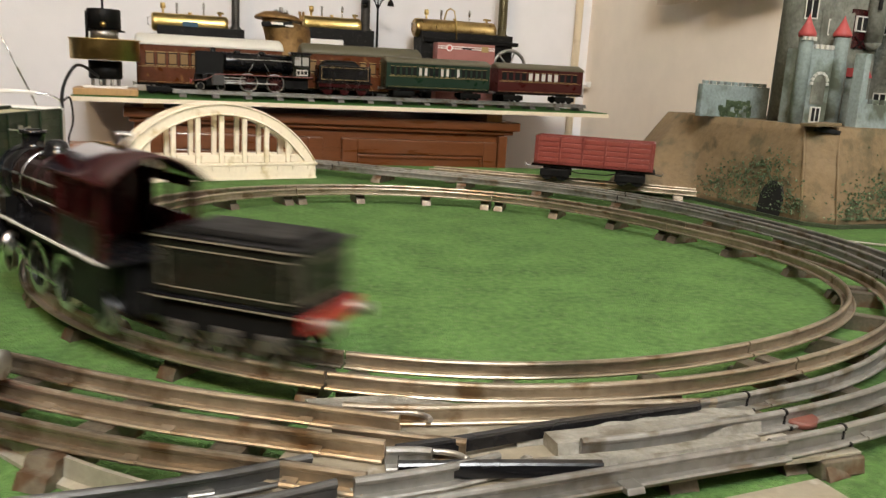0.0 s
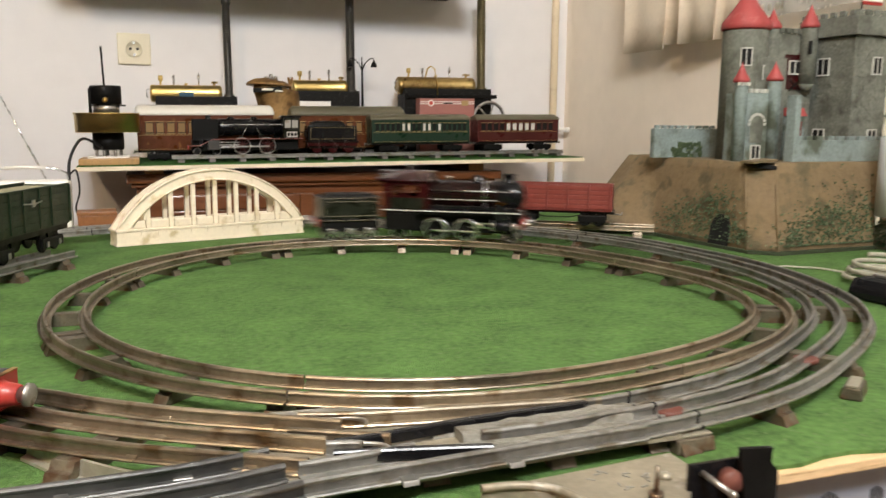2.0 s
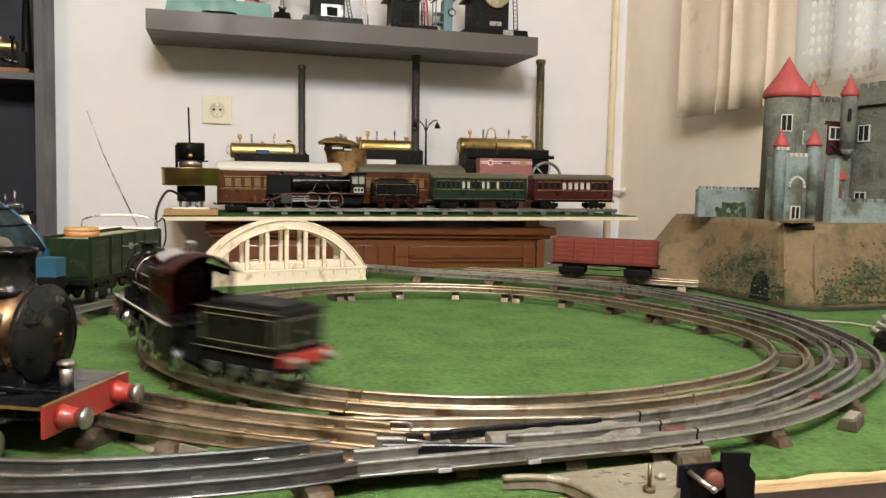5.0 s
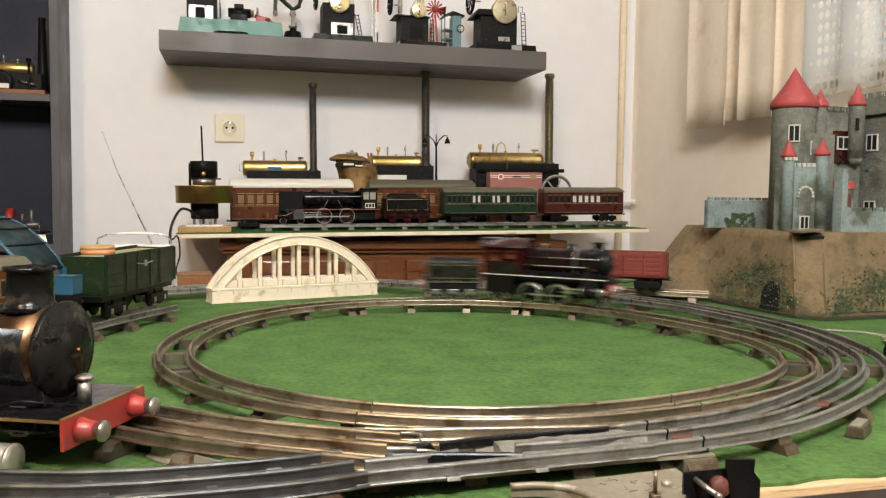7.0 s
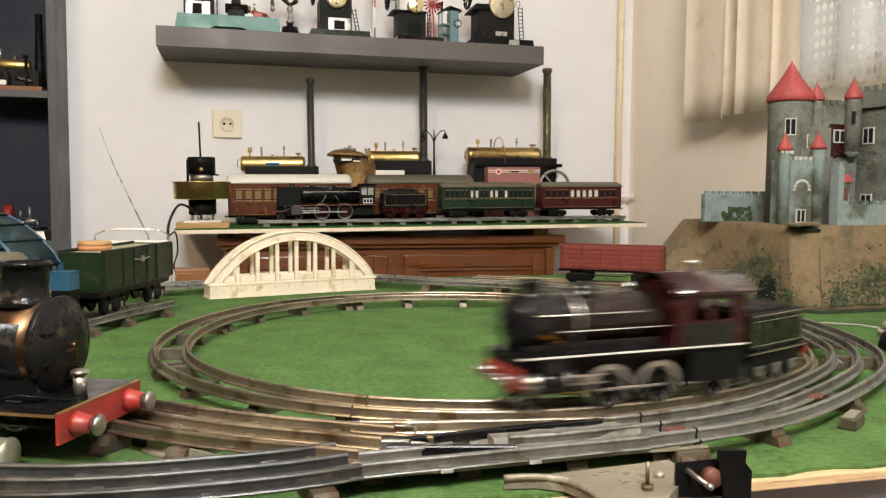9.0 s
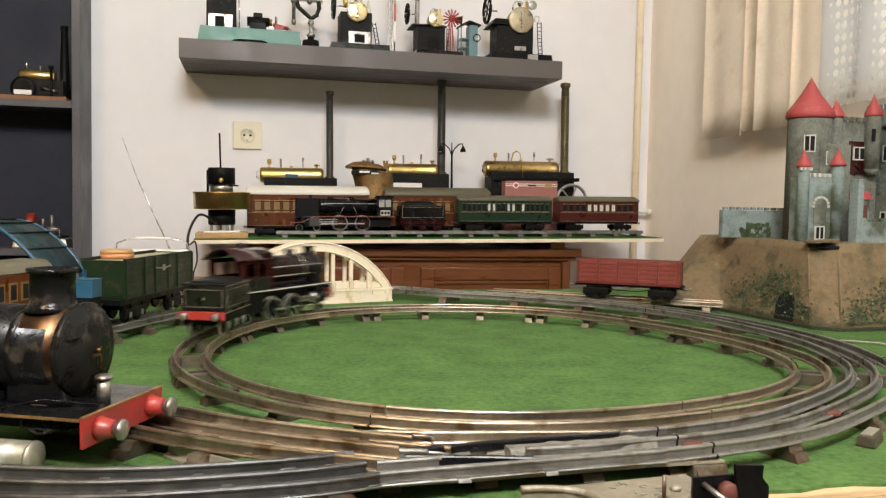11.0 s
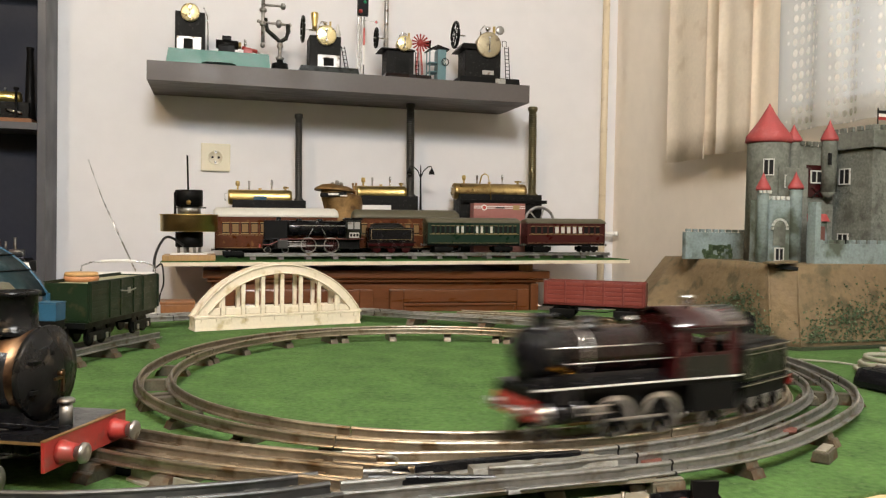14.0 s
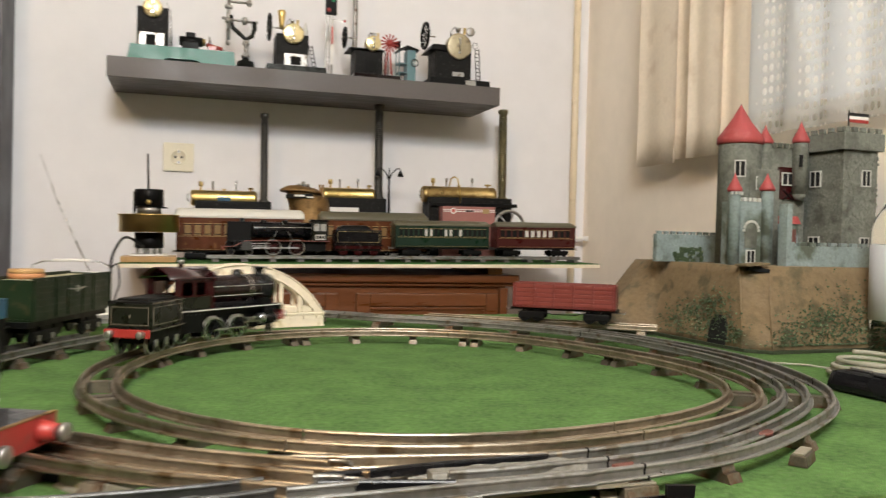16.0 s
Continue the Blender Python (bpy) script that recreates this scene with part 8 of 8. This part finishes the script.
    P("front_edge", M["shelf"], s, lambda b: bx(b, -1.262, -0.238, 0.168, 0.1714, 0.5315, SHELF_Z, 0.0008))
    for u0, u1 in ((-1.262, -1.258), (-0.242, -0.238)):
        P("end_panel", M["shelf"], s, lambda b: bx(b, u0, u1, 0.1716, WALL_V, 0.5356, SHELF_Z - 0.0041))

    # green-based engine with a small dynamo
    e = thing("toy_steam_engine", sh(-1.088), "toy steam engine on a long green base with brass boiler end", "steam engine", "engines on the wall shelf")
    base_with_arch(e, -0.134, 0.134, -0.05, 0.05, 0.046, "engine_green")
    P("boiler_house", M["brick_dark"], e, lambda b: bx(b, -0.112, -0.036, -0.02, 0.045, 0.0462, 0.150, 0.002))
    dial(e, -0.074, -0.020, 0.146, 0.0195)
    P("fire_door", M["steel_dull"], e, lambda b: bx(b, -0.107, -0.045, -0.0235, -0.0205, 0.0465, 0.084, 0.001))
    P("door_hole", M["void"], e, lambda b: bx(b, -0.090, -0.066, -0.0245, -0.0236, 0.050, 0.078, 0.001))
    P("steam_pipe", M["steel"], e, lambda b: tube(b, [(-0.040, -0.01, 0.165), (-0.030, -0.02, 0.14), (-0.028, -0.02, 0.10), (-0.028, -0.02, 0.046)], 0.0016, 6))
    P("dynamo", M["soot"], e, lambda b: (bx(b, -0.002, 0.042, -0.02, 0.015, 0.0462, 0.070, 0.003), cy(b, (-0.008, -0.002, 0.074), (0.05, -0.002, 0.074), 0.012, seg=18), bx(b, 0.008, 0.032, -0.012, 0.01, 0.084, 0.096, 0.002)))
    P("pulley", M["brass_old"], e, lambda b: cy(b, (0.050, -0.002, 0.074), (0.058, -0.002, 0.074), 0.009, seg=16))
    P("cylinder", M["red"], e, lambda b: (bx(b, 0.064, 0.088, -0.015, 0.005, 0.0462, 0.066, 0.002), cy(b, (0.06, -0.005, 0.068), (0.10, -0.005, 0.060), 0.005, seg=12)))
    P("piston_rod", M["steel"], e, lambda b: cy(b, (0.098, -0.005, 0.06), (0.128, -0.005, 0.05), 0.002, seg=8))
    P("oil_cup", M["steel"], e, lambda b: cy(b, (0.068, -0.005, 0.07), (0.068, -0.005, 0.09), 0.0035, seg=10))

    # pillar drive with a governor
    g = thing("governor_stand", sh(-0.928, 0, 0.262), "small dark cast governor stand with arms and balls", "governor")
    P("foot", M["soot"], g, lambda b: lathe(b, (0, 0, 0.0004), (0, 0, 1), ((0, 0.026), (0.004, 0.026), (0.030, 0.021), (0.032, 0.009), (0.040, 0.008)), 20))
    P("column", M["steel_dull"], g, lambda b: lathe(b, (0, 0, 0.0405), (0, 0, 1), ((0, 0.010), (0.006, 0.012), (0.010, 0.005), (0.030, 0.0045), (0.036, 0.009), (0.046, 0.007), (0.048, 0.003)), 16))
    P("yoke", M["green_dark"], g, lambda b: tube(b, [(-0.040, 0, 0.150), (-0.034, 0, 0.118), (-0.018, 0, 0.105), (0.0, 0, 0.09), (0.016, 0, 0.10), (0.022, 0, 0.118), (0.020, 0, 0.138)], 0.0062, 8))
    P("spindle", M["steel_dull"], g, lambda b: (cy(b, (-0.046, 0, 0.085), (-0.046, 0, 0.20), 0.0050, seg=12), lathe(b, (-0.046, 0, 0.070), (0, 0, 1), ((0, 0.0025), (0.004, 0.0062), (0.010, 0.0062), (0.016, 0.004)), 12), lathe(b, (-0.046, 0, 0.128), (0, 0, 1), ((0, 0.005), (0.003, 0.009), (0.012, 0.009), (0.015, 0.005)), 12), lathe(b, (-0.046, 0, 0.165), (0, 0, 1), ((0, 0.005), (0.003, 0.010), (0.010, 0.010), (0.013, 0.005)), 12)))
    P("shaft", M["steel_dull"], g, lambda b: (cy(b, (-0.060, 0, 0.140), (0.028, 0, 0.136), 0.0036, seg=8), lathe(b, (-0.012, 0, 0.138), (1, 0, 0), ((0, 0.005), (0.004, 0.011), (0.012, 0.011), (0.016, 0.005)), 14), cy(b, (-0.044, 0, 0.186), (0.004, 0, 0.186), 0.0034, seg=8), lathe(b, (0.000, 0, 0.186), (1, 0, 0), ((0, 0.004), (0.003, 0.009), (0.010, 0.009), (0.014, 0.004)), 14)))
    P("ball", M["steel_dull"], g, lambda b: [lathe(b, (x, 0, z - 0.005), (0, 0, 1), ((0, 0.001), (0.002, 0.004), (0.005, 0.0052), (0.008, 0.004), (0.010, 0.001)), 10) for x, z in ((-0.058, 0.141), (0.026, 0.137))])

    # second engine with a big side flywheel
    e = thing("toy_steam_engine", sh(-0.800), "toy steam engine on a dark green base with silver fire door", "steam engine", "engines on the wall shelf")
    base_with_arch(e, -0.080, 0.084, -0.055, 0.05, 0.024, "green_dark")
    P("boiler_house", M["brick_dark"], e, lambda b: bx(b, -0.050, 0.036, -0.03, 0.045, 0.0242, 0.112, 0.002), "weathered grey boiler house")
    dial(e, -0.006, -0.030, 0.112, 0.0225)
    P("fire_door", M["steel_dull"], e, lambda b: bx(b, -0.028, 0.032, -0.0335, -0.0305, 0.0265, 0.060, 0.001))
    P("door_hole", M["void"], e, lambda b: bx(b, -0.012, 0.016, -0.0345, -0.0336, 0.030, 0.052, 0.001))
    P("boiler_chimney", M["brass"], e, lambda b: lathe(b, (-0.034, 0.0, 0.130), (0, 0, 1), ((0, 0.006), (0.014, 0.007), (0.030, 0.0085), (0.046, 0.011), (0.050, 0.0095)), 14))
    side_wheel(e, -0.067, -0.01, 0.130, 0.033, "green_dark")
    fittings(e, -0.006, -0.010, 0.134)
    P("flask", M["line"], e, lambda b: lathe(b, (0.030, 0, 0.113), (0, 0, 1), ((0, 0.009), (0.020, 0.0075), (0.026, 0.005), (0.036, 0.004), (0.042, 0)), 14))
    ladder(e, 0.040, -0.035, 0.024, 0.085, 0.009, 0.012)
    # signal mast
    sg = thing("toy_signal", sh(-0.712, 0, 0.25), "red and white lattice toy signal mast", "signal")
    P("mast", M["steel_dull"], sg, lambda b: [bx(b, x, x + 0.0022, y, y + 0.0022, 0.006, 0.235) for x in (-0.006, 0.004) for y in (-0.005, 0.003)])
    tagged(P("lattice", M["steel_dull"], sg, lambda b: [cy(b, (-0.005 if i % 2 else 0.005, -0.005, 0.010 + 0.011 * i), (0.005 if i % 2 else -0.005, -0.005, 0.021 + 0.011 * i), 0.0008, seg=5) for i in range(20)]), kind="stuff")
    P("foot", M["soot"], sg, lambda b: bx(b, -0.020, 0.020, -0.018, 0.018, 0.0004, 0.0058, 0.001))
    P("band", M["pale_red"], sg, lambda b: (bx(b, 0.0085, 0.0135, -0.007, -0.005, 0.095, 0.142)))
    P("band", M["white"], sg, lambda b: (bx(b, 0.0085, 0.0135, -0.007, -0.005, 0.04, 0.094)))
    P("post", M["steel_dull"], sg, lambda b: cy(b, (0.011, -0.004, 0.0059), (0.011, -0.004, 0.20), 0.002, seg=8))
    P("arm", M["steel_dull"], sg, lambda b: (bx(b, 0.006, 0.040, -0.007, -0.006, 0.161, 0.1625), lathe(b, (0.044, -0.0055, 0.160), (0, -1, 0), ((0, 0.0052), (0.002, 0.0052)), 14)))
    P("disc", M["red"], sg, lambda b: (lathe(b, (0.044, -0.0078, 0.160), (0, -1, 0), ((0, 0.0035), (0.0006, 0.0035)), 14)))
    P("lamp_head", M["soot"], sg, lambda b: (bx(b, -0.008, 0.022, -0.010, 0.004, 0.175, 0.230, 0.002)))
    P("lens", M["red"], sg, lambda b: lathe(b, (0.000, -0.0105, 0.186), (0, -1, 0), ((0, 0.006), (0.002, 0.005), (0.003, 0)), 14))
    P("lens", M["cap_green"], sg, lambda b: lathe(b, (0.012, -0.0105, 0.212), (0, -1, 0), ((0, 0.0045), (0.002, 0.004), (0.003, 0)), 14))

    # third engine with a wind wheel beside it
    e = thing("toy_steam_engine", sh(-0.580), "small black toy steam engine on a maroon base", "steam engine", "engines on the wall shelf")
    base_with_arch(e, -0.066, 0.070, -0.055, 0.045, 0.019, "maroon_dark")
    P("boiler_house", M["brick_dark"], e, lambda b: bx(b, -0.056, 0.022, -0.03, 0.04, 0.0192, 0.090, 0.002))
    P("house_roof", M["soot"], e, lambda b: bx(b, -0.076, 0.026, -0.04, 0.045, 0.088, 0.094, 0.001, (0.85, 0.7)))
    dial(e, -0.008, -0.032, 0.106, 0.0175)
    P("fire_hole", M["void"], e, lambda b: bx(b, -0.03, 0.006, -0.0325, -0.0302, 0.030, 0.062, 0.001))
    side_wheel(e, -0.083, -0.01, 0.122, 0.026)
    fittings(e, -0.002, -0.012, 0.122, 0.9)
    stack(e, -0.050, 0.015, 0.09, 0.30, 0.0065, "steel_dull")
    ladder(e, 0.030, -0.036, 0.019, 0.085)
    w = thing("toy_wind_wheel", sh(-0.533, 0, 0.285), "small red toy wind wheel on a lattice tower", "wind wheel")
    P("tower", M["pale_red"], w, lambda b: [cy(b, (x, y, 0.0004), (x * 0.3, y * 0.3, 0.105), 0.0013, seg=6) for x in (-0.012, 0.012) for y in (-0.01, 0.01)])
    hub = P("hub", M["red"], w, lambda b: lathe(b, (0, -0.008, 0.120), (0, -1, 0), ((-0.006, 0.008), (0.004, 0.009), (0.006, 0.004), (0.0065, 0)), 14))
    for i in range(14):
        P("blade", M["red"], hub, lambda b: bx(b, -0.0018, 0.0018, -0.0005, 0.0005, 0.008, 0.0255, 0, (1.5, 1)), m=pose(0, -0.011, 0.120) @ Matrix.Rotation(2 * math.pi * i / 14, 4, "Y") @ Matrix.Rotation(0.5, 4, "Z"))
    P("tail", M["maroon"], w, lambda b: extrude(b, ((0.010, 0.118), (0.034, 0.108), (0.036, 0.134), (0.012, 0.124)), 0.001, pose(0, 0.004, 0)))
    t = thing("toy_lift_tower", sh(-0.478, 0, 0.285), "blue-grey toy tower with a round wheel and dark roof", "toy tower")
    P("wall", M["engine_blue"], t, lambda b: bx(b, -0.005, 0.020, -0.02, 0.02, 0.0004, 0.104, 0.001))
    P("open_frame", M["engine_blue"], t, lambda b: ([bx(b, -0.030, -0.027, y, y + 0.003, 0.0004, 0.10) for y in (-0.02, 0.017)], [bx(b, -0.030, -0.0052, -0.02, 0.02, z, z + 0.003) for z in (0.012, 0.038, 0.064)]))
    P("roof", M["soot"], t, lambda b: extrude(b, ((-0.034, 0.098), (-0.006, 0.112), (0.028, 0.103), (0.028, 0.106), (-0.006, 0.116), (-0.034, 0.102)), 0.05, pose(0, -0.025, 0)))
    wh = P("wheel", M["soot"], t, lambda b: tube(b, [(0.016 + 0.010 * math.cos(2 * math.pi * i / 20), -0.024, 0.068 + 0.010 * math.sin(2 * math.pi * i / 20)) for i in range(20)], 0.0014, 6, True))
    for k in range(6):
        a = math.pi * k / 3
        P("spoke", M["white"], wh, lambda b: cy(b, (0.016, -0.024, 0.068), (0.016 + 0.0095 * math.cos(a), -0.024, 0.068 + 0.0095 * math.sin(a)), 0.0007, seg=5))

    # fourth engine
    e = thing("toy_steam_engine", sh(-0.345), "dark brick-patterned toy steam engine with a large flywheel", "steam engine", "engines on the wall shelf")
    base_with_arch(e, -0.088, 0.096, -0.06, 0.05, 0.024, "soot")
    P("name_plate", M["steel_dull"], e, lambda b: bx(b, 0.020, 0.050, -0.0630, -0.0605, 0.006, 0.022, 0.0005))
    P("boiler_house", M["brick_dark"], e, lambda b: bx(b, -0.062, 0.044, -0.035, 0.045, 0.0242, 0.118, 0.002))
    P("house_roof", M["soot"], e, lambda b: bx(b, -0.082, -0.012, -0.045, 0.05, 0.105, 0.124, 0.001, (0.6, 0.7)))
    dial(e, 0.004, -0.036, 0.120, 0.0300, "dull_dial")
    P("plate", M["steel_dull"], e, lambda b: bx(b, -0.012, 0.022, -0.0385, -0.0355, 0.036, 0.048, 0.0005))
    side_wheel(e, -0.088, -0.012, 0.148, 0.035)
    fittings(e, 0.010, -0.012, 0.150, 1.4)
    P("pressure_gauge", M["steel_dull"], e, lambda b: lathe(b, (0.040, -0.03, 0.166), (0, -1, 0), ((0, 0.012), (0.006, 0.0125), (0.007, 0.010), (0.0075, 0)), 20))
    P("gauge_pipe", M["steel"], e, lambda b: tube(b, [(0.022, -0.02, 0.140), (0.032, -0.024, 0.16), (0.04, -0.028, 0.162)], 0.0014, 6))
    ladder(e, 0.058, -0.042, 0.024, 0.118, 0.012, 0.006)
    P("railing", M["soot"], e, lambda b: tube(b, [(0.046, -0.04, 0.118), (0.046, -0.04, 0.134), (0.058, -0.04, 0.134), (0.058, -0.04, 0.118)], 0.001, 6))


def bookcase():
    k = thing("bookcase", ROOM, "tall dark grey open bookcase against the wall", "bookcase")
    P("side_panel", M["bookcase"], k, lambda b: bx(b, -1.530, -1.510, 0.262, 0.418, FLOOR_Z, CEIL_Z - 0.15, 0.0012))
    P("side_panel", M["bookcase"], k, lambda b: bx(b, -2.44, -2.42, 0.262, 0.418, FLOOR_Z, CEIL_Z - 0.15, 0.0012))
    P("back_panel", M["bookcase_in"], k, lambda b: bx(b, -2.419, -1.531, 0.408, 0.418, FLOOR_Z, CEIL_Z - 0.15))
    for z in (-0.70, -0.36, 0.025, 0.4036, 0.786, 1.15, 1.56):
        P("shelf_board", M["bookcase"], k, lambda b: bx(b, -2.419, -1.531, 0.266, 0.4075, z, z + 0.018, 0.001))
    e = thing("toy_steam_engine", rm(-1.607, 0.334, 0.4220), "toy steam engine with brass boiler and brick firebox in the bookcase", "steam engine", "engines in the bookcase")
    P("base", M["wood_brown"], e, lambda b: bx(b, -0.10, 0.062, -0.06, 0.06, 0.0003, 0.010, 0.001))
    P("firebox", M["brick_dark"], e, lambda b: bx(b, -0.03, 0.048, -0.025, 0.03, 0.0102, 0.055, 0.001))
    P("boiler", M["brass"], e, lambda b: lathe(b, (-0.062, 0, 0.068), (1, 0, 0), ((0, 0.012), (0.003, 0.0155), (0.085, 0.0155), (0.088, 0.012)), 20))
    P("chimney", M["soot"], e, lambda b: lathe(b, (0.046, 0.0, 0.0102), (0, 0, 1), ((0, 0.014), (0.05, 0.012), (0.18, 0.008), (0.184, 0.010), (0.19, 0.010)), 16))
    P("flywheel", M["soot"], e, lambda b: lathe(b, (-0.045, -0.035, 0.030), (0, -1, 0), ((0, 0.030), (0.005, 0.030), (0.005, 0.020), (0.003, 0.0)), 24))
    P("flywheel_mark", M["white"], e, lambda b: bx(b, -0.066, -0.024, -0.042, -0.0405, 0.014, 0.026, 0.002))
    P("pillar", M["soot"], e, lambda b: lathe(b, (0.022, -0.04, 0.0102), (0, 0, 1), ((0, 0.006), (0.003, 0.003), (0.070, 0.003), (0.074, 0.007), (0.080, 0.007)), 12))
    P("valve", M["steel"], e, lambda b: [cy(b, (x, 0, 0.082), (x, 0, 0.082 + h), 0.0028, seg=8) for x, h in ((-0.045, 0.026), (-0.012, 0.012))])
    P("piston_rod", M["steel"], e, lambda b: cy(b, (-0.005, -0.032, 0.034), (0.035, -0.032, 0.026), 0.003, seg=8))
    e = thing("toy_steam_engine", rm(-1.596, 0.334, 0.0434), "small toy steam engine with a red flywheel in the bookcase", "steam engine", "engines in the bookcase")
    P("base", M["steel_dull"], e, lambda b: bx(b, -0.085, 0.05, -0.05, 0.05, 0.0003, 0.024, 0.003, (0.9, 0.9)))
    P("deck", M["soot"], e, lambda b: bx(b, -0.080, 0.036, -0.045, 0.045, 0.0242, 0.030, 0.001))
    P("flywheel", M["red"], e, lambda b: lathe(b, (-0.045, -0.01, 0.060), (1, 0, 0.1), ((-0.006, 0.030), (0.010, 0.030), (0.010, 0.02), (0.0105, 0.0)), 24))
    P("railing", M["steel"], e, lambda b: [tube(b, [(-0.075, -0.046, z), (0.03, -0.046, z)], 0.0013, 6) for z in (0.034, 0.048)])
    P("railing_post", M["steel"], e, lambda b: [cy(b, (-0.072 + 0.034 * i, -0.046, 0.030), (-0.072 + 0.034 * i, -0.046, 0.050), 0.0013, seg=6) for i in range(4)])
    P("cylinder", M["steel_dull"], e, lambda b: (cy(b, (-0.01, -0.01, 0.046), (0.026, -0.01, 0.046), 0.009, seg=14), cy(b, (0.004, -0.01, 0.05), (0.004, -0.01, 0.085), 0.004, seg=10), cy(b, (-0.018, -0.01, 0.05), (-0.018, -0.01, 0.075), 0.003, seg=10)))
    e = thing("toy_car", rm(-1.63, 0.334, 0.8044), "dark toy engine model in the bookcase", "toy engine")
    P("body", M["soot"], e, lambda b: bx(b, -0.06, 0.06, -0.03, 0.03, 0.0003, 0.05, 0.004))
    P("boiler", M["brass_old"], e, lambda b: cy(b, (-0.05, 0, 0.065), (0.04, 0, 0.065), 0.015, seg=18))


room()
curtains()
table()
round_track()
wide_tracks()
turnout()
arch_bridge()
red_wagon()
green_wagon()
parked_engine()
left_siding_things()
castle()
right_table_things()
sideboard()
display_loco()
display_tender()
coaches()
board_engines()
wall_shelf()
bookcase()
motions()
